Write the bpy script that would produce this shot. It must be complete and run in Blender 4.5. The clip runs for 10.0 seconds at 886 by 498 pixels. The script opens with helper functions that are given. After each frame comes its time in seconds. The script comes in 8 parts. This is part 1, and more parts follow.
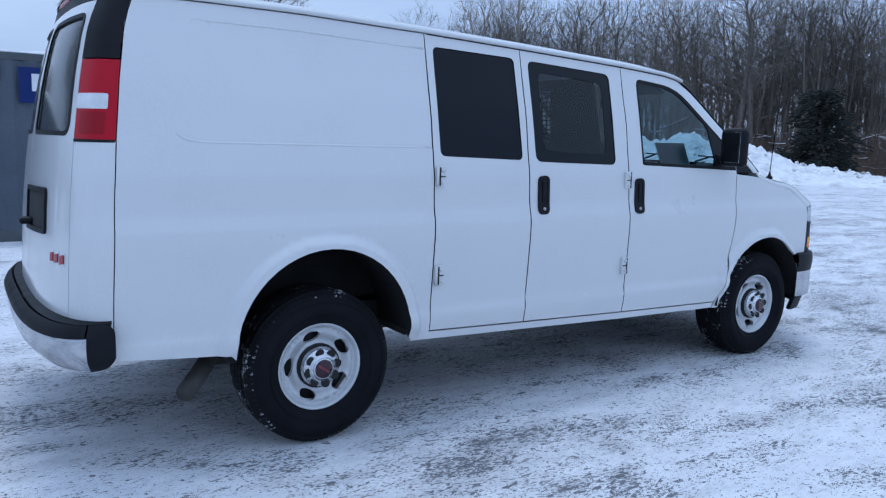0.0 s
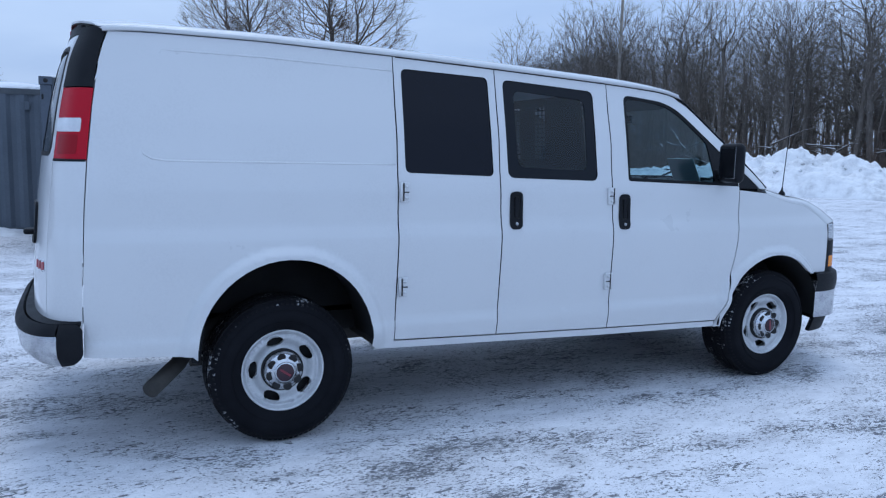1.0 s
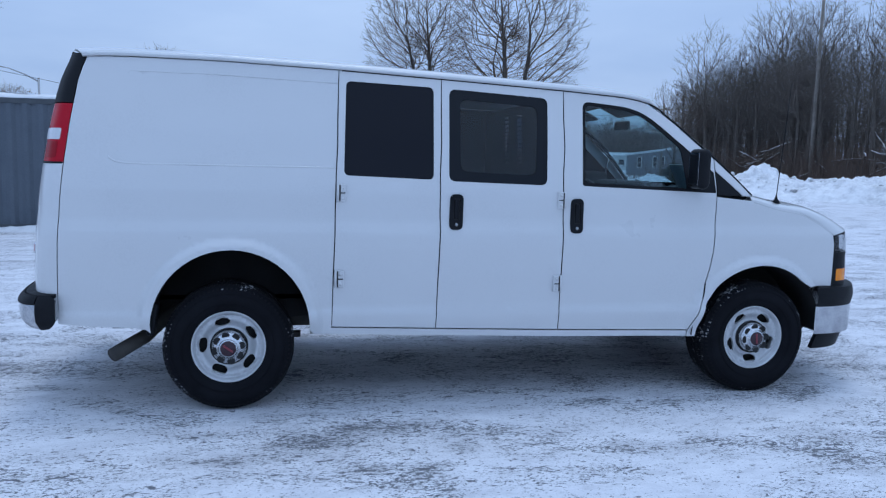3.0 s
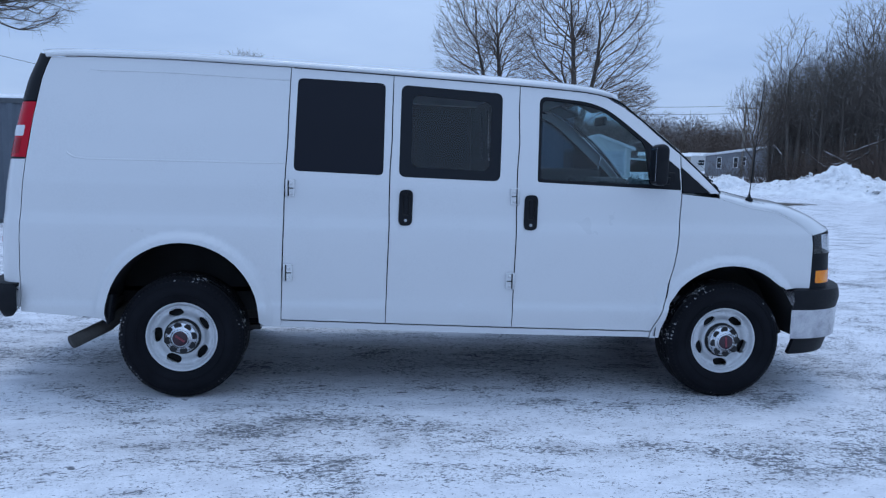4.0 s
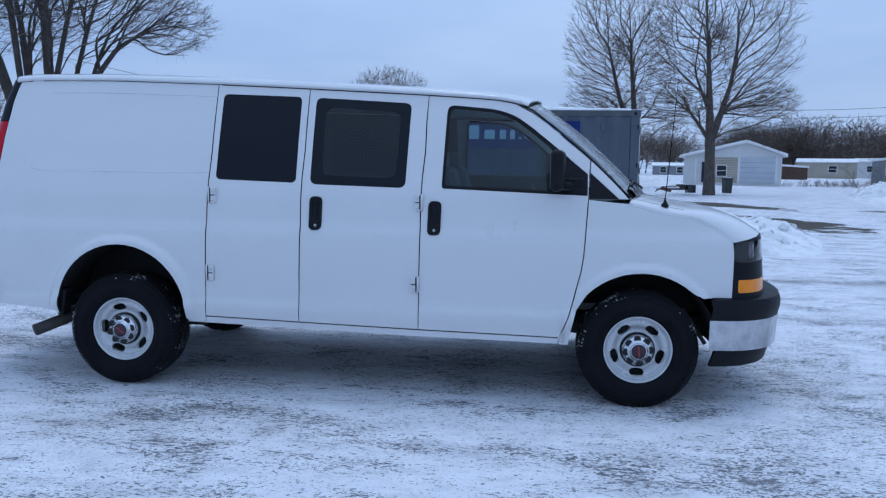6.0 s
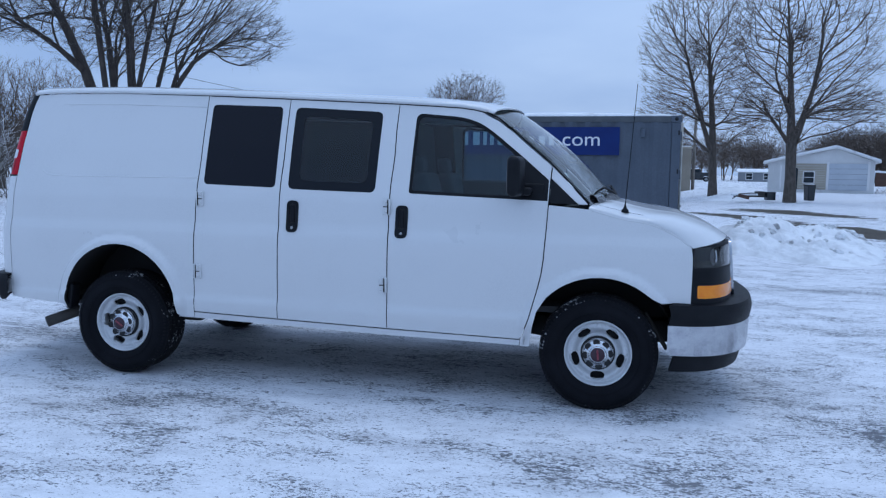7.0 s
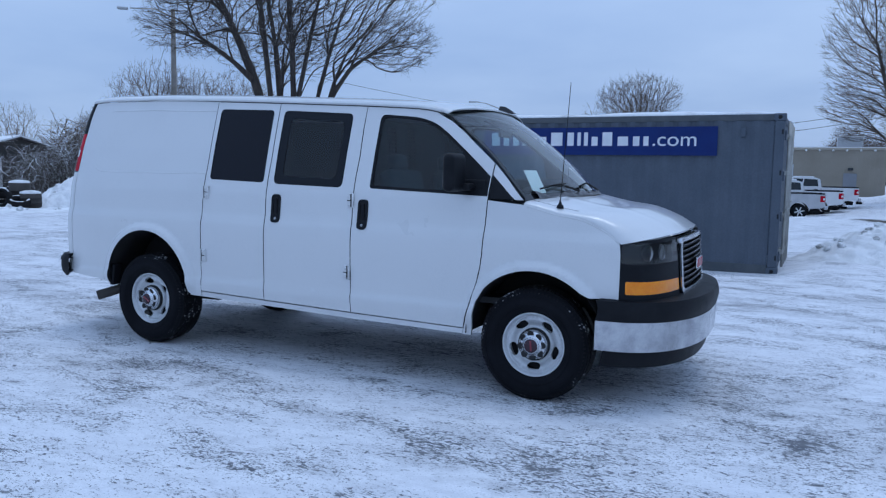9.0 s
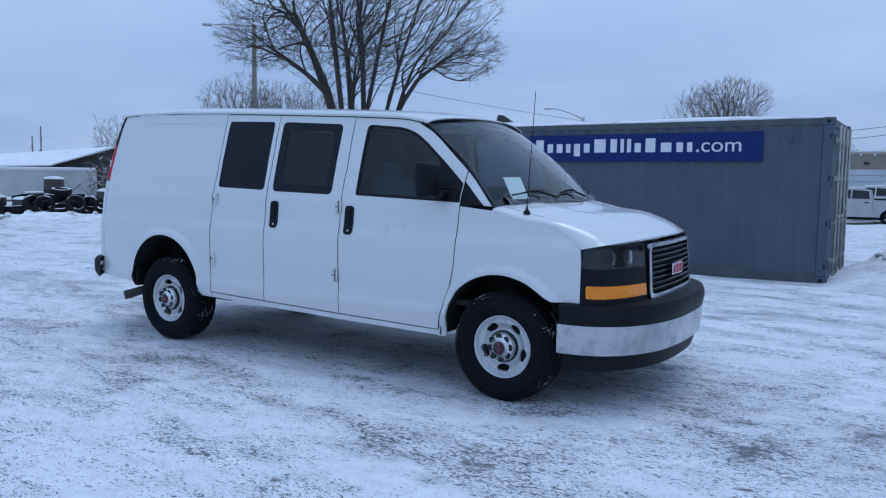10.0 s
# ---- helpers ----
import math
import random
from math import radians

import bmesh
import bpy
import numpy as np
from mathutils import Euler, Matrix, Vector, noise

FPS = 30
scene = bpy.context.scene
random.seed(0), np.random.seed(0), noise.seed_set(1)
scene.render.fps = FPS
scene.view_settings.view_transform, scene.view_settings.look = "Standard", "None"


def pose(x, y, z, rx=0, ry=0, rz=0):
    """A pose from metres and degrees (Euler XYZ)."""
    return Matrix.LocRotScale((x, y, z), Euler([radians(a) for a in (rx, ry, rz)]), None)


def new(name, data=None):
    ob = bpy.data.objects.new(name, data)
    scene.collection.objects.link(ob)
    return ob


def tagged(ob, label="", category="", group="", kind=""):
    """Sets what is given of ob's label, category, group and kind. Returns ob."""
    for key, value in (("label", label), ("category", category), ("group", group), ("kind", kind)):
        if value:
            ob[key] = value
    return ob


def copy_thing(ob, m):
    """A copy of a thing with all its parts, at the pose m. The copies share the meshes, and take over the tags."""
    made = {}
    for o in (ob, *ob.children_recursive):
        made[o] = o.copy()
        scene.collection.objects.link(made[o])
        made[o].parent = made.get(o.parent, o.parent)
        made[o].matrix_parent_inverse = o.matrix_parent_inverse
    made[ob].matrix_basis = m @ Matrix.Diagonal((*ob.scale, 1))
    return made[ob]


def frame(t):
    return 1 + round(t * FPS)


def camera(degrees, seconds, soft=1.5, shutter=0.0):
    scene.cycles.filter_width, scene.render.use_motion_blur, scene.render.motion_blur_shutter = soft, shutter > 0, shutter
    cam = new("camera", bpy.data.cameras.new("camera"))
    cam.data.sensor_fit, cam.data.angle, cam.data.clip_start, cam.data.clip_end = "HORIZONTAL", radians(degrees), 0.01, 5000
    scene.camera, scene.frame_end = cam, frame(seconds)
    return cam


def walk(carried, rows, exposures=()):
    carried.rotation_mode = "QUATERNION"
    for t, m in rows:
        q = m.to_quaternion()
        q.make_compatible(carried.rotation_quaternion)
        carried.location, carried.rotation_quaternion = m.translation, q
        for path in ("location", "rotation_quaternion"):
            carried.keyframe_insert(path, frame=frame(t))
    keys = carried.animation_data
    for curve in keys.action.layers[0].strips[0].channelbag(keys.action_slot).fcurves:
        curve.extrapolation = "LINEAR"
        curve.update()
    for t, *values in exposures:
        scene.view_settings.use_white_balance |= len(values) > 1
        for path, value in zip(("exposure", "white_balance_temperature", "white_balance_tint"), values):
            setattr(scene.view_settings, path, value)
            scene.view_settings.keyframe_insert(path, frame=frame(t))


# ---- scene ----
cam = camera(60.3, 10.0, soft=1.25)
METRES, EYE, TILT, LEAN, TURN = 7.730, 1.484, 0.0, 0.0, -33.35
START = (-1.489, -4.269)
ROWS = [
    (0.0, 0.0, 0.0, 0.0, 0.23, -8.11, -1.63),
    (0.5, 0.0498, -0.0027, 0.0027, 4.23, -7.57, -1.38),
    (1.0, 0.099, -0.0126, 0.002, 8.25, -6.99, -1.23),
    (1.5, 0.146, -0.0129, 0.0019, 12.05, -6.66, -1.18),
    (2.0, 0.195, -0.0091, 0.0031, 15.63, -6.58, -1.23),
    (2.5, 0.2439, -0.0096, 0.0033, 19.16, -6.59, -1.31),
    (4.0, 0.3829, 0.0414, 0.0014, 28.3, -6.73, -1.39),
    (4.5, 0.4263, 0.0733, 0.0025, 31.01, -6.73, -1.27),
    (5.0, 0.4719, 0.0913, 0.0025, 33.65, -6.63, -1.08),
    (5.5, 0.5157, 0.1113, 0.0026, 36.48, -6.4, -0.89),
    (7.0, 0.6482, 0.1801, 0.0041, 45.6, -5.82, -0.8),
    (7.5, 0.6875, 0.2098, 0.003, 48.55, -5.78, -0.93),
    (8.0, 0.7301, 0.2387, 0.0017, 51.73, -5.85, -1.05),
    (8.5, 0.7657, 0.2781, 0.0005, 55.25, -5.91, -1.08),
    (9.0, 0.8036, 0.3097, 0.0016, 58.95, -5.81, -0.98),
    (9.5, 0.8414, 0.3414, 0.0028, 62.37, -5.59, -0.85),
    (10.0, 0.8723, 0.3836, 0.0028, 65.26, -5.34, -0.7),
]
walk(cam, [(t, pose(*START, EYE, TILT, LEAN, TURN) @ pose(METRES * x, METRES * y, METRES * z, 90 + pitch, roll, yaw)) for t, x, y, z, yaw, pitch, roll in ROWS],
     [(0.0, 0.16, 6870, 10), (2.0, 0.07, 6680, 10), (4.5, -0.02, 6500, 10), (7.5, -0.04, 6470, 10), (10.0, -0.10, 6440, 10)])

# ---- light ----
SUN_ELEVATION, SUN_AZIMUTH = 76.0, 14.0


def make_world():
    world = bpy.data.worlds.new("overcast_winter_sky")
    scene.world = world
    world.use_nodes = True
    nt = world.node_tree
    nt.nodes.clear()
    link = nt.links.new
    out = nt.nodes.new("ShaderNodeOutputWorld")
    bg = nt.nodes.new("ShaderNodeBackground")
    bg.inputs["Strength"].default_value = 0.1
    sky = nt.nodes.new("ShaderNodeTexSky")
    sky.sky_type, sky.sun_disc = "NISHITA", False
    sky.sun_elevation, sky.sun_rotation = radians(SUN_ELEVATION), radians(SUN_AZIMUTH)
    sky.air_density, sky.dust_density = 1.0, 2.0
    # a closed deck of thin grey-blue cloud, flattened towards the horizon
    co = nt.nodes.new("ShaderNodeTexCoord")
    sep = nt.nodes.new("ShaderNodeSeparateXYZ")
    link(co.outputs["Generated"], sep.inputs[0])
    lift = nt.nodes.new("ShaderNodeMath")
    lift.operation = "MAXIMUM"
    link(sep.outputs["Z"], lift.inputs[0])
    lift.inputs[1].default_value = 0.0
    add = nt.nodes.new("ShaderNodeMath")
    add.operation = "ADD"
    link(lift.outputs[0], add.inputs[0])
    add.inputs[1].default_value = 0.16
    comb = nt.nodes.new("ShaderNodeCombineXYZ")
    for axis in "XY":
        div = nt.nodes.new("ShaderNodeMath")
        div.operation = "DIVIDE"
        link(sep.outputs[axis], div.inputs[0])
        link(add.outputs[0], div.inputs[1])
        link(div.outputs[0], comb.inputs[axis])
    noise_a = nt.nodes.new("ShaderNodeTexNoise")
    noise_a.inputs["Scale"].default_value = 0.55
    noise_a.inputs["Detail"].default_value = 6
    noise_a.inputs["Roughness"].default_value = 0.5
    link(comb.outputs[0], noise_a.inputs["Vector"])
    ramp = nt.nodes.new("ShaderNodeValToRGB")
    ramp.color_ramp.elements[0].position, ramp.color_ramp.elements[1].position = 0.32, 0.68
    ramp.color_ramp.elements[0].color = (*CLOUD_LOW, 1)
    ramp.color_ramp.elements[1].color = (*CLOUD_HIGH, 1)
    link(noise_a.outputs["Fac"], ramp.inputs[0])
    scale = nt.nodes.new("ShaderNodeMix")
    scale.data_type, scale.blend_type = "RGBA", "MULTIPLY"
    scale.inputs["Factor"].default_value = 1
    # the deck is thinner and whiter towards the hidden sun
    towards = nt.nodes.new("ShaderNodeVectorMath")
    towards.operation = "DOT_PRODUCT"
    link(co.outputs["Generated"], towards.inputs[0])
    towards.inputs[1].default_value = (math.sin(radians(SUN_AZIMUTH)), math.cos(radians(SUN_AZIMUTH)), 0.15)
    glow = nt.nodes.new("ShaderNodeMapRange")
    glow.interpolation_type = "SMOOTHSTEP"
    for key, value in (("From Min", 0.45), ("From Max", 1.05), ("To Min", 0.0), ("To Max", 0.15)):
        glow.inputs[key].default_value = value
    link(towards.outputs["Value"], glow.inputs["Value"])
    thin = nt.nodes.new("ShaderNodeMix")
    thin.data_type = "RGBA"
    thin.inputs["B"].default_value = (0.60, 0.77, 1.08, 1)
    link(glow.outputs[0], thin.inputs["Factor"])
    link(ramp.outputs[0], thin.inputs["A"])
    link(thin.outputs["Result"], scale.inputs["A"])
    # an overcast dome is brightest overhead
    dome = nt.nodes.new("ShaderNodeMapRange")
    link(lift.outputs[0], dome.inputs["Value"])
    for key, value in (("From Min", 0.0), ("From Max", 1.0), ("To Min", 9.0), ("To Max", 15.2)):
        dome.inputs[key].default_value = value
    link(dome.outputs[0], scale.inputs["B"])
    mix = nt.nodes.new("ShaderNodeMix")
    mix.data_type = "RGBA"
    mix.inputs["Factor"].default_value = 0.92
    link(sky.outputs[0], mix.inputs["A"])
    link(scale.outputs["Result"], mix.inputs["B"])
    link(mix.outputs["Result"], bg.inputs["Color"])
    link(bg.outputs[0], out.inputs["Surface"])


CLOUD_LOW, CLOUD_HIGH = (0.295, 0.467, 0.82), (0.465, 0.655, 1.0)
make_world()
sun = new("sun", bpy.data.lights.new("sun", "SUN"))
sun.data.energy, sun.data.angle, sun.data.color = 0.55, radians(24), (0.86, 0.93, 1.0)
sun.matrix_world = pose(0, 0, 30, 90 - SUN_ELEVATION, 0, 180 - SUN_AZIMUTH)


# ---- materials ----
class Mat:
    """A small builder round one Principled material."""

    def __init__(self, name, colour=(0.5, 0.5, 0.5), rough=0.5, metal=0.0, **more):
        self.m = bpy.data.materials.new(name)
        self.m.use_nodes = True
        self.nt = self.m.node_tree
        self.b = self.nt.nodes["Principled BSDF"]
        self.b.inputs["Base Color"].default_value = (*colour, 1)
        self.b.inputs["Roughness"].default_value = rough
        self.b.inputs["Metallic"].default_value = metal
        for key, value in more.items():
            self.b.inputs[key.replace("_", " ")].default_value = value

    def node(self, kind, **inputs):
        n = self.nt.nodes.new(kind)
        for key, value in inputs.items():
            n.inputs[key.replace("_", " ")].default_value = value
        return n

    def link(self, a, b):
        self.nt.links.new(a, b)

    def coords(self, scale=(1, 1, 1), turn=0.0, kind="Object"):
        co = self.node("ShaderNodeTexCoord")
        mp = self.node("ShaderNodeMapping")
        mp.inputs["Scale"].default_value = scale
        mp.inputs["Rotation"].default_value = (0, 0, turn)
        self.link(co.outputs[kind], mp.inputs["Vector"])
        return mp.outputs["Vector"]

    def world(self, scale=(1, 1, 1), turn=0.0, shift=(0, 0, 0)):
        geo = self.node("ShaderNodeNewGeometry")
        mp = self.node("ShaderNodeMapping")
        mp.inputs["Scale"].default_value = scale
        mp.inputs["Rotation"].default_value = (0, 0, turn)
        mp.inputs["Location"].default_value = shift
        self.link(geo.outputs["Position"], mp.inputs["Vector"])
        return mp.outputs["Vector"]

    def noise(self, vec, scale, detail=4, rough=0.55, distort=0.0):
        n = self.node("ShaderNodeTexNoise", Scale=scale, Detail=detail, Roughness=rough, Distortion=distort)
        self.link(vec, n.inputs["Vector"])
        return n.outputs["Fac"]

    def ramp(self, fac, lo, hi, c0=(0, 0, 0), c1=(1, 1, 1)):
        r = self.node("ShaderNodeValToRGB")
        e = r.color_ramp.elements
        e[0].position, e[1].position = lo, hi
        e[0].color, e[1].color = (*c0, 1), (*c1, 1)
        self.link(fac, r.inputs[0])
        return r.outputs[0]

    def math(self, op, a, b=None):
        n = self.node("ShaderNodeMath")
        n.operation = op
        for i, v in enumerate((a, b)):
            if v is None:
                continue
            if isinstance(v, (int, float)):
                n.inputs[i].default_value = v
            else:
                self.link(v, n.inputs[i])
        return n.outputs[0]

    def mix(self, fac, a, b, blend="MIX"):
        n = self.node("ShaderNodeMix")
        n.data_type, n.blend_type = "RGBA", blend
        for key, v in (("Factor", fac), ("A", a), ("B", b)):
            if isinstance(v, (int, float)):
                n.inputs[key].default_value = v
            elif isinstance(v, tuple):
                n.inputs[key].default_value = (*v, 1)
            else:
                self.link(v, n.inputs[key])
        return n.outputs["Result"]

    def base(self, out):
        self.link(out, self.b.inputs["Base Color"])
        return self

    def rough(self, out):
        self.link(out, self.b.inputs["Roughness"])
        return self

    def bump(self, height, strength=0.3, distance=0.01):
        n = self.node("ShaderNodeBump", Strength=strength, Distance=distance)
        self.link(height, n.inputs["Height"])
        self.link(n.outputs[0], self.b.inputs["Normal"])
        return self


def blotchy(name, c0, c1, rough=0.5, metal=0.0, scale=4.0, fine=60.0, bump=0.15, lo=0.35, hi=0.65, **more):
    """A surface that wanders between two colours at a coarse scale, with fine grain in colour and relief."""
    k = Mat(name, c0, rough, metal, **more)
    v = k.coords()
    big, small = k.noise(v, scale, 5), k.noise(v, fine, 3)
    col = k.mix(k.ramp(big, lo, hi), c0, c1)
    col = k.mix(0.25, col, k.ramp(small, 0.3, 0.7, (0.35, 0.35, 0.35), (0.65, 0.65, 0.65)), "OVERLAY")
    k.base(col)
    r = k.math("MULTIPLY_ADD", big, 0.25)
    k.nt.nodes[r.node.name].inputs[2].default_value = rough - 0.12
    k.rough(r)
    if bump:
        k.bump(small, bump, 0.004)
    return k.m


def glass(name, tint, gloss_rough=0.02, ior=1.5):
    """A pane: tinted see-through with a mirror film that follows Fresnel."""
    k = Mat(name)
    nt = k.nt
    nt.nodes.remove(k.b)
    out = nt.nodes["Material Output"]
    clear = k.node("ShaderNodeBsdfTransparent")
    clear.inputs["Color"].default_value = (*tint, 1)
    shine = k.node("ShaderNodeBsdfGlossy", Roughness=gloss_rough)
    shine.inputs["Color"].default_value = (1, 1, 1, 1)
    rim = k.node("ShaderNodeLayerWeight", Blend=0.5)
    head_on = ((ior - 1) / (ior + 1)) ** 2
    fres = k.math("ADD", k.math("MULTIPLY", k.math("POWER", rim.outputs["Facing"], 5.0), 1 - head_on), head_on)
    mix = k.node("ShaderNodeMixShader")
    k.link(fres, mix.inputs[0])
    k.link(clear.outputs[0], mix.inputs[1])
    k.link(shine.outputs[0], mix.inputs[2])
    k.link(mix.outputs[0], out.inputs["Surface"])
    return k.m


def make_paint():
    """White clear-coated van paint under a thin film of road salt."""
    k = Mat("white_van_paint", (0.70, 0.70, 0.70), 0.32, 0.0, Coat_Weight=0.9, Coat_Roughness=0.08)
    v = k.coords()
    film = k.noise(v, 2.2, 6, 0.6)
    grit = k.noise(v, 90, 3)
    dirt = k.ramp(k.math("MULTIPLY", film, grit), 0.24, 0.44)
    col = k.mix(k.math("MULTIPLY", dirt, 0.3), (0.65, 0.65, 0.65), (0.56, 0.56, 0.565))
    rough = k.ramp(film, 0.3, 0.7, (0.27, 0.27, 0.27), (0.42, 0.42, 0.42))
    k.base(col).rough(rough)
    return k.m


# worn spots in the packed snow: place, half sizes and turn
WORN = ((0.95, -1.36, 0.46, 0.13, 4), (0.52, -1.47, 0.30, 0.17, 10), (0.72, -1.955, 0.20, 0.085, 4), (1.05, -1.985, 0.17, 0.08, 22), (1.27, -1.74, 0.09, 0.16, -18), (-1.15, -0.39, 0.26, 0.075, -5), (-0.60, -0.93, 0.07, 0.055, 0),
        (4.65, 0.0, 0.17, 0.13, 20), (4.94, -0.52, 0.16, 0.09, 34), (5.6, -0.42, 0.18, 0.11, 34), (5.07, -1.0, 0.10, 0.33, -10), (3.77, -2.38, 0.09, 0.09, 0), (3.5, -2.7, 0.12, 0.08, 0), (3.88, -2.09, 0.11, 0.08, 0),
        (2.25, -1.06, 0.32, 0.10, 5), (0.0, -1.735, 0.36, 0.09, 0))


def make_ground():
    """Packed, driven-over snow on a dark paved lot, scraped through in ragged flecks, spots and tracks, with bare earth
    further off. The colour also holds painted shade under the van and among far lumps.
    """
    k = Mat("packed_snow_ground", (0.8, 0.8, 0.8), 0.7)
    flat = k.world((1, 1, 0))
    drift = k.noise(flat, 0.45, 5, 0.6, 0.4)
    streak = k.noise(k.world((0.5, 2.2, 0), radians(-6)), 1.0, 7, 0.65, 0.7)
    mottle = k.noise(k.world((2.6, 5.2, 0), radians(-9)), 1.0, 6, 0.68, 0.5)
    cluster = k.noise(k.world((1.3, 2.6, 0), radians(-16)), 1.0, 5, 0.62, 0.7)
    crumbs = k.noise(k.world((34, 52, 0)), 1.0, 3, 0.6)
    grain = k.noise(flat, 90, 4, 0.7)
    # tracks that run along the parked van, wandering as they go; the widest band paints the van's shade
    sep = k.node("ShaderNodeSeparateXYZ")
    k.link(k.world(), sep.inputs[0])
    wander = k.noise(k.world((0.30, 0.05, 0)), 1.0, 3)
    y = k.math("ADD", sep.outputs["Y"], k.math("MULTIPLY", k.math("SUBTRACT", wander, 0.5), 1.4))
    y = k.math("ADD", y, k.math("MULTIPLY", sep.outputs["X"], 0.05))
    lane_shade = None
    for centre, width, depth in ((-1.60, 0.30, 0.10), (-2.12, 0.16, 0.06), (0.1, 1.5, 0.17), (-2.9, 0.15, 0.04), (2.6, 0.5, 0.10), (4.0, 0.6, 0.15), (5.3, 0.55, 0.19)):
        away = k.math("DIVIDE", k.math("ABSOLUTE", k.math("SUBTRACT", y, centre)), width)
        one = k.math("MULTIPLY", k.math("SUBTRACT", 1.0, k.math("MINIMUM", away, 1.0)), depth)
        lane_shade = one if lane_shade is None else k.math("MAXIMUM", lane_shade, one)
    # single worn spots
    near = None
    for cx, cy, rx, ry, turn in WORN:
        m = k.node("ShaderNodeMapping")
        m.vector_type = "TEXTURE"
        k.link(flat, m.inputs["Vector"])
        m.inputs["Location"].default_value = (cx, cy, 0)
        m.inputs["Rotation"].default_value = (0, 0, radians(turn))
        m.inputs["Scale"].default_value = (rx, ry, 1)
        far = k.node("ShaderNodeVectorMath")
        far.operation = "LENGTH"
        k.link(m.outputs[0], far.inputs[0])
        near = far.outputs["Value"] if near is None else k.math("MINIMUM", near, far.outputs["Value"])
    spot = k.math("SUBTRACT", 1.0, k.math("MINIMUM", k.math("MULTIPLY", near, 0.85), 1.0))
    wear = k.math("ADD", k.math("MULTIPLY", streak, 0.40), k.math("MULTIPLY", drift, 0.28))
    wear = k.math("ADD", wear, k.math("MULTIPLY", mottle, 0.32))
    grey = k.ramp(k.math("ADD", k.math("ADD", wear, k.math("MULTIPLY", lane_shade, 0.62)), k.math("MULTIPLY", spot, 0.16)), 0.52, 0.74)
    broken = k.math("ADD", k.noise(k.world((9.0, 17.0, 0), radians(-8)), 1.0, 6, 0.72, 0.5), k.math("MULTIPLY", crumbs, 0.5))
    grey = k.math("MULTIPLY", grey, k.ramp(broken, 0.60, 0.90, (0.35, 0.35, 0.35), (1, 1, 1)))
    # snow: cold white with a grey, icy film where it is worn
    snow = k.mix(k.ramp(mottle, 0.32, 0.68), (0.87, 0.875, 0.90), (0.72, 0.725, 0.76))
    film = k.noise(k.world((7.0, 12.0, 0), radians(-12)), 1.0, 6, 0.7, 0.6)
    snow = k.mix(k.math("MULTIPLY", k.ramp(film, 0.50, 0.64), 0.45), snow, (0.52, 0.525, 0.545))
    snow = k.mix(k.ramp(grain, 0.42, 0.74), snow, (0.66, 0.67, 0.69))
    worn = k.mix(k.ramp(crumbs, 0.34, 0.66), (0.17, 0.17, 0.18), (0.40, 0.40, 0.42))
    # the worn grey also darkens the painted shade band under the van
    col = k.mix(k.math("MULTIPLY", grey, 0.62), snow, worn)
    # ragged flecks and dashes scraped down to the paving, crowding in the worn spots
    crowd = k.math("MULTIPLY", k.math("SUBTRACT", cluster, 0.5), 0.42)
    crowd = k.math("ADD", crowd, k.math("MULTIPLY", k.math("SUBTRACT", wear, 0.5), 0.24))
    crowd = k.math("ADD", crowd, k.math("ADD", k.math("MULTIPLY", spot, 0.085), k.math("MULTIPLY", lane_shade, 0.10)))
    hole = None
    for scale, turn, cut in (((11.0, 24.0), -8, 0.640), ((21.0, 44.0), 6, 0.612), ((42.0, 80.0), -12, 0.594)):
        n = k.noise(k.world((*scale, 0), radians(turn)), 1.0, 3, 0.62, 0.9)
        one = k.ramp(k.math("ADD", n, crowd), cut, cut + 0.045)
        hole = one if hole is None else k.math("MAXIMUM", hole, one)
    deep = k.mix(k.ramp(mottle, 0.4, 0.6), (0.040, 0.046, 0.062), (0.115, 0.118, 0.130))
    col = k.mix(k.math("MULTIPLY", hole, 0.88), col, deep)
    # bare earth and dead grass on the far verge
    patch = None
    for cx, cy, rx, ry, slant in ((9.9, 17.6, 2.2, 4.2, 0.16), (8.3, 24.4, 1.25, 4.6, 0.33), (11.0, 29.0, 1.6, 5.6, 0.33), (17.3, 24.5, 2.2, 1.4, 0.0)):
        dx = k.math("DIVIDE", k.math("ADD", k.math("SUBTRACT", sep.outputs["X"], cx), k.math("MULTIPLY", k.math("SUBTRACT", sep.outputs["Y"], cy), slant)), rx)
        dy = k.math("DIVIDE", k.math("SUBTRACT", sep.outputs["Y"], cy), ry)
        d = k.math("ADD", k.math("MULTIPLY", dx, dx), k.math("MULTIPLY", dy, dy))
        one = k.math("SUBTRACT", 1.0, k.math("MINIMUM", d, 1.0))
        patch = one if patch is None else k.math("MAXIMUM", patch, one)
    ragged = k.noise(k.world((1.7, 1.5, 0), radians(18)), 1.0, 7, 0.72)
    earth = k.ramp(k.math("ADD", k.math("MULTIPLY", patch, 0.62), k.math("MULTIPLY", k.math("SUBTRACT", ragged, 0.5), 1.9)), 0.16, 0.28)
    earth = k.math("MULTIPLY", earth, k.ramp(patch, 0.0, 0.10))
    col = k.mix(earth, col, k.mix(crumbs, (0.018, 0.014, 0.008), (0.07, 0.05, 0.028)))
    # streaks and painted shade of lumpy snow, across the open snow past the containers
    open_snow = k.math("MULTIPLY", k.ramp(sep.outputs["Y"], 9.0, 14.0), k.ramp(sep.outputs["X"], 4.6, 6.0))
    open_snow = k.math("MULTIPLY", open_snow, k.math("MULTIPLY", k.ramp(sep.outputs["Y"], 38.0, 50.0, (1, 1, 1), (0, 0, 0)), k.ramp(sep.outputs["X"], 13.0, 19.0, (1, 1, 1), (0, 0, 0))))
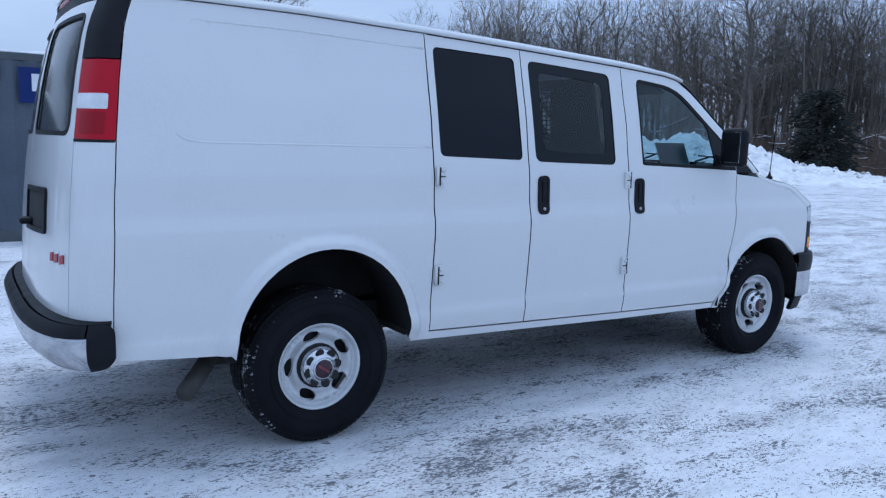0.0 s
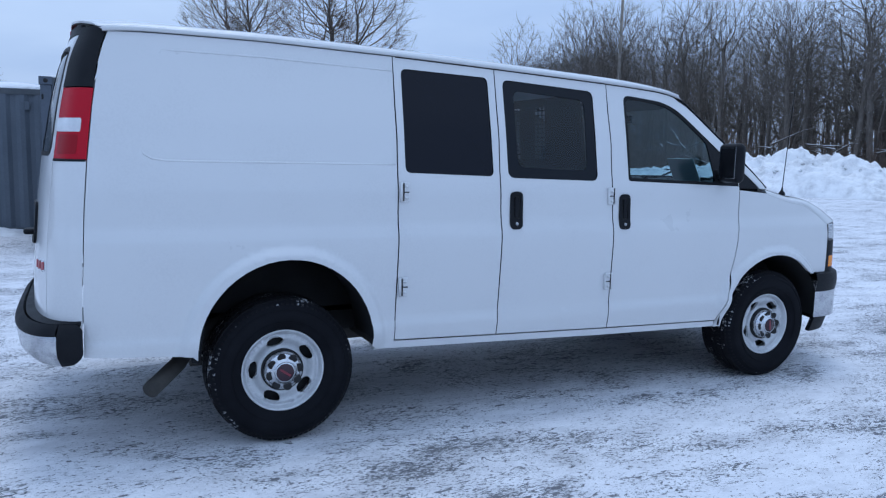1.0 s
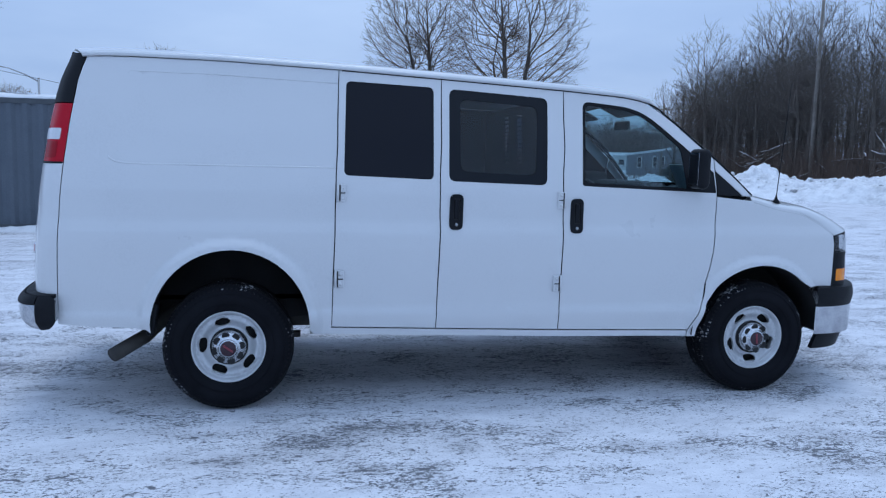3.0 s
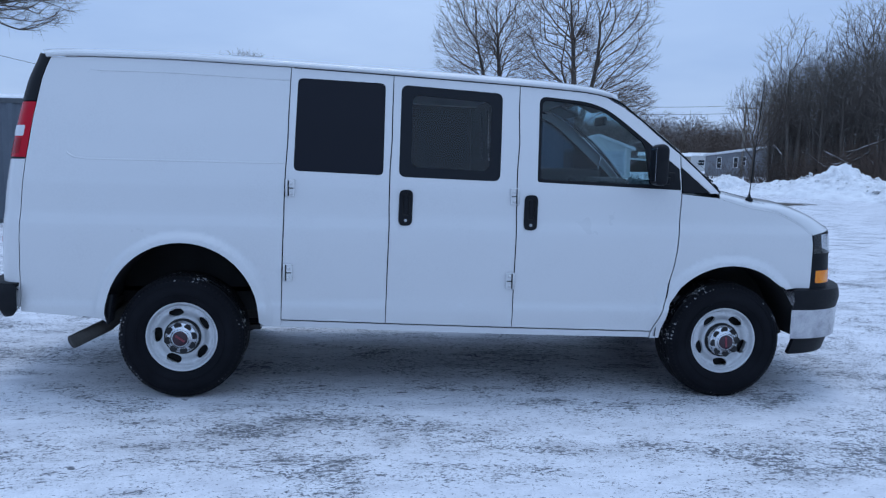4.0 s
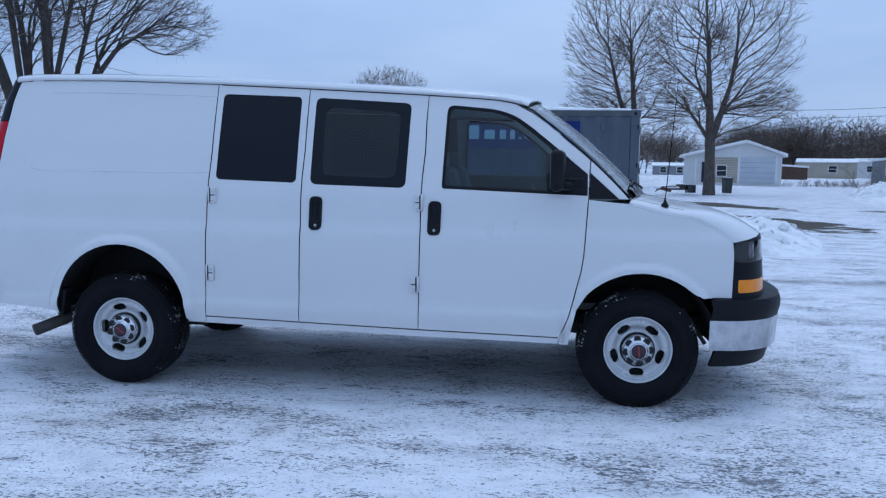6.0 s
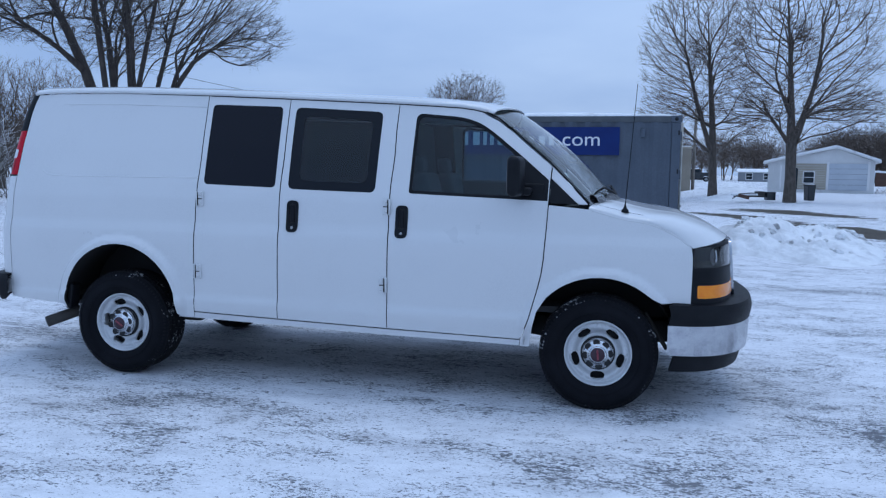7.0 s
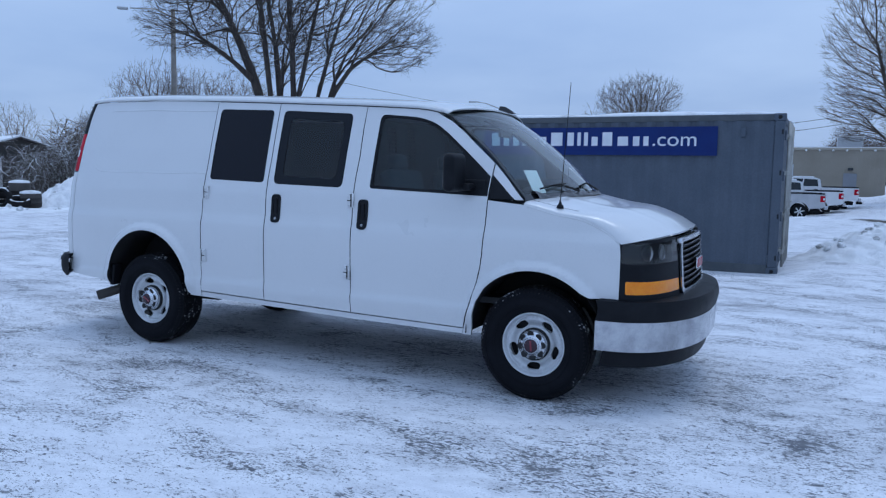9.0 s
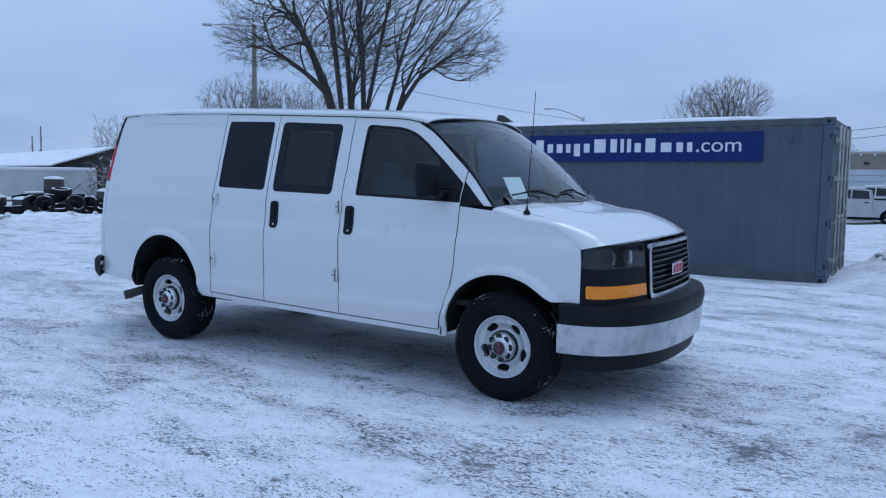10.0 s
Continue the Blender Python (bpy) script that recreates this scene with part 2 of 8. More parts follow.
    shade_streaks = k.noise(k.world((1.0, 0.62, 0), radians(14)), 1.0, 6, 0.66, 0.5)
    thin = k.math("MULTIPLY", k.ramp(shade_streaks, 0.53, 0.58), open_snow)
    col = k.mix(k.math("MULTIPLY", thin, 0.85), col, k.mix(crumbs, (0.06, 0.06, 0.06), (0.22, 0.22, 0.23)))
    k.base(col)
    k.rough(k.mix(grey, (0.75, 0.75, 0.75), (0.48, 0.48, 0.48)))
    height = k.math("ADD", k.math("MULTIPLY", grain, 0.2), k.math("MULTIPLY", hole, -0.5))
    height = k.math("ADD", height, k.math("ADD", k.math("MULTIPLY", crumbs, 0.3), k.math("MULTIPLY", mottle, 0.9)))
    k.bump(height, 0.55, 0.025)
    return k.m


def make_bark(name, c0, c1, frost=0.35, lies=(0.80, 0.97)):
    k = Mat(name, c0, 0.9)
    v = k.coords((1, 1, 0.35))
    n = k.noise(v, 9, 5)
    col = k.mix(k.ramp(n, 0.3, 0.7), c0, c1)
    geo = k.node("ShaderNodeNewGeometry")
    sep = k.node("ShaderNodeSeparateXYZ")
    k.link(geo.outputs["Normal"], sep.inputs[0])
    lying = k.ramp(k.math("ADD", sep.outputs["Z"], k.math("MULTIPLY", k.math("SUBTRACT", k.noise(k.world(), 1.3, 3), 0.5), 1.6)), *lies)
    col = k.mix(k.math("MULTIPLY", lying, frost), col, (0.78, 0.79, 0.81))
    k.base(col).bump(n, 0.5, 0.02)
    return k.m


def make_snow(name, dirty=(0.30, 0.42), amount=0.6, soil_shade=(0.30, 0.28, 0.26)):
    k = Mat(name, (0.83, 0.84, 0.86), 0.75)
    v = k.world()
    lumps, dirt = k.noise(v, 2.4, 7, 0.65), k.noise(v, 0.8, 5, 0.6)
    col = k.mix(k.ramp(lumps, 0.35, 0.7), (0.86, 0.87, 0.88), (0.72, 0.73, 0.75))
    col = k.mix(k.math("MULTIPLY", k.ramp(k.math("MULTIPLY", dirt, lumps), *dirty), amount), col, soil_shade)
    k.base(col).bump(k.noise(v, 7, 6, 0.7), 0.7, 0.06)
    return k.m


def make_tread():
    k = Mat("tyre_tread_rubber", (0.01, 0.01, 0.011), 0.8, Specular_IOR_Level=0.2)
    n = k.noise(k.coords(), 38, 4, 0.7)
    m = k.noise(k.coords(), 7, 3)
    k.base(k.mix(k.ramp(k.math("MULTIPLY", n, m), 0.315, 0.39), (0.008, 0.008, 0.010), (0.46, 0.47, 0.49)))
    return k.m


PAINT = make_paint()
GROUND = make_ground()
SNOW = make_snow("heaped_snow")
PLOUGHED = make_snow("ploughed_rough_snow", (0.24, 0.40), 0.5, (0.38, 0.38, 0.39))
# dirt, with extra dark blotches painted in for the clods' shade
CLOD_SNOW = make_snow("dirt_shade_clod_snow", (0.20, 0.34), 0.75, (0.20, 0.19, 0.18))
SLUSH = blotchy("grey_slush", (0.035, 0.037, 0.042), (0.16, 0.165, 0.175), 0.6, scale=22, fine=120, bump=0.5)
RUBBER = blotchy("tyre_rubber", (0.0065, 0.0070, 0.0092), (0.0105, 0.0112, 0.0142), 0.7, scale=6, fine=120, bump=0.1, Specular_IOR_Level=0.08)
TREAD = make_tread()
BLACK = blotchy("black_textured_plastic", (0.0065, 0.0072, 0.0095), (0.011, 0.012, 0.0145), 0.5, scale=9, fine=220, bump=0.2, Specular_IOR_Level=0.16)
GLOSS_BLACK = Mat("gloss_black", (0.012, 0.012, 0.014), 0.12).m
SEAM = Mat("dark_gap", (0.012, 0.012, 0.013), 0.8).m
LINER = blotchy("wheel_well_liner", (0.010, 0.010, 0.011), (0.02, 0.02, 0.021), 0.85, scale=5, fine=60)
UNDER = blotchy("underbody_steel", (0.02, 0.019, 0.018), (0.05, 0.045, 0.04), 0.75, scale=6, fine=50)
CHROME = blotchy("salted_chrome", (0.54, 0.55, 0.57), (0.28, 0.29, 0.32), 0.20, 1.0, scale=7, fine=40, bump=0.03, lo=0.45, hi=0.75)
BRIGHT = Mat("bright_chrome", (0.72, 0.73, 0.75), 0.12, 1.0).m
STEEL = blotchy("silver_wheel_steel", (0.52, 0.53, 0.54), (0.61, 0.62, 0.63), 0.38, 0.3, scale=7, fine=70, bump=0.05)
RED_LENS = Mat("red_lens", (0.46, 0.004, 0.018), 0.25, Specular_IOR_Level=0.2).m
RED_DARK = Mat("dark_red_lens", (0.30, 0.004, 0.012), 0.25, Specular_IOR_Level=0.2).m
CLEAR_LENS = blotchy("clear_lens", (0.62, 0.63, 0.65), (0.75, 0.76, 0.78), 0.2, scale=12, fine=90, bump=0.2)
AMBER = blotchy("amber_lens", (0.90, 0.235, 0.005), (0.96, 0.31, 0.012), 0.2, scale=9, fine=80, bump=0.15)
LAMP_GLASS = glass("headlamp_glass", (0.80, 0.82, 0.84))
GLASS = glass("tinted_cab_glass", (0.37, 0.55, 0.62), 0.015, 1.5)
SHIELD = glass("windshield_glass", (0.85, 0.93, 0.92), 0.015, 1.5)
PRIVACY = glass("privacy_glass", (0.52, 0.64, 0.76), 0.015, 1.5)
FRIT = Mat("opaque_black_pane", (0.004, 0.005, 0.010), 0.05, Specular_IOR_Level=0.22).m
RIM_FRIT = Mat("window_frit_band", (0.006, 0.008, 0.012), 0.06, Specular_IOR_Level=0.22).m
MIRROR = Mat("mirror_glass", (0.30, 0.31, 0.33), 0.03, 1.0).m
CABIN = blotchy("grey_cabin_trim", (0.048, 0.053, 0.061), (0.074, 0.080, 0.090), 0.7, scale=5, fine=90)
CABIN_DARK = blotchy("dark_cabin_trim", (0.02, 0.02, 0.022), (0.035, 0.035, 0.037), 0.7, scale=5, fine=90)
CABIN_PALE = blotchy("pale_grey_cabin_lining", (0.27, 0.275, 0.28), (0.34, 0.345, 0.35), 0.7, scale=3, fine=90)
PAPER = blotchy("printed_paper", (0.88, 0.90, 0.88), (0.80, 0.86, 0.82), 0.8, scale=14, fine=120, bump=0)
BOWL = Mat("lamp_bowl_grey", (0.03, 0.034, 0.04), 0.3, 0.4).m
SLAT = Mat("smoked_chrome_edge", (0.16, 0.17, 0.19), 0.3, 0.9).m
BADGE_PLUM = Mat("hub_badge_enamel", (0.035, 0.012, 0.02), 0.25).m
EMBLEM_RED = Mat("emblem_red", (0.36, 0.016, 0.03), 0.3).m
HUB_RED = Mat("hub_badge_red", (0.20, 0.02, 0.035), 0.35).m
CRATE = blotchy("grey_container_paint", (0.062, 0.080, 0.106), (0.080, 0.098, 0.126), 0.6, scale=1.6, fine=35, bump=0.12)
CRATE_B = blotchy("blue_grey_container_paint", (0.085, 0.105, 0.13), (0.105, 0.125, 0.15), 0.6, scale=1.6, fine=35, bump=0.12)
CRATE_DARK = blotchy("container_rail_paint", (0.06, 0.07, 0.08), (0.085, 0.095, 0.105), 0.65, scale=4, fine=50)
ROD = blotchy("frosted_galvanised_rods", (0.30, 0.295, 0.27), (0.46, 0.45, 0.42), 0.6, 0.2, scale=5, fine=60)
SIGN_BLUE = blotchy("blue_sign_vinyl", (0.003, 0.018, 0.115), (0.004, 0.024, 0.135), 0.5, scale=3, fine=60, bump=0.03, Specular_IOR_Level=0.25)
SIGN_WHITE = blotchy("white_sign_vinyl", (0.74, 0.75, 0.77), (0.66, 0.67, 0.70), 0.5, scale=6, fine=60, bump=0)
BARK = make_bark("grey_brown_bark", (0.055, 0.045, 0.038), (0.12, 0.10, 0.085), 0.3)
BARK_DARK = make_bark("dark_wet_bark", (0.035, 0.028, 0.025), (0.075, 0.06, 0.05), 0.4)
TWIG = make_bark("brown_twigs", (0.075, 0.055, 0.045), (0.14, 0.105, 0.085), 0.25)
POLE_WOOD = blotchy("weathered_pole_wood", (0.17, 0.15, 0.13), (0.26, 0.235, 0.21), 0.9, scale=3, fine=45, bump=0.4)
GALV = blotchy("galvanised_steel", (0.36, 0.37, 0.38), (0.46, 0.47, 0.48), 0.5, 0.7, scale=8, fine=70)
NEEDLES = blotchy("dark_conifer_needles", (0.007, 0.010, 0.009), (0.018, 0.023, 0.019), 0.85, scale=3, fine=30)
CAP = blotchy("brushed_bright_cap", (0.56, 0.57, 0.59), (0.68, 0.69, 0.71), 0.24, 0.9, scale=12, fine=80, bump=0.03)


REAR_GLASS = blotchy("dark_rear_glass", (0.010, 0.014, 0.017), (0.018, 0.024, 0.028), 0.14, scale=3, fine=60, bump=0, Specular_IOR_Level=0.6)


# ---- building helpers ----
def mesh_part(name, verts, faces, mat, parent=None, smooth=True, label=""):
    """One mesh object from plain lists; under a parent it is a part."""
    me = bpy.data.meshes.new(name)
    me.from_pydata([tuple(map(float, v)) for v in verts], [], [tuple(map(int, f)) for f in faces])
    me.materials.append(mat)
    if smooth:
        me.polygons.foreach_set("use_smooth", [True] * len(me.polygons))
    me.update()
    ob = new(name, me)
    ob.parent = parent
    if label:
        tagged(ob, label)
    return ob


def part(name, bm, mat, parent=None, label="", smooth=False):
    """Links a bmesh as one mesh object under a thing or a part."""
    me = bpy.data.meshes.new(name)
    bmesh.ops.recalc_face_normals(bm, faces=bm.faces)
    if smooth:
        for f in bm.faces:
            f.smooth = True
    bm.to_mesh(me)
    bm.free()
    me.materials.append(mat)
    ob = new(name, me)
    ob.parent = parent
    if label:
        tagged(ob, label)
    return ob


def thing(name, label, category, m=None, group="", kind=""):
    ob = new(name)
    if m is not None:
        ob.matrix_world = m
    return tagged(ob, label, category, group, kind)


def box_bm(size, at=(0, 0, 0), bevel=0.0, segs=2, turn=None, taper=None):
    bm = bmesh.new()
    bmesh.ops.create_cube(bm, size=1)
    for v in bm.verts:
        v.co = Vector((v.co.x * size[0], v.co.y * size[1], v.co.z * size[2]))
        if taper and v.co.z > 0:
            v.co.x *= taper[0]
            v.co.y *= taper[1]
    if bevel:
        bmesh.ops.bevel(bm, geom=bm.edges[:], offset=bevel, segments=segs, affect="EDGES", profile=0.5)
    if turn is not None:
        bmesh.ops.transform(bm, matrix=turn, verts=bm.verts)
    bmesh.ops.translate(bm, vec=at, verts=bm.verts)
    return bm


def box(name, size, at, mat, parent=None, bevel=0.0, turn=None, label="", segs=2, taper=None):
    return part(name, box_bm(size, at, bevel, segs, turn, taper), mat, parent, label)


def merged(bms):
    """Joins several bmeshes into the first."""
    out = bms[0]
    for other in bms[1:]:
        me = bpy.data.meshes.new("tmp")
        other.to_mesh(me)
        other.free()
        out.from_mesh(me)
        bpy.data.meshes.remove(me)
    return out


def tube(points, radii, sides=8, caps=True):
    """Vertices and faces of a tapered tube along points."""
    pts = [Vector(p) for p in points]
    if isinstance(radii, (int, float)):
        radii = [radii] * len(pts)
    verts, faces = [], []
    for i, p in enumerate(pts):
        d = (pts[min(i + 1, len(pts) - 1)] - pts[max(i - 1, 0)]).normalized()
        side = d.cross(Vector((0, 0, 1)) if abs(d.z) < 0.9 else Vector((1, 0, 0))).normalized()
        up = side.cross(d)
        for j in range(sides):
            a = 2 * math.pi * j / sides
            verts.append(p + (side * math.cos(a) + up * math.sin(a)) * radii[i])
    for i in range(len(pts) - 1):
        for j in range(sides):
            k = (j + 1) % sides
            faces.append((i * sides + j, i * sides + k, (i + 1) * sides + k, (i + 1) * sides + j))
    if caps:
        faces.append(tuple(range(sides))[::-1])
        n = (len(pts) - 1) * sides
        faces.append(tuple(range(n, n + sides)))
    return verts, faces


def joined(pieces):
    verts, faces = [], []
    for v, f in pieces:
        n = len(verts)
        verts.extend(v)
        faces.extend(tuple(i + n for i in q) for q in f)
    return verts, faces


def tube_part(name, points, radii, mat, parent=None, sides=8, label=""):
    return mesh_part(name, *tube(points, radii, sides), mat, parent, True, label)


def lathe(profile, segs=48, axis="y", at=(0, 0, 0)):
    """Turns a profile of (radius, along) round an axis."""
    verts, faces = [], []
    for r, a in profile:
        for j in range(segs):
            t = 2 * math.pi * j / segs
            c, s = r * math.cos(t), r * math.sin(t)
            p = (c, a, s) if axis == "y" else (a, c, s) if axis == "x" else (c, s, a)
            verts.append((p[0] + at[0], p[1] + at[1], p[2] + at[2]))
    for i in range(len(profile) - 1):
        for j in range(segs):
            k = (j + 1) % segs
            faces.append((i * segs + j, i * segs + k, (i + 1) * segs + k, (i + 1) * segs + j))
    return verts, faces


def rounded(poly, radius, n=6):
    """A polygon with its corners rounded; radius may be one number or one for each corner."""
    out = []
    m = len(poly)
    for i, p in enumerate(poly):
        r = radius[i] if isinstance(radius, (list, tuple)) else radius
        p, a, b = Vector(p), Vector(poly[i - 1]), Vector(poly[(i + 1) % m])
        da, db = a - p, b - p
        cut = min(r, da.length * 0.48, db.length * 0.48)
        if cut < 1e-4:
            out.append(tuple(p))
            continue
        s, e = p + da.normalized() * cut, p + db.normalized() * cut
        for k in range(n + 1):
            t = k / n
            out.append(tuple(s * (1 - t) ** 2 + p * 2 * t * (1 - t) + e * t * t))
    return out


def inset(poly, d):
    """The polygon moved inwards by d (outwards when negative)."""
    m = len(poly)
    area = sum(poly[i - 1][0] * poly[i][1] - poly[i][0] * poly[i - 1][1] for i in range(m))
    sgn = 1 if area > 0 else -1
    out = []
    for i in range(m):
        p, a, b = Vector(poly[i]), Vector(poly[i - 1]), Vector(poly[(i + 1) % m])
        n = Vector((0, 0))
        for q in (p - a, b - p):
            if q.length > 1e-7:
                q = q.normalized()
                n += Vector((-q.y, q.x)) * sgn
        n = n.normalized() if n.length > 1e-7 else n
        out.append(tuple(p + n * d))
    return out


def panel(name, outline, fn, mat, parent=None, holes=(), thick=0.02, step=0.05, label="", centre=(1.6, 0, 1.0), edge=None):
    """A sheet-metal panel: a flat outline with holes, laid on the curved surface fn(u, v), with a returned edge."""
    bm = bmesh.new()
    edges = []
    for ring in (outline, *holes):
        vs = [bm.verts.new((u, v, 0)) for u, v in ring]
        edges += [bm.edges.new((vs[i], vs[(i + 1) % len(vs)])) for i in range(len(vs))]
    bmesh.ops.triangle_fill(bm, use_beauty=True, use_dissolve=False, edges=edges)
    lo = [min(p[i] for p in outline) for i in (0, 1)]
    hi = [max(p[i] for p in outline) for i in (0, 1)]
    for i, normal in ((0, (1, 0, 0)), (1, (0, 1, 0))):
        n = int((hi[i] - lo[i]) / step)
        for c in range(1, n + 1):
            co = [0, 0, 0]
            co[i] = lo[i] + (hi[i] - lo[i]) * c / (n + 1)
            bmesh.ops.bisect_plane(bm, geom=bm.verts[:] + bm.edges[:] + bm.faces[:], dist=1e-6, plane_co=co, plane_no=normal)
    bm.verts.index_update()
    uv = np.array([v.co[:2] for v in bm.verts])
    faces = [[v.index for v in f.verts] for f in bm.faces]
    rim = [(e.verts[0].index, e.verts[1].index) for e in bm.edges if e.is_boundary]
    bm.free()
    u, v, h = uv[:, 0], uv[:, 1], 1e-4
    p = fn(u, v)
    nrm = np.cross(fn(u + h, v) - fn(u - h, v), fn(u, v + h) - fn(u, v - h))
    nrm /= np.maximum(np.linalg.norm(nrm, axis=1), 1e-12)[:, None]
    if np.sum(nrm * (p - np.array(centre))) < 0:
        nrm = -nrm
    f0 = faces[0]
    if np.dot(np.cross(p[f0[1]] - p[f0[0]], p[f0[2]] - p[f0[0]]), nrm[f0[0]]) < 0:
        faces = [f[::-1] for f in faces]
    verts, normals = [*p], [tuple(map(float, q)) for q in nrm]
    ends = sorted({i for e in rim for i in e})
    top, low = {}, {}
    for i in ends:
        top[i], low[i] = len(verts), len(verts) + 1
        verts += [p[i], p[i] - nrm[i] * thick]
        normals += [(0, 0, 0), (0, 0, 0)]
    full = len(faces)
    for a, b in rim:
        faces.append((top[a], top[b], low[b], low[a]))
    me = bpy.data.meshes.new(name)
    me.from_pydata([tuple(map(float, q)) for q in verts], [], faces)
    me.materials.append(mat)
    me.polygons.foreach_set("use_smooth", [i < full for i in range(len(faces))])
    if edge:
        me.materials.append(edge)
        me.polygons.foreach_set("material_index", [0 if i < full else 1 for i in range(len(faces))])
    me.normals_split_custom_set_from_vertices(normals)
    ob = new(name, me)
    ob.parent = parent
    if label:
        tagged(ob, label)
    return ob


def smooth_table(points, spread, lo=None, hi=None, n=800):
    """A smooth curve through (x, y) points as a fast lookup."""
    xs, ys = [p[0] for p in points], [p[1] for p in points]
    lo, hi = xs[0] if lo is None else lo, xs[-1] if hi is None else hi
    grid = np.linspace(lo - 0.3, hi + 0.3, n)
    raw = np.interp(grid, xs, ys)
    k = np.exp(-0.5 * ((grid - grid.mean()) / spread) ** 2)
    pad = np.pad(raw, n // 2, mode="edge")
    even = np.convolve(pad, k / k.sum(), mode="same")[n // 2:n // 2 + n]
    return lambda x: np.interp(x, grid, even)


def smoothstep(x, a, b):
    t = np.clip((np.asarray(x, float) - a) / (b - a), 0, 1)
    return t * t * (3 - 2 * t)


# ---- ground ----
def hills(x, y):
    """Height of the lot: nearly level, sinking a little towards the back row and rising at ploughed banks."""
    x, y = np.asarray(x, float), np.asarray(y, float)
    z = -0.92 * np.exp(-((x / 8.0) ** 2 + ((y - 41.5) / 10.0) ** 2))
    z = z + 0.8 * np.exp(-(((x - 12.5) / 3.0) ** 2 + ((y - 57) / 4.0) ** 2))
    z = z + 0.6 * smoothstep(np.hypot(x, y), 70, 130)
    z = z - 0.08 * np.exp(-((y - 7.7) / 0.8) ** 4) * smoothstep(x, -3.0, -1.8) * (1 - smoothstep(x, 4.5, 5.1))
    z = z + 0.10 * np.exp(-((x - 5.6) / 0.8) ** 2 - ((y - 8.6) / 1.3) ** 2)
    return z


def spaced(a, b, step, far, growth):
    """Evenly spaced numbers from a to b, then ever wider steps out to far on both sides."""
    mid = list(np.arange(a, b + step / 2, step))
    for s in (1, -1):
        p, d = (b if s > 0 else a), step
        while abs(p) < far:
            d *= growth
            p += s * d
            mid.append(p)
    return np.array(sorted(mid))


def build_ground():
    xs, ys = spaced(-5, 9, 0.10, 2500, 1.09), spaced(-5.2, 9, 0.10, 2500, 1.09)
    gx, gy = np.meshgrid(xs, ys)
    z = hills(gx, gy)
    rough = np.zeros_like(z)
    for (i, j), _ in np.ndenumerate(z):
        x, y = gx[i, j], gy[i, j]
        d = max(abs(x), abs(y))
        if d < 70:
            rough[i, j] = 0.012 * noise.noise((x * 0.9, y * 2.2, 0)) + 0.006 * noise.noise((x * 4, y * 7, 3))
            if d > 6:
                rough[i, j] += min(1, (d - 6) / 12) * 0.07 * noise.noise((x * 0.5, y * 0.7, 5))
    under = np.exp(-((gx - 1.7) / 3.2) ** 6 - (gy / 1.6) ** 6)
    z = z + rough * (1 - under) - 0.006
    ny, nx = z.shape
    verts = np.stack([gx, gy, z], -1).reshape(-1, 3)
    idx = np.arange(nx * ny).reshape(ny, nx)
    quads = np.stack([idx[:-1, :-1], idx[:-1, 1:], idx[1:, 1:], idx[1:, :-1]], -1).reshape(-1, 4)
    me = bpy.data.meshes.new("ground")
    me.vertices.add(len(verts))
    me.vertices.foreach_set("co", verts.ravel())
    me.loops.add(quads.size)
    me.loops.foreach_set("vertex_index", quads.ravel())
    me.polygons.add(len(quads))
    me.polygons.foreach_set("loop_start", np.arange(0, quads.size, 4))
    me.polygons.foreach_set("use_smooth", np.ones(len(quads), bool))
    me.update(calc_edges=True)
    me.materials.append(GROUND)
    tagged(new("ground", me), "packed grey-white snow over a dark paved lot", "ground", kind="structure")


build_ground()


def clod_meshes():
    """Four uneven lumps of snow, shared by all clods."""
    made = []
    for k in range(4):
        bm = bmesh.new()
        bmesh.ops.create_icosphere(bm, subdivisions=2, radius=1)
        for v in bm.verts:
            v.co *= 0.8 + 0.45 * noise.noise(v.co * 1.3 + Vector((k * 7, 0, 0))) + 0.15 * noise.noise(v.co * 3.5 + Vector((0, k * 5, 0)))
            v.co.z *= 0.75
        me = bpy.data.meshes.new("clod")
        bm.to_mesh(me)
        bm.free()
        me.materials.append(CLOD_SNOW)
        made.append(me)
    return made


CLODS = clod_meshes()


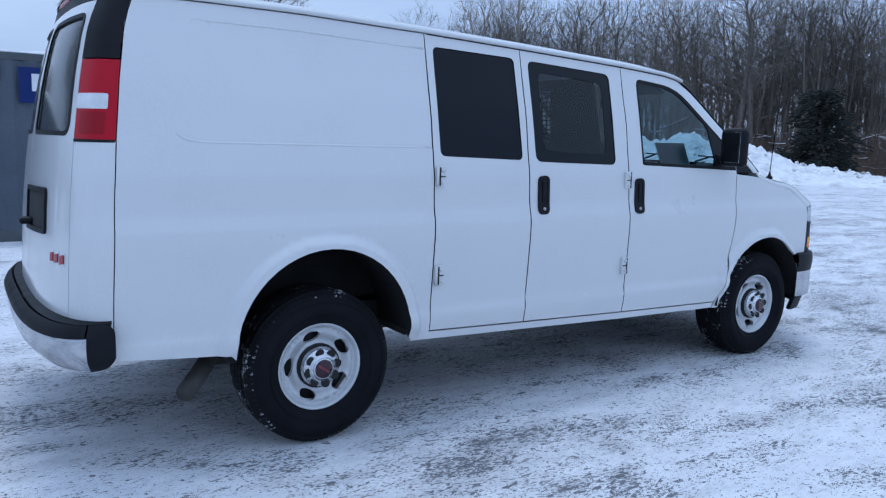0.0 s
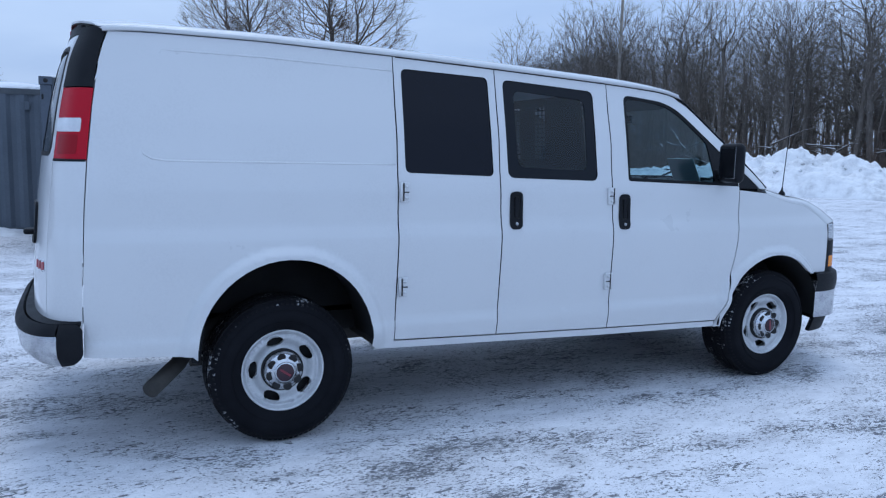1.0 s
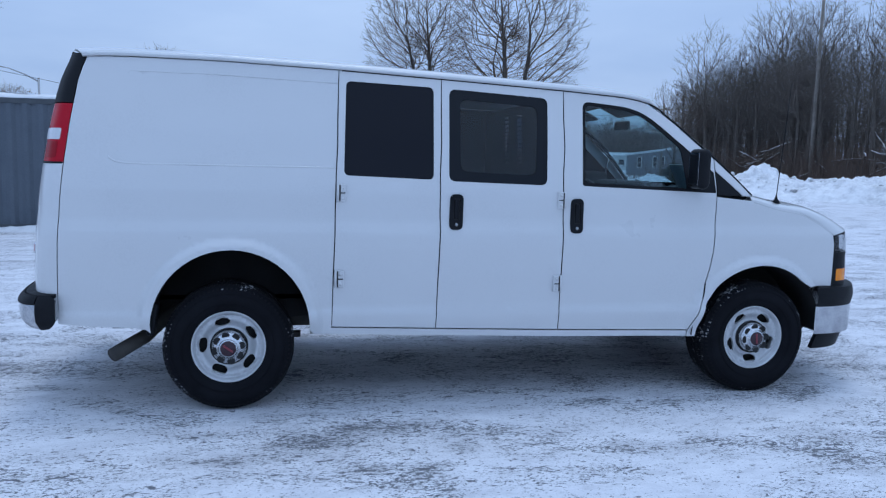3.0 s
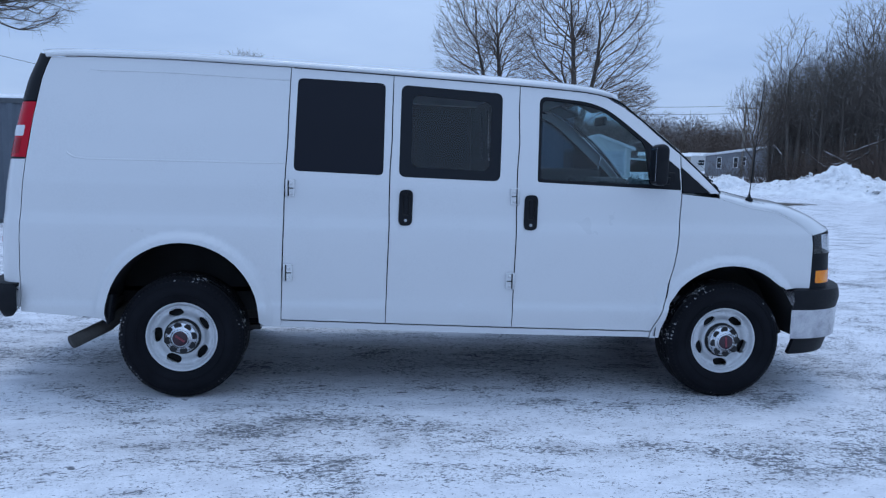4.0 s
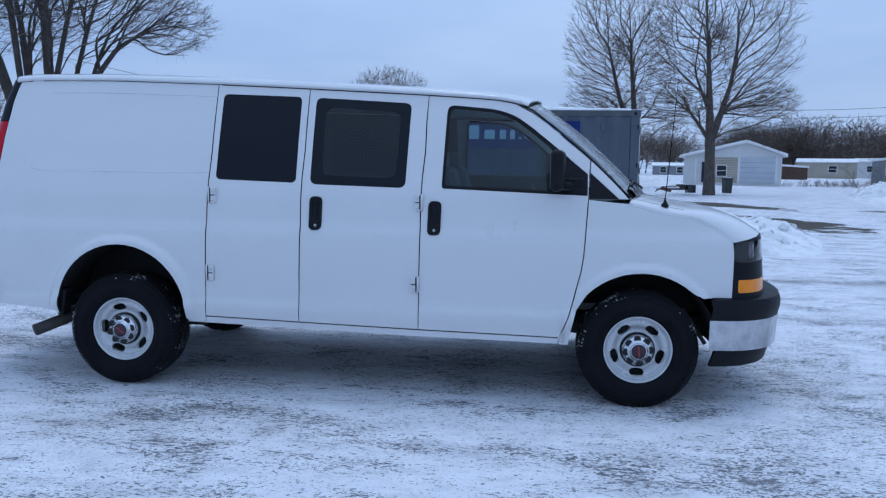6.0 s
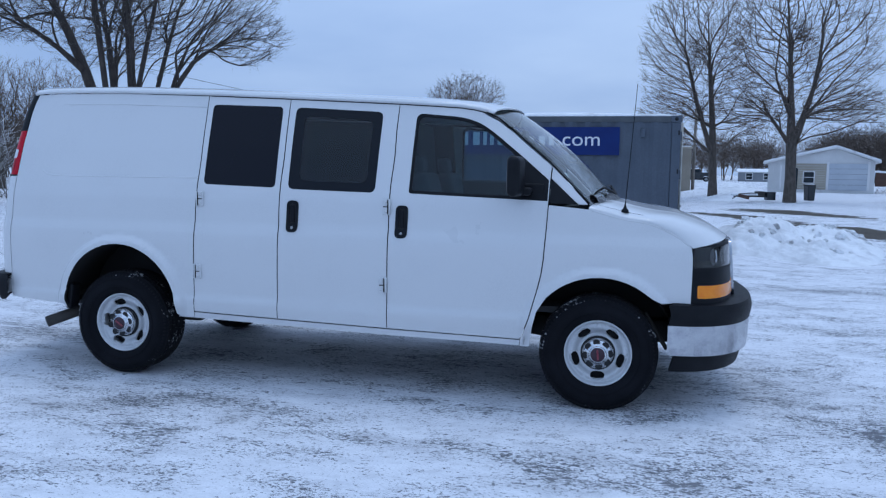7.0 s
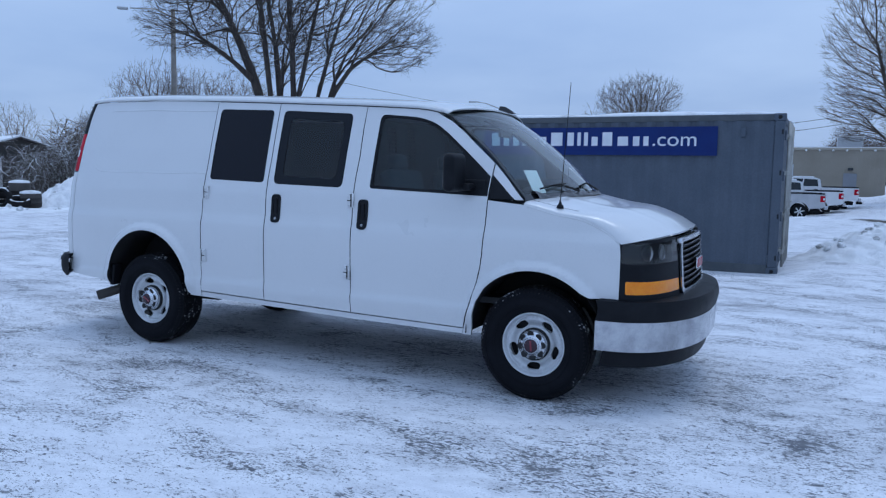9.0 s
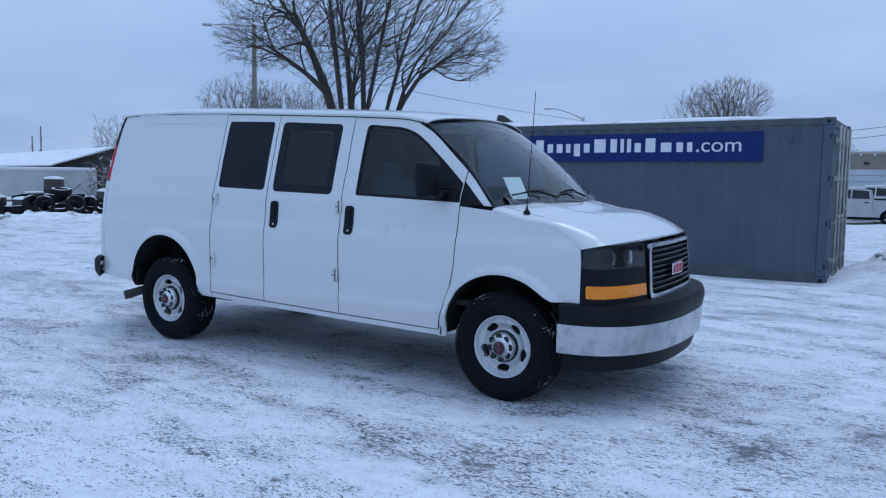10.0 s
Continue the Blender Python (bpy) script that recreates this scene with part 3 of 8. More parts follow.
def snow_bank(label, centre, size, turn, seed, rough=0.35, res=60, crest=None, clods=0, lump=(0.1, 0.3)):
    """A ploughed heap of snow: an uneven mound of clods with a ragged crest."""
    verts, faces = [], []
    m = pose(centre[0], centre[1], 0, 0, 0, turn)
    for j in range(res + 1):
        for i in range(res * 2 + 1):
            u, v = i / res - 1, 2 * j / res - 1
            env = max(0.0, 1 - abs(u) ** 2.6) * max(0.0, 1 - abs(v) ** 1.8)
            x, y = u * size[0] / 2, v * size[1] / 2
            n = noise.fractal((x * 0.55 + seed, y * 0.8, seed), 1.0, 2.0, 5)
            clod = abs(noise.noise((x * 2.3, y * 2.3, seed + 7))) + 0.6 * abs(noise.noise((x * 5, y * 5, seed))) + 0.4 * abs(noise.noise((x * 11, y * 11, seed)))
            if crest:
                rise = float(np.interp(u, [c[0] for c in crest], [c[1] for c in crest]))
                z = rise * max(0.0, 1 - abs(v) ** 1.8) ** 0.8 * (0.85 + 0.35 * n) + env ** 0.5 * 0.34 * clod
            else:
                z = size[2] * env ** 0.8 * (0.72 + rough * n) + env ** 0.5 * min(0.26, 0.35 * size[2]) * clod
            p = m @ Vector((x, y, 0))
            verts.append((p.x, p.y, float(hills(p.x, p.y)) + z - 0.08 * (1 - env) - 0.02))
    w = res * 2 + 1
    for j in range(res):
        for i in range(res * 2):
            faces.append((j * w + i, j * w + i + 1, (j + 1) * w + i + 1, (j + 1) * w + i))
    bank = tagged(mesh_part("snow_bank", verts, faces, PLOUGHED), label, "snow bank", "ploughed snow")
    rng = random.Random(int(seed * 100))
    for k in range(clods):
        i, j = rng.uniform(0.12, 0.88), rng.uniform(0.15, 0.85)
        p = verts[int(j * res) * w + int(i * 2 * res)]
        r = rng.uniform(*lump) * rng.uniform(0.5, 1.0)
        clod = new("clod", CLODS[k % 4])
        clod.parent = bank
        clod.matrix_world = pose(p[0], p[1], p[2] + r * 0.15, rng.uniform(-25, 25), rng.uniform(-25, 25), rng.uniform(0, 360)) @ Matrix.Diagonal((r, r * rng.uniform(0.7, 1.2), r, 1))
    return bank


snow_bank("long ploughed heap of clodded snow before the woods", (28.6, 24.3), (32, 6, 2.0), 117, 1.3, res=110, clods=230, lump=(0.05, 0.2),
          crest=((-1.0, 0.0), (-0.75, 0.35), (-0.58, 0.65), (-0.5, 0.95), (-0.42, 1.45), (-0.35, 1.7), (-0.23, 2.05), (-0.08, 1.75), (0.0, 1.75), (0.2, 1.05), (0.36, 0.7), (0.44, 1.2), (0.52, 1.7), (0.60, 1.05), (0.68, 0.5), (1.0, 0.0)))
snow_bank("low ploughed snow ridge at the edge of the lot", (25.5, 33), (16, 4, 0.8), 105, 4.1, clods=70, lump=(0.05, 0.18))
snow_bank("small snow heap on the verge", (24.8, 44.3), (3.6, 2.2, 0.95), 8, 9.2, res=40)
snow_bank("long low snow bank at the foot of the tyre pile", (-18.7, 9.2), (12, 2.0, 0.17), 46, 6.4, clods=60, lump=(0.06, 0.2))
snow_bank("rounded ploughed snow mound beside the scrap", (-18.9, 14.6), (4.8, 3.0, 1.15), 50, 7.9, res=50, clods=20, lump=(0.06, 0.18))
snow_bank("snow drift against the end of the container", (6.9, 10.6), (4.6, 3.8, 0.58), 70, 2.2, res=60, clods=50, lump=(0.05, 0.14))
snow_bank("shallow snow ridge along the foot of the grey container", (1.9, 7.55), (7.0, 0.5, 0.03), -1, 12.4, res=40)
snow_bank("snow bank beside the parked pickups", (12.5, 52), (12, 5, 0.38), 80, 3.7, res=40)
snow_bank("shallow snow drift at the foot of the container", (-3.4, 10.2), (5.0, 0.9, 0.16), 0, 8.8, res=40)
snow_bank("low clodded snow windrow across the lot", (8.4, 13.2), (5.2, 2.2, 0.36), 76, 5.5, res=50, clods=90, lump=(0.06, 0.17))


# ---- shipping containers ----
def container(label, corner, turn, mat, depth, length=6.058, width=2.438, height=2.591, sink=0.085):
    """A steel shipping container; its long side starts at corner and runs along the turn, doors at the far end."""
    c = thing("shipping_container", label, "shipping container", pose(corner[0], corner[1], -sink, 0, 0, turn))
    post = 0.16

    def corrugated(name, p0, along, out, run, z0, z1, pitch=0.278):
        """A ribbed wall sheet that starts at p0 and runs along, with its ribs facing out."""
        n = int(run / pitch)
        pitch = run / n
        row = []
        for i in range(n):
            for f, d in ((0.0, 0), (0.26, 0), (0.5, -depth), (0.76, -depth)):
                row.append(((i + f) * pitch, d))
        row.append((run, 0))
        a, o = Vector(along), Vector(out)
        verts = [Vector(p0) + a * s + o * d + Vector((0, 0, z)) for z in (z0, z1) for s, d in row]
        k = len(row)
        mesh_part(name, verts, [(i, i + 1, k + i + 1, k + i) for i in range(k - 1)], mat, c, False)

    z0, z1 = 0.155, height - 0.11
    corrugated("side_wall", (post, 0.02, 0), (1, 0, 0), (0, -1, 0), length - 2 * post, z0, z1)
    corrugated("side_wall", (post, width - 0.02, 0), (1, 0, 0), (0, 1, 0), length - 2 * post, z0, z1)
    corrugated("end_wall", (0.03, post, 0), (0, 1, 0), (-1, 0, 0), width - 2 * post, z0, z1)
    for x in (post / 2, length - post / 2):
        for y in (post / 2, width - post / 2):
            box("corner_post", (post - 0.012, post - 0.012, height - 0.24), (x, y, height / 2), mat, c, 0.012)
            if y < width / 2:
                for z in (0.28, 0.95, 1.65, 2.30):
                    box("post_slot", (0.026, 0.006, 0.075), (x + (0.045 if x > 1 else -0.045), y - post / 2 + 0.004, z), SEAM, c)
            for z in (0.06, height - 0.06):
                cast = box("corner_casting", (0.178, 0.162, 0.118), (x, y, z), mat, c, 0.01)
                sy = -1 if y < width / 2 else 1
                v, f = lathe([(0.0, 0.0), (0.032, 0.0), (0.032, 0.006)], 14, "y", (x, y + sy * 0.0825, z))
                mesh_part("casting_hole", v, f, SEAM, cast)
    for y in (0.05, width - 0.05):
        box("bottom_rail", (length - 2 * post, 0.06, 0.15), (length / 2, y, 0.08), CRATE_DARK, c, 0.006)
        box("top_rail", (length - 2 * post, 0.07, 0.10), (length / 2, y, height - 0.06), CRATE_DARK, c, 0.006)
    for x in (0.06, length - 0.06):
        box("end_rail", (0.07, width - 2 * post, 0.12), (x, width / 2, height - 0.07), mat, c, 0.006)
        box("end_sill", (0.07, width - 2 * post, 0.14), (x, width / 2, 0.08), mat, c, 0.006)
    box("roof_sheet", (length - 0.2, width - 0.12, 0.03), (length / 2, width / 2, height - 0.03), mat, c)
    for i in range(2):
        y0 = post + i * (width / 2 - post)
        door = box("door_leaf", (0.05, width / 2 - post - 0.01, height - 0.30), (length - 0.05, y0 + (width / 2 - post) / 2, height / 2), mat, c, 0.008)
        for q in (0.28, 0.72):
            yy = y0 + q * (width / 2 - post)
            v, f = tube([(length + 0.045, yy, 0.1), (length + 0.045, yy, height - 0.1)], 0.02, 8)
            mesh_part("lock_rod", v, f, ROD, door)
            for z in (0.35, 0.95, 1.65, 2.25):
                box("rod_bracket", (0.09, 0.10, 0.07), (length + 0.015, yy, z), ROD, door, 0.01)
            box("rod_handle", (0.02, 0.34, 0.035), (length + 0.07, yy + 0.14, 1.05 + 0.1 * i), ROD, door, 0.006)
        for z in (0.3, 0.95, 1.6, 2.25):
            box("door_hinge", (0.06, 0.08, 0.16), (length - 0.01, post * 0.8 if i == 0 else width - post * 0.8, z), mat, door, 0.008)
    for x in (0.62, length - 0.62):
        vent = box("vent", (0.08, 0.022, 0.15), (x, 0.008, height - 0.30), mat, c, 0.012)
    return c


def roof_snow(label, corner, turn, length=6.058, width=2.438, top=2.506, thick=0.07, seed=0.0):
    """A thin slab of snow lying on a container's roof."""
    m = pose(corner[0], corner[1], 0, 0, 0, turn)
    verts, faces = [], []
    nx, ny = 60, 16
    for j in range(ny + 1):
        for i in range(nx + 1):
            x, y = length * i / nx, width * j / ny
            edge = min(1.0, 9 * min(i, nx - i) / nx, 7 * min(j, ny - j) / ny)
            z = top - 0.01 + (0.02 + edge ** 0.5 * thick) * (0.8 + 0.4 * noise.noise((x * 1.5 + seed, y * 2, seed)))
            verts.append(m @ Vector((x * 0.985 + 0.04, y * 0.97 + 0.03, z)))
    for j in range(ny):
        for i in range(nx):
            a = j * (nx + 1) + i
            faces.append((a, a + 1, a + nx + 2, a + nx + 1))
    n = len(verts)
    ring = [j * (nx + 1) for j in range(ny + 1)][::-1]
    ring = list(range(nx + 1)) + [j * (nx + 1) + nx for j in range(1, ny + 1)] + [ny * (nx + 1) + i for i in range(nx - 1, -1, -1)] + [j * (nx + 1) for j in range(ny - 1, 0, -1)]
    verts += [Vector((verts[i].x, verts[i].y, top - 0.01)) for i in ring]
    for q in range(len(ring)):
        w = (q + 1) % len(ring)
        faces.append((ring[q], n + q, n + w, ring[w]))
    tagged(mesh_part("roof_snow", verts, faces, SNOW), label, "snow")


C1, C1_TURN = (-1.437, 7.756), -1.0
C2, C2_TURN = (-7.2, 10.55), 0.0
container("grey painted steel shipping container with a blue sign", C1, C1_TURN, CRATE, 0.026)
container("blue-grey ribbed steel shipping container standing in snow", C2, C2_TURN, CRATE_B, 0.036)
roof_snow("thin snow cover on the grey container's roof", C1, C1_TURN)
roof_snow("thick snow cover on the ribbed container's roof", C2, C2_TURN, thick=0.12, seed=4)


def container_sign():
    """The long blue sign on the container's side; its lettering is set as plain white bars."""
    s = thing("container_sign", "long blue vinyl sign with white lettering on the container", "sign", pose(C1[0], C1[1], 0, 0, 0, C1_TURN))
    x0, x1, z0, z1 = 0.88, 5.05, 1.83, 2.31
    box("sign_board", (x1 - x0, 0.012, z1 - z0), ((x0 + x1) / 2, -0.008, (z0 + z1) / 2), SIGN_BLUE, s, 0.003)
    # widths of the characters of the name and whether each is tall, short, or hangs below the line
    widths = (20, 14, 15, 11, 15, 14, 27, 15, 8, 9, 14, 22, 23, 14, 11, 6, 13, 15, 23)
    shape = "TSSSDSTTTTSTSSS"
    gap = 3.2
    unit = 3.68 / (sum(widths) + gap * (len(widths) - 1))
    x, base, tall = x0 + 0.13, z0 + 0.16, 0.235
    for w, kind in zip(widths, shape):
        wide = w * unit
        hi = {"T": tall, "S": tall * 0.68, "D": tall * 0.68}[kind]
        lo = -tall * 0.28 if kind == "D" else 0.0
        part("letter_bar", box_bm((wide * 0.74, 0.006, hi - lo), (x + wide * 0.5, -0.0165, base + (hi + lo) / 2), 0.002, 1), SIGN_WHITE, s)
        x += wide + gap * unit
    # the ending, which names nobody, in letters
    text = bpy.data.curves.new("lettering", "FONT")
    text.body, text.size, text.extrude = ".com", 0.34, 0.003
    ob = new("lettering", text)
    me = bpy.data.meshes.new_from_object(ob.evaluated_get(bpy.context.evaluated_depsgraph_get()))
    bpy.data.objects.remove(ob)
    me.materials.clear()
    me.materials.append(SIGN_WHITE)
    span = max(v.co.x for v in me.vertices)
    me.transform(Matrix.Translation((x, -0.0165, base)) @ Matrix.Rotation(radians(90), 4, "X") @ Matrix.Diagonal((0.735 / span, 1, 1, 1)))
    letters = new("lettering", me)
    letters.parent = s


container_sign()


# ---- the van ----
VAN = thing("cargo_van", "white full-size cargo van parked on packed snow", "van")
AXLE_REAR, AXLE_FRONT, HUB_Z, TYRE_R = 0.0, 3.429, 0.378, 0.381

half_width = smooth_table([(0.30, 0.955), (0.42, 0.972), (0.53, 0.990), (0.582, 0.994), (0.602, 0.983), (0.80, 0.994), (0.98, 1.0),
                           (1.06, 0.997), (1.13, 0.978), (1.30, 0.966), (1.40, 0.946), (1.65, 0.890), (1.95, 0.812), (2.04, 0.787), (2.2, 0.73)], 0.011)
roof_edge = smooth_table([(-0.9, 2.025), (-0.8, 2.050), (-0.7, 2.058), (-0.5, 2.059), (-0.06, 2.058), (0.65, 2.035), (1.27, 2.008), (2.04, 1.970), (2.51, 1.942), (2.66, 1.915), (2.75, 1.875), (2.9, 1.77)], 0.05)
hood_line = smooth_table([(0.0, 1.3440), (0.35, 1.2840), (0.6, 1.2630), (0.8, 1.2080), (0.92, 1.164), (1.0, 1.105)], 0.05)
HOOD_DROP, COWL_X, NOSE_X = 0.055, 3.34, 3.975


def shoulder(x):
    return hood_line((x - COWL_X) / (NOSE_X - COWL_X)) - HOOD_DROP


def side_y(x, z):
    """Half the body's width at a place along it and a height."""
    x, z = np.asarray(x, float), np.asarray(z, float)
    y = half_width(z)
    nose = np.clip((x - 3.15) / 0.85, 0, 1.2) ** 2
    y = y - nose * np.interp(z, [0.5, 0.75, 1.06, 1.3], [0.03, 0.028, 0.042, 0.062])
    cab = np.clip((x - 2.0) / 0.8, 0, 1.5) ** 2
    y = y - 0.055 * cab * np.clip((z - 1.36) / 0.55, 0, 1.3)
    y = y - 0.03 * np.clip((-0.45 - x) / 0.45, 0, 1.2) ** 2
    # rolled lips round the wheel openings
    for ax, cz, r in ((0.02, 0.50, 0.455), (3.43, 0.40, 0.455)):
        d = np.hypot(x - ax, (z - cz) * 1.0)
        y = y + 0.036 * (1 - smoothstep(d, r + 0.034, r + 0.082)) * smoothstep(z, 0.42, 0.56)
    # shallow stamped field in the rear quarter
    inside = smoothstep(x, -0.72, -0.48) * (1 - smoothstep(x, 0.60, 0.66)) * smoothstep(z, 1.437, 1.452) * (1 - smoothstep(z, 1.955, 1.970))
    return y - 0.004 * inside


def side(sgn):
    return lambda u, v: np.stack([u, sgn * side_y(u, v), v], -1)


def opening(ax, cz, r, z_low, x_from, x_to, n=26, squash=1.0):
    """The rim of a wheel opening from the rear foot over the top to the front foot."""
    a0 = math.pi - math.asin((z_low - cz) / (r * squash)) if abs(z_low - cz) < r * squash else math.pi
    a1 = math.asin((z_low - cz) / (r * squash))
    return [(ax + r * math.cos(a0 + (a1 - a0) * i / n), cz + r * squash * math.sin(a0 + (a1 - a0) * i / n)) for i in range(n + 1)]


# the upright gaps of the side doors, from the roof rail down
SEAM_A = [(0.642, 2.031), (0.634, 1.75), (0.632, 1.58), (0.623, 1.41), (0.617, 1.20), (0.616, 1.08), (0.607, 0.80), (0.600, 0.496)]
SEAM_B = [(1.270, 2.004), (1.264, 1.77), (1.262, 1.60), (1.251, 1.42), (1.248, 1.20), (1.250, 1.09), (1.242, 0.80), (1.235, 0.476)]
SEAM_C = [(2.062, 1.965), (2.054, 1.79), (2.054, 1.60), (2.040, 1.44), (2.034, 1.28), (2.035, 1.10), (2.030, 0.80), (2.027, 0.453)]
SEAM_REAR = [(-0.929, 0.53), (-0.924, 0.80), (-0.917, 0.98), (-0.905, 1.22), (-0.886, 1.45), (-0.857, 1.70), (-0.824, 1.91), (-0.803, 1.985), (-0.779, 2.048)]
GAP = 0.0036


def top_line(x):
    return roof_edge(x) - 0.004


def body_side(sgn):
    """One flank: quarter panel, doors, fender and pillar, each a panel of its own with gaps between."""
    fn = side(sgn)
    right = sgn < 0
    rear_arch = opening(0.02, 0.50, 0.447, 0.475, 0, 0, squash=1.033)
    x_door = 0.632
    top = [(x, float(top_line(x))) for x in np.linspace(-0.779, 0.642, 14)]
    if right:
        front_edge = SEAM_A[:-1] + [(0.600, 0.455)]
    else:
        front_edge = [(2.02, float(top_line(2.02))), (2.02, 1.30), (2.005, 0.95), (2.0, 0.455)]
        top = [(x, float(top_line(x))) for x in np.linspace(-0.779, 2.02, 20)]
    low = [(p[0], p[1]) for p in rear_arch[::-1]]
    bottom = [(0.50, 0.452)] + low + [(-0.455, 0.500)]
    outline = [(x - 0.003, z) for x, z in SEAM_REAR] + top[1:] + front_edge[1:] + bottom
    quarter = panel("rear_quarter_panel", inset(outline, GAP), fn, PAINT, VAN, edge=SEAM, step=0.02 if right else 0.06, label="white painted quarter panel with a stamped field")

    if right:
        # the two side cargo doors
        d1 = [(x, float(top_line(x))) for x in (0.642, 0.9, 1.1)] + SEAM_B + SEAM_A[:0:-1]
        w1 = rounded([(0.669, 1.403), (0.685, 1.967), (1.220, 1.949), (1.210, 1.387)], 0.035)
        door = panel("side_door", inset(d1, GAP), fn, PAINT, VAN, edge=SEAM, holes=[w1], step=0.04, label="white rear cargo door with a black pane")
        panel("window", inset(w1, 0.002), lambda u, v: np.stack([u, sgn * (side_y(u, v) - 0.006), v], -1), FRIT, door, step=0.12, label="opaque black pane")
        d2 = [(x, float(top_line(x))) for x in (1.270, 1.5, 1.8)] + SEAM_C + SEAM_B[:0:-1]
        w2 = rounded([(1.305, 1.380), (1.318, 1.945), (1.952, 1.910), (1.930, 1.365)], 0.045)
        door = panel("side_door", inset(d2, GAP), fn, PAINT, VAN, edge=SEAM, holes=[w2], step=0.04, label="white front cargo door with a tinted window")
        inner = rounded([(1.378, 1.441), (1.387, 1.885), (1.884, 1.852), (1.862, 1.426)], 0.05)
        panel("window_frit", inset(w2, 0.002), lambda u, v: np.stack([u, sgn * (side_y(u, v) - 0.006), v], -1), RIM_FRIT, door, holes=[inner], step=0.12, thick=0.004, label="black border of the pane")
        panel("window_pane", inset(inner, -0.004), lambda u, v: np.stack([u, sgn * (side_y(u, v) - 0.009), v], -1), PRIVACY, door, step=0.12, thick=0.0, label="dark tinted glass")

    # front door
    lead = [(2.930, 0.432), (2.985, 0.58), (3.028, 0.747), (3.055, 0.86), (3.068, 0.957), (3.080, 1.15), (3.090, 1.318), (3.095, 1.45), (3.101, 1.560)]
    pillar = [(3.098, 1.560), (2.965, 1.672), (2.835, 1.782), (2.74, 1.852), (2.66, 1.892)]
    x_rear = 2.062 if right else 2.02
    tops = [(x, float(top_line(x))) for x in np.linspace(2.62, x_rear, 7)]
    rear = SEAM_C[1:] if right else [(2.02, 1.30), (2.005, 0.95), (2.0, 0.450)]
    d3 = lead + pillar[1:] + tops + rear
    hole = rounded([(2.164, 1.366), (2.187, 1.902), (2.50, 1.876), (2.62, 1.838), (2.72, 1.770), (2.915, 1.612), (3.085, 1.468), (3.083, 1.335)], [0.02, 0.05, 0.1, 0.06, 0.06, 0.05, 0.005, 0.005])
    door = panel("front_door", inset(d3, GAP), fn, PAINT, VAN, edge=SEAM, holes=[hole], step=0.04, label="white front door with a black-framed window")
    sunk = lambda d: (lambda u, v: np.stack([u, sgn * (side_y(u, v) - d), v], -1))
    light = rounded([(2.184, 1.386), (2.206, 1.882), (2.49, 1.858), (2.60, 1.824), (2.70, 1.757), (2.868, 1.621), (2.885, 1.362)], [0.02, 0.045, 0.1, 0.06, 0.06, 0.04, 0.02])
    panel("window_seal", inset(hole, 0.002), sunk(0.004), BLACK, door, holes=[light], step=0.1, thick=0.01, label="black rubber window surround")
    panel("window_pane", inset(light, -0.004), sunk(0.010), GLASS, door, step=0.15, thick=0.0, label="lightly tinted glass")

    # corner of the cowl below the windscreen pillar
    strip = [(3.106, 1.553), (3.22, 1.444), (3.338, 1.318), (3.278, 1.318), (3.10, 1.480)]
    panel("pillar_foot", inset(strip, 0.001), fn, PAINT, VAN, step=0.05)
    sail = [(3.096, 1.320), (3.101, 1.478), (3.275, 1.320)]
    panel("black_sail", inset(sail, 0.002), sunk(0.003), BLACK, VAN, step=0.1, label="black plastic sail at the pillar's foot")

    # fender
    arch = opening(3.43, 0.40, 0.462, 0.43, 0, 0)
    nose = [(3.755, 0.735), (3.80, 0.715), (3.985, 0.705), (3.988, 0.85), (3.988, 1.0), (3.978, 1.068)]
    tops = [(x, float(shoulder(x)) + GAP + 0.003) for x in np.linspace(3.955, 3.35, 14)]
    arch_cut = [(2.998, 0.44), (3.012, 0.52), (3.034, 0.62)] + [p for p in arch if 3.065 < p[0] < 3.74]
    fender = [(3.090, 1.313)] + [(3.080, 1.15), (3.068, 0.957), (3.055, 0.86), (3.028, 0.747), (2.985, 0.58), (2.930, 0.425), (2.925, 0.385), (2.990, 0.385)] + arch_cut + nose + tops
    panel("front_fender", inset(fender, GAP), fn, PAINT, VAN, edge=PAINT, step=0.02 if right else 0.06, label="white front fender")
    # rounded shoulder where the fender turns into the hood
    bead = [(x, sgn * (float(side_y(x, shoulder(x))) - 0.004), float(shoulder(x)) - 0.001) for x in np.linspace(3.36, 3.965, 20)]
    tube_part("shoulder_bead", bead, 0.0065, PAINT, VAN, 8)
    # rocker sill below the doors
    sill = [(0.47, 0.452), (0.60, 0.493), (1.235, 0.473), (2.027, 0.450), (2.93, 0.429), (2.925, 0.388), (2.0, 0.404), (1.2, 0.428)]
    panel("rocker_sill", inset(sill, GAP), lambda u, v: np.stack([u, sgn * (side_y(u, v) - 0.004), v], -1), PAINT, VAN, step=0.08, thick=0.05)
    # dark backing just inside the gaps
    back = [(-0.88, 0.55), (-0.86, 1.45), (-0.72, 2.01), (0.6, 2.01), (2.03, 1.94), (2.56, 1.91), (2.60, 1.89), (2.1, 1.905), (2.12, 1.34), (3.30, 1.30), (3.38, 0.90), (3.10, 0.84), (2.96, 0.62), (2.9, 0.46), (0.56, 0.47), (0.50, 0.80), (0.28, 1.0), (0.0, 1.04), (-0.28, 0.98), (-0.44, 0.75), (-0.46, 0.55)]
    holes = [[(1.31, 1.39), (1.33, 1.91), (1.92, 1.88), (1.91, 1.37)]] if right else []
    panel("inner_skin", back, lambda u, v: np.stack([u, sgn * (side_y(u, v) - 0.028), v], -1), SEAM, VAN, holes=holes, step=0.1, thick=0.003)
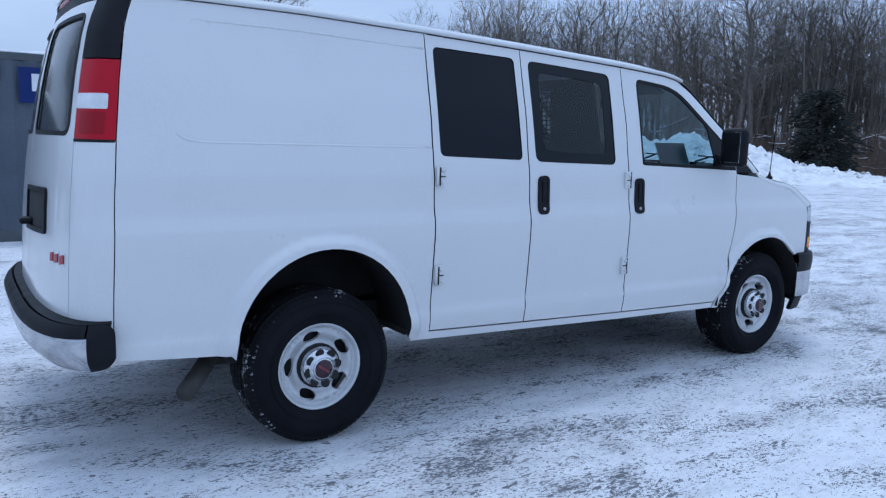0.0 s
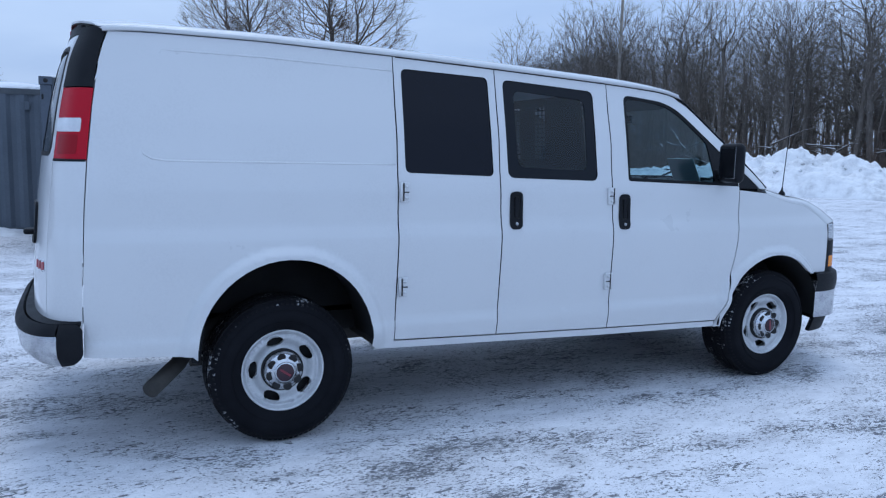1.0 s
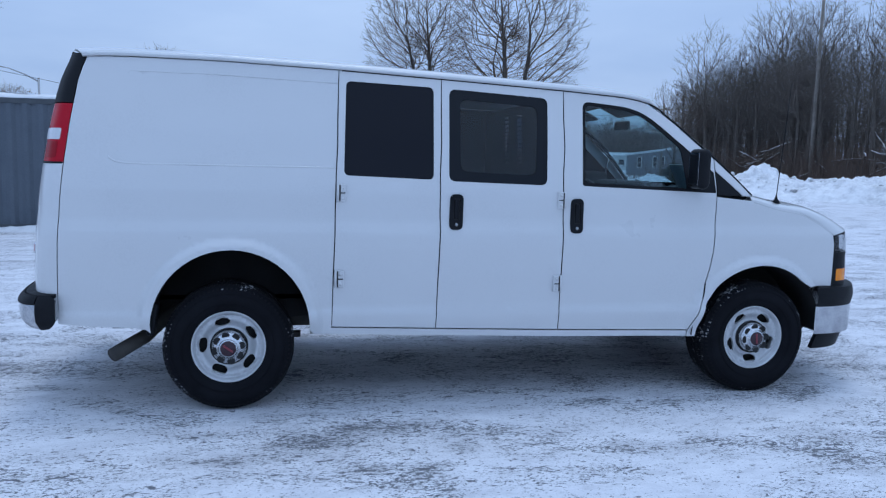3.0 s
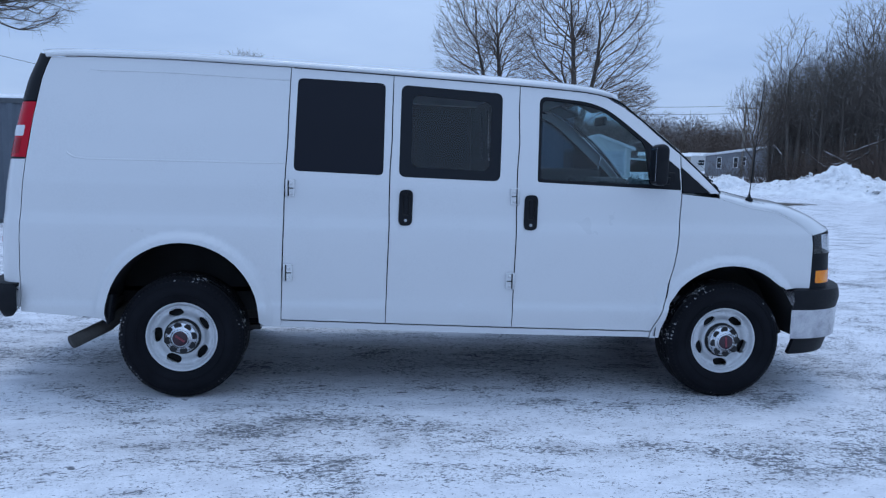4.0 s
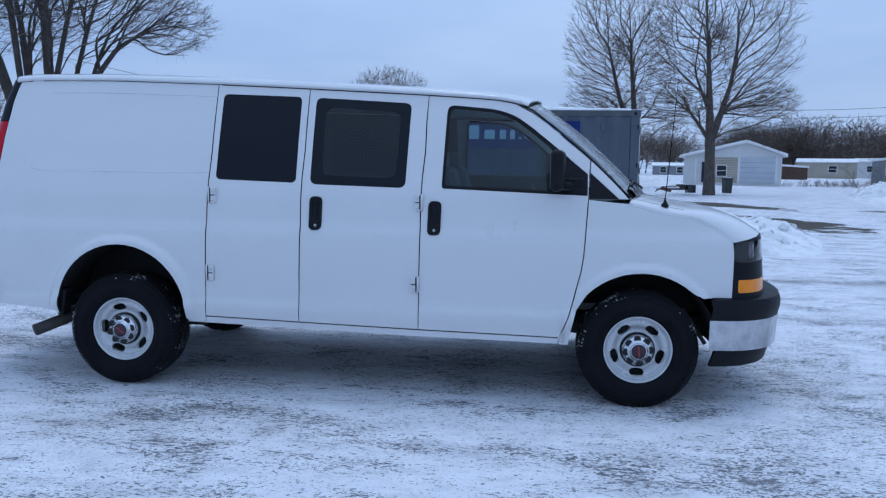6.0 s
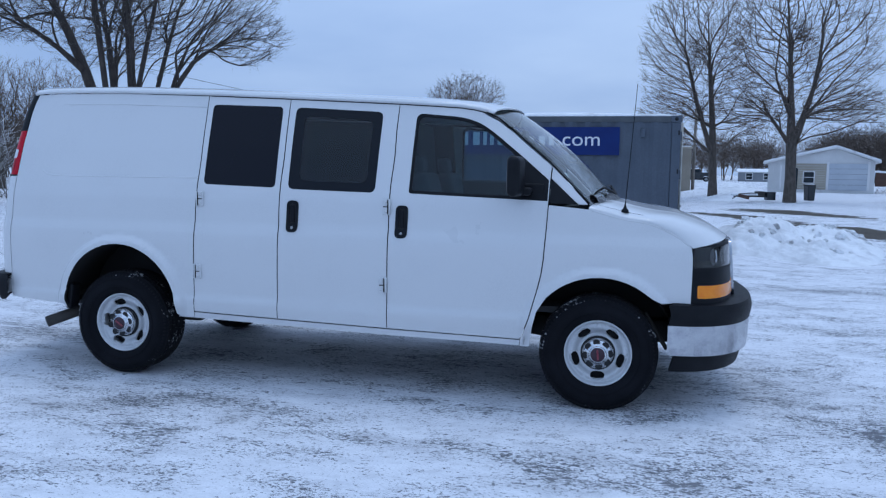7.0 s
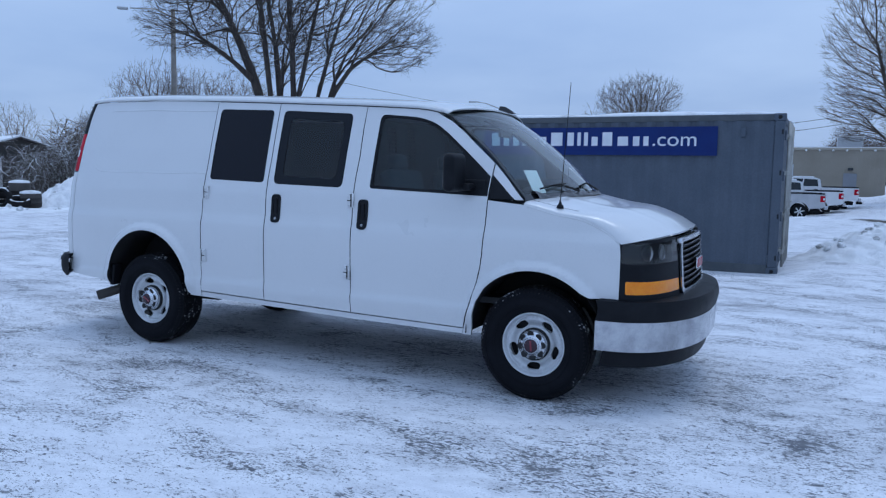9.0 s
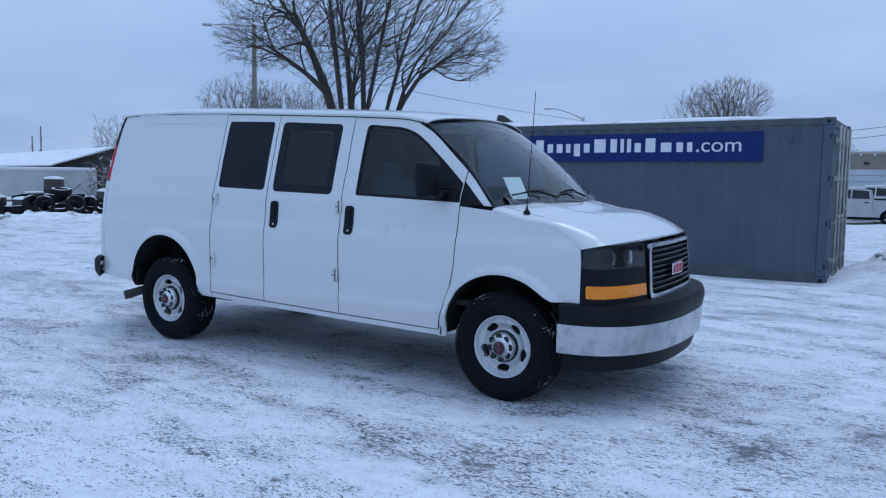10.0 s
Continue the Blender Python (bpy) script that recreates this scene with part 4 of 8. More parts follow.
    return quarter


body_side(-1)
body_side(1)


def roof_fn(u, v):
    """u along the van, v across from -1 to 1."""
    edge = roof_edge(u) + 0.013
    half = side_y(u, roof_edge(u)) + 0.004
    a = np.clip(np.abs(v), 0, 1)
    z = edge - 0.010 * smoothstep(u, 2.2, 2.62) + 0.075 * (1 - a ** 2.2) ** (1 / 2.0)
    return np.stack([u + 0.10 * (1 - a * a) * smoothstep(u, 2.2, 2.7) - 0.13 * (1 - a ** 4) * (1 - smoothstep(u, -0.80, -0.2)), v * half, z], -1)


panel("roof", [(-0.81, -1), (2.70, -1), (2.70, 1), (-0.81, 1)], roof_fn, PAINT, VAN, step=0.08, thick=0.01, label="white painted roof with a rolled gutter")
for sgn in (-1, 1):
    line = [(x, sgn * (float(side_y(x, roof_edge(x))) + 0.006), float(roof_edge(x)) + 0.009) for x in np.linspace(-0.805, 2.66, 40)]
    tube_part("roof_gutter", line, 0.0125, PAINT, VAN, 8)
    dark = [(x, sgn * (float(side_y(x, roof_edge(x))) + 0.001), float(roof_edge(x)) - 0.005) for x in np.linspace(0.66 if sgn < 0 else 2.02, 2.66, 24)]
    tube_part("door_top_gap", dark, 0.0055, SEAM, VAN, 6)
    post = [(2.66, 1.912), (2.74, 1.868), (2.85, 1.782), (3.0, 1.655), (3.12, 1.552), (3.23, 1.444), (3.345, 1.325)]
    line = [(x, sgn * (float(side_y(x, z)) - 0.006), z) for x, z in post]
    tube_part("windscreen_trim", line, 0.006, BLACK, VAN, 6)


def shield_fn(u, v):
    """The windscreen: u across from -1 to 1, v from the cowl up to the roof."""
    xe = 3.350 + (2.668 - 3.350) * v + 0.028 * np.sin(np.pi * v)
    ze = 1.318 + (1.908 - 1.318) * v + 0.028 * np.sin(np.pi * v)
    half = side_y(xe, ze) - 0.012
    bow = 1 - u * u
    return np.stack([xe + bow * (0.17 - 0.06 * v), u * half, ze + bow * (0.02 + 0.045 * v)], -1)


glass_edge = [(-0.968, 0.055), (0.968, 0.055), (0.970, 0.992), (-0.970, 0.992)]
edge_ring = [(-1, 0), (1, 0), (1, 1), (-1, 1)]
shield = panel("windscreen", inset(glass_edge, -0.01), shield_fn, SHIELD, VAN, step=0.1, thick=0.0, label="clear windscreen with black borders")
panel("windscreen_border", edge_ring, lambda u, v: shield_fn(u, v) - np.array([0.002, 0, 0.003]), GLOSS_BLACK, shield, holes=[rounded(glass_edge, 0.04)], step=0.1, thick=0.003)


def nose_x(y, centre=4.31, n=2.5, half=0.93, base=NOSE_X):
    """How far forward the nose reaches across the van."""
    return base + (centre - base) * (1 - np.clip(np.abs(y) / half, 0, 1) ** n) ** (1 / n)


def hood_fn(u, v):
    """u from cowl to nose, v across from -1 to 1."""
    xs = COWL_X + u * (NOSE_X - COWL_X)
    half = side_y(xs, shoulder(xs))
    y = v * half
    a = np.abs(np.clip(v, -1, 1))
    cowl = COWL_X + 0.16 * (1 - a * a)
    x = cowl + u * (NOSE_X + (4.262 - NOSE_X) * (1 - a ** 2.5) ** 0.4 - cowl)
    crown = (1 - a ** 2.9) ** (1 / 2.9)
    z = hood_line(u) - HOOD_DROP * (1 - crown) + 0.004 * np.exp(-((a - 0.52) / 0.06) ** 2) * (1 - 0.6 * u) - 0.02 * np.clip(u - 0.7, 0, 1) * (1 - crown)
    return np.stack([x, y, z], -1)


HOOD_CUT = 0.915
panel("hood", [(0.0, -HOOD_CUT), (1.0, -HOOD_CUT), (1.0, HOOD_CUT), (0.0, HOOD_CUT)], hood_fn, PAINT, VAN, step=0.045, thick=0.015, label="white painted hood")
for s in (-1, 1):
    a, b = s * HOOD_CUT, s * 0.9999
    panel("fender_top", [(0.0, a), (1.0, a), (1.0, b), (0.0, b)], hood_fn, PAINT, VAN, step=0.02, thick=0.01)
    tube_part("hood_gap", [tuple(hood_fn(np.array([q]), np.array([a]))[0] + np.array([0, 0, -0.0006])) for q in np.linspace(0.0, 0.42, 12)], 0.002, SEAM, VAN, 6)
# cowl tray between hood and windscreen
panel("cowl_tray", [(0, -0.97), (1, -0.97), (1, 0.97), (0, 0.97)],
      lambda u, v: np.stack([COWL_X - 0.06 + 0.16 * (1 - v * v) + u * 0.065, v * 0.88, 1.294 + 0.018 * u + 0.022 * (1 - v * v)], -1), BLACK, VAN, step=0.12, thick=0.02, label="black plastic cowl tray with snow in it")


def nose_arc():
    """The nose in plan by its length from the centreline: fractions of the half width and of the reach."""
    t = np.linspace(0, 1, 4001)
    ang = np.where(t < 0.5, (2 * t) ** 2 / 2, 1 - (2 - 2 * t) ** 2 / 2) * math.pi / 2
    s, c = np.sin(ang) ** (2 / 2.5), np.cos(ang) ** (2 / 2.5)
    run = np.concatenate([[0], np.cumsum(np.hypot(np.diff(s) * 0.93, np.diff(c) * 0.345))])
    return run, s, c


NOSE_RUN, NOSE_S, NOSE_C = nose_arc()
NOSE_END = float(NOSE_RUN[-1])


def front_fn(u, v):
    """The nose's face below the hood: u is the length round it from the centreline, v the height."""
    a = np.abs(u)
    s, c = np.interp(a, NOSE_RUN, NOSE_S), np.interp(a, NOSE_RUN, NOSE_C)
    return np.stack([3.975 + 0.345 * c - (v - 0.70) * 0.10 * c, np.sign(u) * s * (side_y(3.97, v) - 0.004), v], -1)


def face(d):
    return lambda u, v: front_fn(u, v) + np.array([d, 0, 0])


panel("nose_panel", [(-NOSE_END + 0.04, 0.68), (NOSE_END - 0.04, 0.68), (NOSE_END - 0.06, 1.065), (0.5, 1.08), (-0.5, 1.08), (-NOSE_END + 0.06, 1.065)], face(-0.05), SEAM, VAN, step=0.08, thick=0.01)
for sgn in (-1, 1):
    e = NOSE_END
    unit = [(sgn * 0.505, 0.712), (sgn * e, 0.712), (sgn * e, 0.90), (sgn * (e - 0.004), 1.086), (sgn * 0.53, 1.100), (sgn * 0.505, 0.98)]
    lampbox = rounded([(sgn * 0.525, 0.943), (sgn * (e - 0.014), 0.943), (sgn * (e - 0.018), 1.066), (sgn * 0.545, 1.078)], 0.025)
    amber = rounded([(sgn * 0.52, 0.756), (sgn * (e - 0.045), 0.752), (sgn * (e - 0.045), 0.832), (sgn * 0.52, 0.830)], 0.012)
    housing = panel("headlamp", rounded(unit, [0.012, 0.012, 0.02, 0.06, 0.03, 0.02]), face(0.0), BLACK, VAN, holes=[lampbox, amber], step=0.05, thick=0.03, label="black headlamp housing with an amber turn lamp")
    panel("lamp_bowl", inset(lampbox, -0.004), face(-0.065), BOWL, housing, step=0.08, thick=0.0)
    panel("lamp_strip", [(sgn * 0.52, 0.938), (sgn * (e - 0.006), 0.938), (sgn * (e - 0.006), 0.945), (sgn * 0.52, 0.945)], face(0.006), SEAM, housing, step=0.06, thick=0.006)
    for arc in (0.64, 0.82):
        # a dark bowl with its crescent-shaped sky reflection set in as a bright sheet
        bowl = [(sgn * (arc + 0.052 * math.cos(q)), 1.005 + 0.052 * math.sin(q)) for q in np.linspace(0, 2 * math.pi, 24, endpoint=False)]
        panel("lamp_cup", bowl, face(-0.05), GLOSS_BLACK, housing, step=0.05, thick=0.01)
        moon = [(arc + 0.050 * math.cos(q), 1.005 + 0.050 * math.sin(q)) for q in np.linspace(radians(118), radians(246), 12)]
        moon += [(arc + 0.012 + 0.040 * math.cos(q), 1.005 + 0.036 * math.sin(q)) for q in np.linspace(radians(240), radians(124), 12)]
        panel("reflection_crescent", [(sgn * (2 * arc - p if sgn > 0 else p), q) for p, q in moon], face(-0.044), BRIGHT, housing, step=0.05, thick=0.004)
    panel("lamp_lens", inset(lampbox, -0.002), face(0.004), LAMP_GLASS, housing, step=0.06, thick=0.0, label="clear lamp lens")
    panel("turn_lens", inset(amber, -0.001), face(0.003), AMBER, housing, step=0.06, thick=0.02, label="amber turn lamp lens")

# grille: chrome surround, dark field, slats and the badge
outer = rounded([(-0.50, 0.715), (0.50, 0.715), (0.475, 1.086), (-0.475, 1.086)], 0.05)
opening_g = rounded([(-0.468, 0.748), (0.468, 0.748), (0.448, 1.060), (-0.448, 1.060)], 0.045)
grille = panel("grille", outer, face(0.018), CHROME, VAN, holes=[opening_g], step=0.05, thick=0.05, label="chrome grille frame with dark slats")
panel("grille_field", inset(opening_g, -0.005), face(-0.035), SEAM, grille, step=0.12, thick=0.0)
for i in range(8):
    z = 0.770 + i * 0.0358
    slat = [(-0.455, z), (0.455, z), (0.455, z + 0.014), (-0.455, z + 0.014)]
    panel("grille_slat", slat, face(0.008), BLACK, grille, step=0.08, thick=0.035)
    panel("slat_edge", [(-0.452, z + 0.011), (0.452, z + 0.011), (0.452, z + 0.0145), (-0.452, z + 0.0145)], face(0.0105), SLAT, grille, step=0.08, thick=0.003)
for y0, w in ((-0.115, 0.07), (-0.035, 0.075), (0.05, 0.065)):
    box("badge_shape", (0.02, w, 0.065), (4.336, y0 + w / 2, 0.885), EMBLEM_RED, grille, 0.008, label="red badge block with a chrome edge")
    box("badge_edge", (0.014, w + 0.016, 0.085), (4.333, y0 + w / 2, 0.885), BRIGHT, grille, 0.006)


def bumper_fn(front, z_lean=0.0):
    """A bumper's wrap: u runs along the bar from one end (-1) round to the other (1), v is the height."""
    base, reach, half = (3.85, 0.60, 1.005) if front else (-0.925, -0.315, 1.0)
    power = 2.5 if front else 3.2

    def fn(u, v):
        ang = u * math.pi / 2
        s, c = np.sin(ang), np.cos(ang)
        y = half * np.sign(s) * np.abs(s) ** (2 / power)
        x = base + reach * np.abs(c) ** (2 / power)
        if not front:
            roll = 0.05 * np.clip(np.abs((v - 0.605) / 0.1), 0, 1.1) ** 3
            x, y = x + roll * np.abs(c) ** 0.6, y * (1 - 0.6 * roll)
        return np.stack([x + z_lean * (v - 0.5) * (1 if front else -1) * np.abs(c), y, v], -1)
    return fn


bump = panel("front_bumper", [(-1, 0.393), (1, 0.393), (1, 0.580), (-1, 0.580)], bumper_fn(True, 0.06), CHROME, VAN, step=0.03, thick=0.05, label="salt-stained chrome front bumper")
panel("bumper_pad", [(-1, 0.580), (1, 0.580), (1, 0.708), (-1, 0.708)], lambda u, v: bumper_fn(True)(u, v) + np.stack([0.016 * np.sin((v - 0.580) / 0.13 * np.pi) + 0 * u, 0 * u, 0 * u], -1), BLACK, bump, step=0.03, thick=0.06, label="black upper bumper pad")


def pad_top(u, v):
    p = bumper_fn(True)(u, np.full_like(u, 0.708))
    inner = np.stack([np.minimum(p[:, 0] - 0.02, nose_x(p[:, 1] * 0.93, 4.27, 2.5, 0.945, 3.9) - 0.03), p[:, 1] * 0.93, np.full_like(u, 0.730)], -1)
    return p * (1 - v)[:, None] + inner * v[:, None]


panel("bumper_step", [(-0.985, 0), (0.985, 0), (0.985, 1), (-0.985, 1)], pad_top, BLACK, bump, step=0.04, thick=0.01)
panel("air_dam", [(-0.95, 0.280), (0.95, 0.280), (0.95, 0.400), (-0.95, 0.400)],
      lambda u, v: (lambda p: np.stack([p[:, 0] - 0.030 - 0.03 * (0.39 - v) / 0.115, p[:, 1] * (0.975 - 0.02 * (0.39 - v) / 0.115), p[:, 2]], -1))(bumper_fn(True)(u, v)), BLACK, bump, step=0.05, thick=0.03, label="black plastic air dam")

# rear bumper: chrome bar with black ends and a black step
rbump = panel("rear_bumper", [(-0.88, 0.505), (0.88, 0.505), (0.88, 0.648), (-0.88, 0.648)], bumper_fn(False), CHROME, VAN, step=0.05, thick=0.04, label="dull chrome rear bumper bar")
for s in (-1, 1):
    cap = rounded([(s * 0.88, 0.50), (s * 1.0, 0.51), (s * 1.0, 0.70), (s * 0.88, 0.70)], [0.004, 0.05, 0.03, 0.004])
    panel("bumper_end", cap,
          lambda u, v: (lambda p: np.stack([p[:, 0] - 0.006, p[:, 1] * 1.006, p[:, 2]], -1))(bumper_fn(False)(u, v)), BLACK, rbump, step=0.05, thick=0.05, label="black bumper end cap")
panel("bumper_lip", [(-0.88, 0.648), (0.88, 0.648), (0.88, 0.70), (-0.88, 0.70)], lambda u, v: bumper_fn(False)(u, v) - np.array([0.012, 0, 0]), BLACK, rbump, step=0.05, thick=0.03)


def rstep(u, v):
    p = bumper_fn(False)(u, np.full_like(u, 0.70))
    q = np.stack([np.full_like(u, -0.88) - 0.17 * (1 - (p[:, 1]) ** 2), p[:, 1] * 0.9, np.full_like(u, 0.735)], -1)
    return p * (1 - v)[:, None] + q * v[:, None]


panel("bumper_tread", [(-0.99, 0), (0.99, 0), (0.99, 1), (-0.99, 1)], rstep, BLACK, rbump, step=0.06, thick=0.02)


# ---- the van's rear ----
rear_seam = smooth_table([(z, x) for x, z in SEAM_REAR], 0.03)
rear_reach = smooth_table([(0.50, 0.235), (0.75, 0.235), (1.0, 0.232), (1.45, 0.215), (1.77, 0.198), (1.92, 0.185), (2.05, 0.168), (2.1, 0.155)], 0.04)


def rear_arc():
    """The rounded corner in plan, by its length: fractions of the half width and of the reach."""
    n, t = 2.6, np.linspace(0, 1, 4001)
    ang = np.where(t < 0.5, (2 * t) ** 3 / 2, 1 - (2 - 2 * t) ** 3 / 2) * math.pi / 2
    c, s = np.cos(ang) ** (2 / n), np.sin(ang) ** (2 / n)
    run = np.concatenate([[0], np.cumsum(np.hypot(np.diff(c) * 0.95, np.diff(s) * 0.23))])
    return run / run[-1], c, s


ARC, ARC_C, ARC_S = rear_arc()


def rear_fn(u, v):
    """The rounded back: u runs from 0 at the right seam over 1 in the middle to 2 at the left seam."""
    u, v = np.asarray(u, float), np.asarray(v, float)
    w = np.where(u > 1, 2 - u, u)
    y = -side_y(rear_seam(v), v) * np.interp(w, ARC, ARC_C) * np.where(u > 1, -1, 1)
    x = rear_seam(v) - rear_reach(v) * np.interp(w, ARC, ARC_S)
    return np.stack([x - 0.003, y, v], -1)


def rear(d):
    return lambda u, v: rear_fn(u, v) + np.array([d, 0, 0])


U0, U1 = 0.001, 0.205
for m in (0, 1):
    f = (lambda u: u) if m == 0 else (lambda u: 2 - u)
    rect = lambda a, b, z0, z1: [(f(a), z0), (f(b), z0), (f(b), z1), (f(a), z1)]
    low = panel("rear_corner", rect(U0, U1, 0.56, 1.440), rear_fn, PAINT, VAN, step=0.03, thick=0.02, label="white rear corner panel")
    lamp = panel("tail_lamp", rect(U0, U1, 1.446, 1.775), rear_fn, RED_LENS, VAN, step=0.03, thick=0.03, label="red tail lamp with a clear reversing lens")
    panel("reversing_lens", rounded(rect(0.035, 0.20, 1.572, 1.635), 0.01), rear(-0.004), CLEAR_LENS, lamp, step=0.03, thick=0.01)
    panel("stop_lens", rounded(rect(0.045, 0.17, 1.47, 1.56), 0.012), rear(-0.003), RED_DARK, lamp, step=0.03, thick=0.01)
    panel("lamp_border", rect(U0, U1, 1.436, 1.448), rear(-0.003), BLACK, lamp, step=0.03, thick=0.02)
    panel("pillar_cap", rect(U0, U1, 1.781, 2.066), rear(-0.002), BLACK, VAN, step=0.03, thick=0.03, label="black plastic pillar cap")
    outline = rect(U1 + 0.004, 0.997, 0.60, 2.03)
    panel("rear_header", rect(U1 + 0.002, 0.999, 2.034, 2.082), rear(-0.001), BLACK, VAN, step=0.05, thick=0.02, label="black trim above the rear doors")
    pane = rounded(rect(0.262, 0.93, 1.47, 1.97), 0.05)
    door = panel("rear_door", outline, rear_fn, PAINT, VAN, holes=[pane], step=0.04, thick=0.02, label="white rear cargo door")
    panel("rear_window", inset(pane, -0.002), rear(0.008), REAR_GLASS, door, step=0.08, thick=0.0, label="dark tinted rear window")
    panel("window_seal", inset(pane, -0.012), rear(-0.002), BLACK, door, holes=[inset(pane, 0.008)], step=0.08, thick=0.008)
    if m == 0:
        plate = rounded([(0.46, 1.03), (0.93, 1.01), (0.97, 1.215), (0.47, 1.232)], 0.03)
        panel("door_handle", plate, rear(-0.012), BLACK, door, holes=[inset(plate, 0.022)], step=0.05, thick=0.016, label="black recessed handle")
        panel("handle_recess", inset(plate, 0.02), rear(-0.002), SEAM, door, step=0.05, thick=0.0)
        spot = rear_fn(np.array([0.82]), np.array([1.05]))[0]
        box("latch_lever", (0.06, 0.10, 0.03), (spot[0] - 0.025, spot[1], 1.055), BLACK, door, 0.012)
        for u0, u1 in ((0.232, 0.278), (0.288, 0.330), (0.340, 0.385)):
            panel("badge_edge", rounded([(u0, 0.922), (u1, 0.915), (u1, 0.970), (u0, 0.977)], 0.008), rear(-0.004), BRIGHT, door, step=0.05, thick=0.006)
            panel("badge_shape", rounded([(u0 + 0.006, 0.930), (u1 - 0.006, 0.924), (u1 - 0.006, 0.962), (u0 + 0.006, 0.968)], 0.006), rear(-0.007), EMBLEM_RED, door, step=0.05, thick=0.004)
box("high_brake_lamp", (0.06, 0.36, 0.045), (-0.915, 0, 2.092), RED_DARK, VAN, 0.015, label="dark red brake lamp at the roof edge")
panel("rear_backing", [(0.05, 0.58), (1.95, 0.58), (1.95, 1.40), (0.05, 1.40)], rear(0.03), SEAM, VAN, step=0.08, thick=0.0)


# ---- door furniture ----
def side_spot(x, z, out=0.0):
    return Vector((x, -float(side_y(x, z)) - out, z))


# pressed beads of the rear quarter
host = bpy.data.objects["rear_quarter_panel"]
for line in ([(-0.66, 1.505), (-0.645, 1.475), (-0.61, 1.455), (-0.55, 1.447)] + [(x, 1.445) for x in np.linspace(-0.45, 0.615, 12)], [(x, float(roof_edge(x)) - 0.085) for x in np.linspace(-0.60, 0.63, 12)]):
    tube_part("pressed_bead", [side_spot(x, z, -0.0035) for x, z in line], [0.002] + [0.0065] * (len(line) - 1), PAINT, host, 8)


for owner, x, z in (("side_door.001", 1.347, 1.195), ("front_door", 2.122, 1.178)):
    host = bpy.data.objects[owner]
    ring = rounded([(x - 0.043, z - 0.108), (x + 0.041, z - 0.108), (x + 0.047, z + 0.108), (x - 0.037, z + 0.108)], 0.035)
    cup = rounded([(x - 0.020, z - 0.05), (x + 0.024, z - 0.05), (x + 0.028, z + 0.085), (x - 0.016, z + 0.085)], 0.015)
    bezel = lambda u, v: np.stack([u, -(side_y(u, v) + 0.007), v], -1)
    h = panel("door_handle", ring, bezel, BLACK, host, holes=[cup], step=0.06, thick=0.012, label="black plastic door handle")
    # third-level pieces stay within the handle's own mesh level
    panel("handle_cup", inset(cup, -0.002), lambda u, v: np.stack([u, -(side_y(u, v) + 0.002), v], -1), SEAM, host, step=0.06, thick=0.0)
    p = side_spot(x + 0.002, z - 0.078, 0.008)
    v, f = lathe([(0.0, -0.003), (0.009, -0.003), (0.010, 0.002)], 14, "y", p)
    mesh_part("key_lock", v, f, GALV, host)
    box("handle_paddle", (0.030, 0.012, 0.12), side_spot(x + 0.004, z + 0.018, 0.006), BLACK, host, 0.006)

for owner, x, z in (("side_door", 0.660, 1.300), ("side_door", 0.648, 0.790), ("side_door.001", 2.015, 1.275), ("side_door.001", 1.998, 0.752)):
    host = bpy.data.objects[owner]
    tall = 0.105
    p = side_spot(x, z, 0.008)
    hinge = box("hinge", (0.042, 0.022, tall), p, PAINT, host, 0.006, label="white painted steel hinge")
    for dz in (-0.03, 0.03):
        v, f = lathe([(0.0, -0.008), (0.009, -0.007), (0.010, 0.0)], 10, "y", (p.x, p.y - 0.012, p.z + dz))
        mesh_part("hinge_bolt", v, f, PAINT, host)
    sgn_x = -1 if x < 1 else 1
    box("hinge_slot", (0.007, 0.003, tall * 0.9), (p.x + sgn_x * 0.0165, p.y - 0.0125, p.z), SEAM, host)
    box("hinge_slot", (0.030, 0.003, 0.006), (p.x, p.y - 0.0125, p.z), SEAM, host)
    tube_part("hinge_pin", [(p.x + sgn_x * 0.026, p.y - 0.004, p.z - tall * 0.5), (p.x + sgn_x * 0.026, p.y - 0.004, p.z + tall * 0.5)], 0.009, PAINT, host, 8)

for s in (-1, 1):
    y = s * 1.075
    shell = box_bm((0.082, 0.205, 0.252), (0, 0, 0), 0.035, 4)
    for q in shell.verts:
        # the shell narrows towards the front and is shorter at its inner side
        if q.co.x > 0:
            q.co.y *= 1 - 2.4 * q.co.x
            q.co.z *= 1 - 0.9 * q.co.x
    bmesh.ops.transform(shell, matrix=pose(2.892, y, 1.490, 0, 0, s * 8), verts=shell.verts)
    m = part("wing_mirror", shell, BLACK, VAN, "black plastic wing mirror", True)
    box("mirror_glass", (0.006, 0.160, 0.200), (2.8545, y - s * 0.005, 1.492), MIRROR, m, 0.002, Matrix.Rotation(radians(s * 8), 4, "Z"))
    box("mirror_arm", (0.085, 0.12, 0.05), (2.945, s * 0.985, 1.395), BLACK, m, 0.02)
    box("mirror_foot", (0.17, 0.03, 0.10), (2.975, s * 0.925, 1.395), BLACK, m, 0.012)


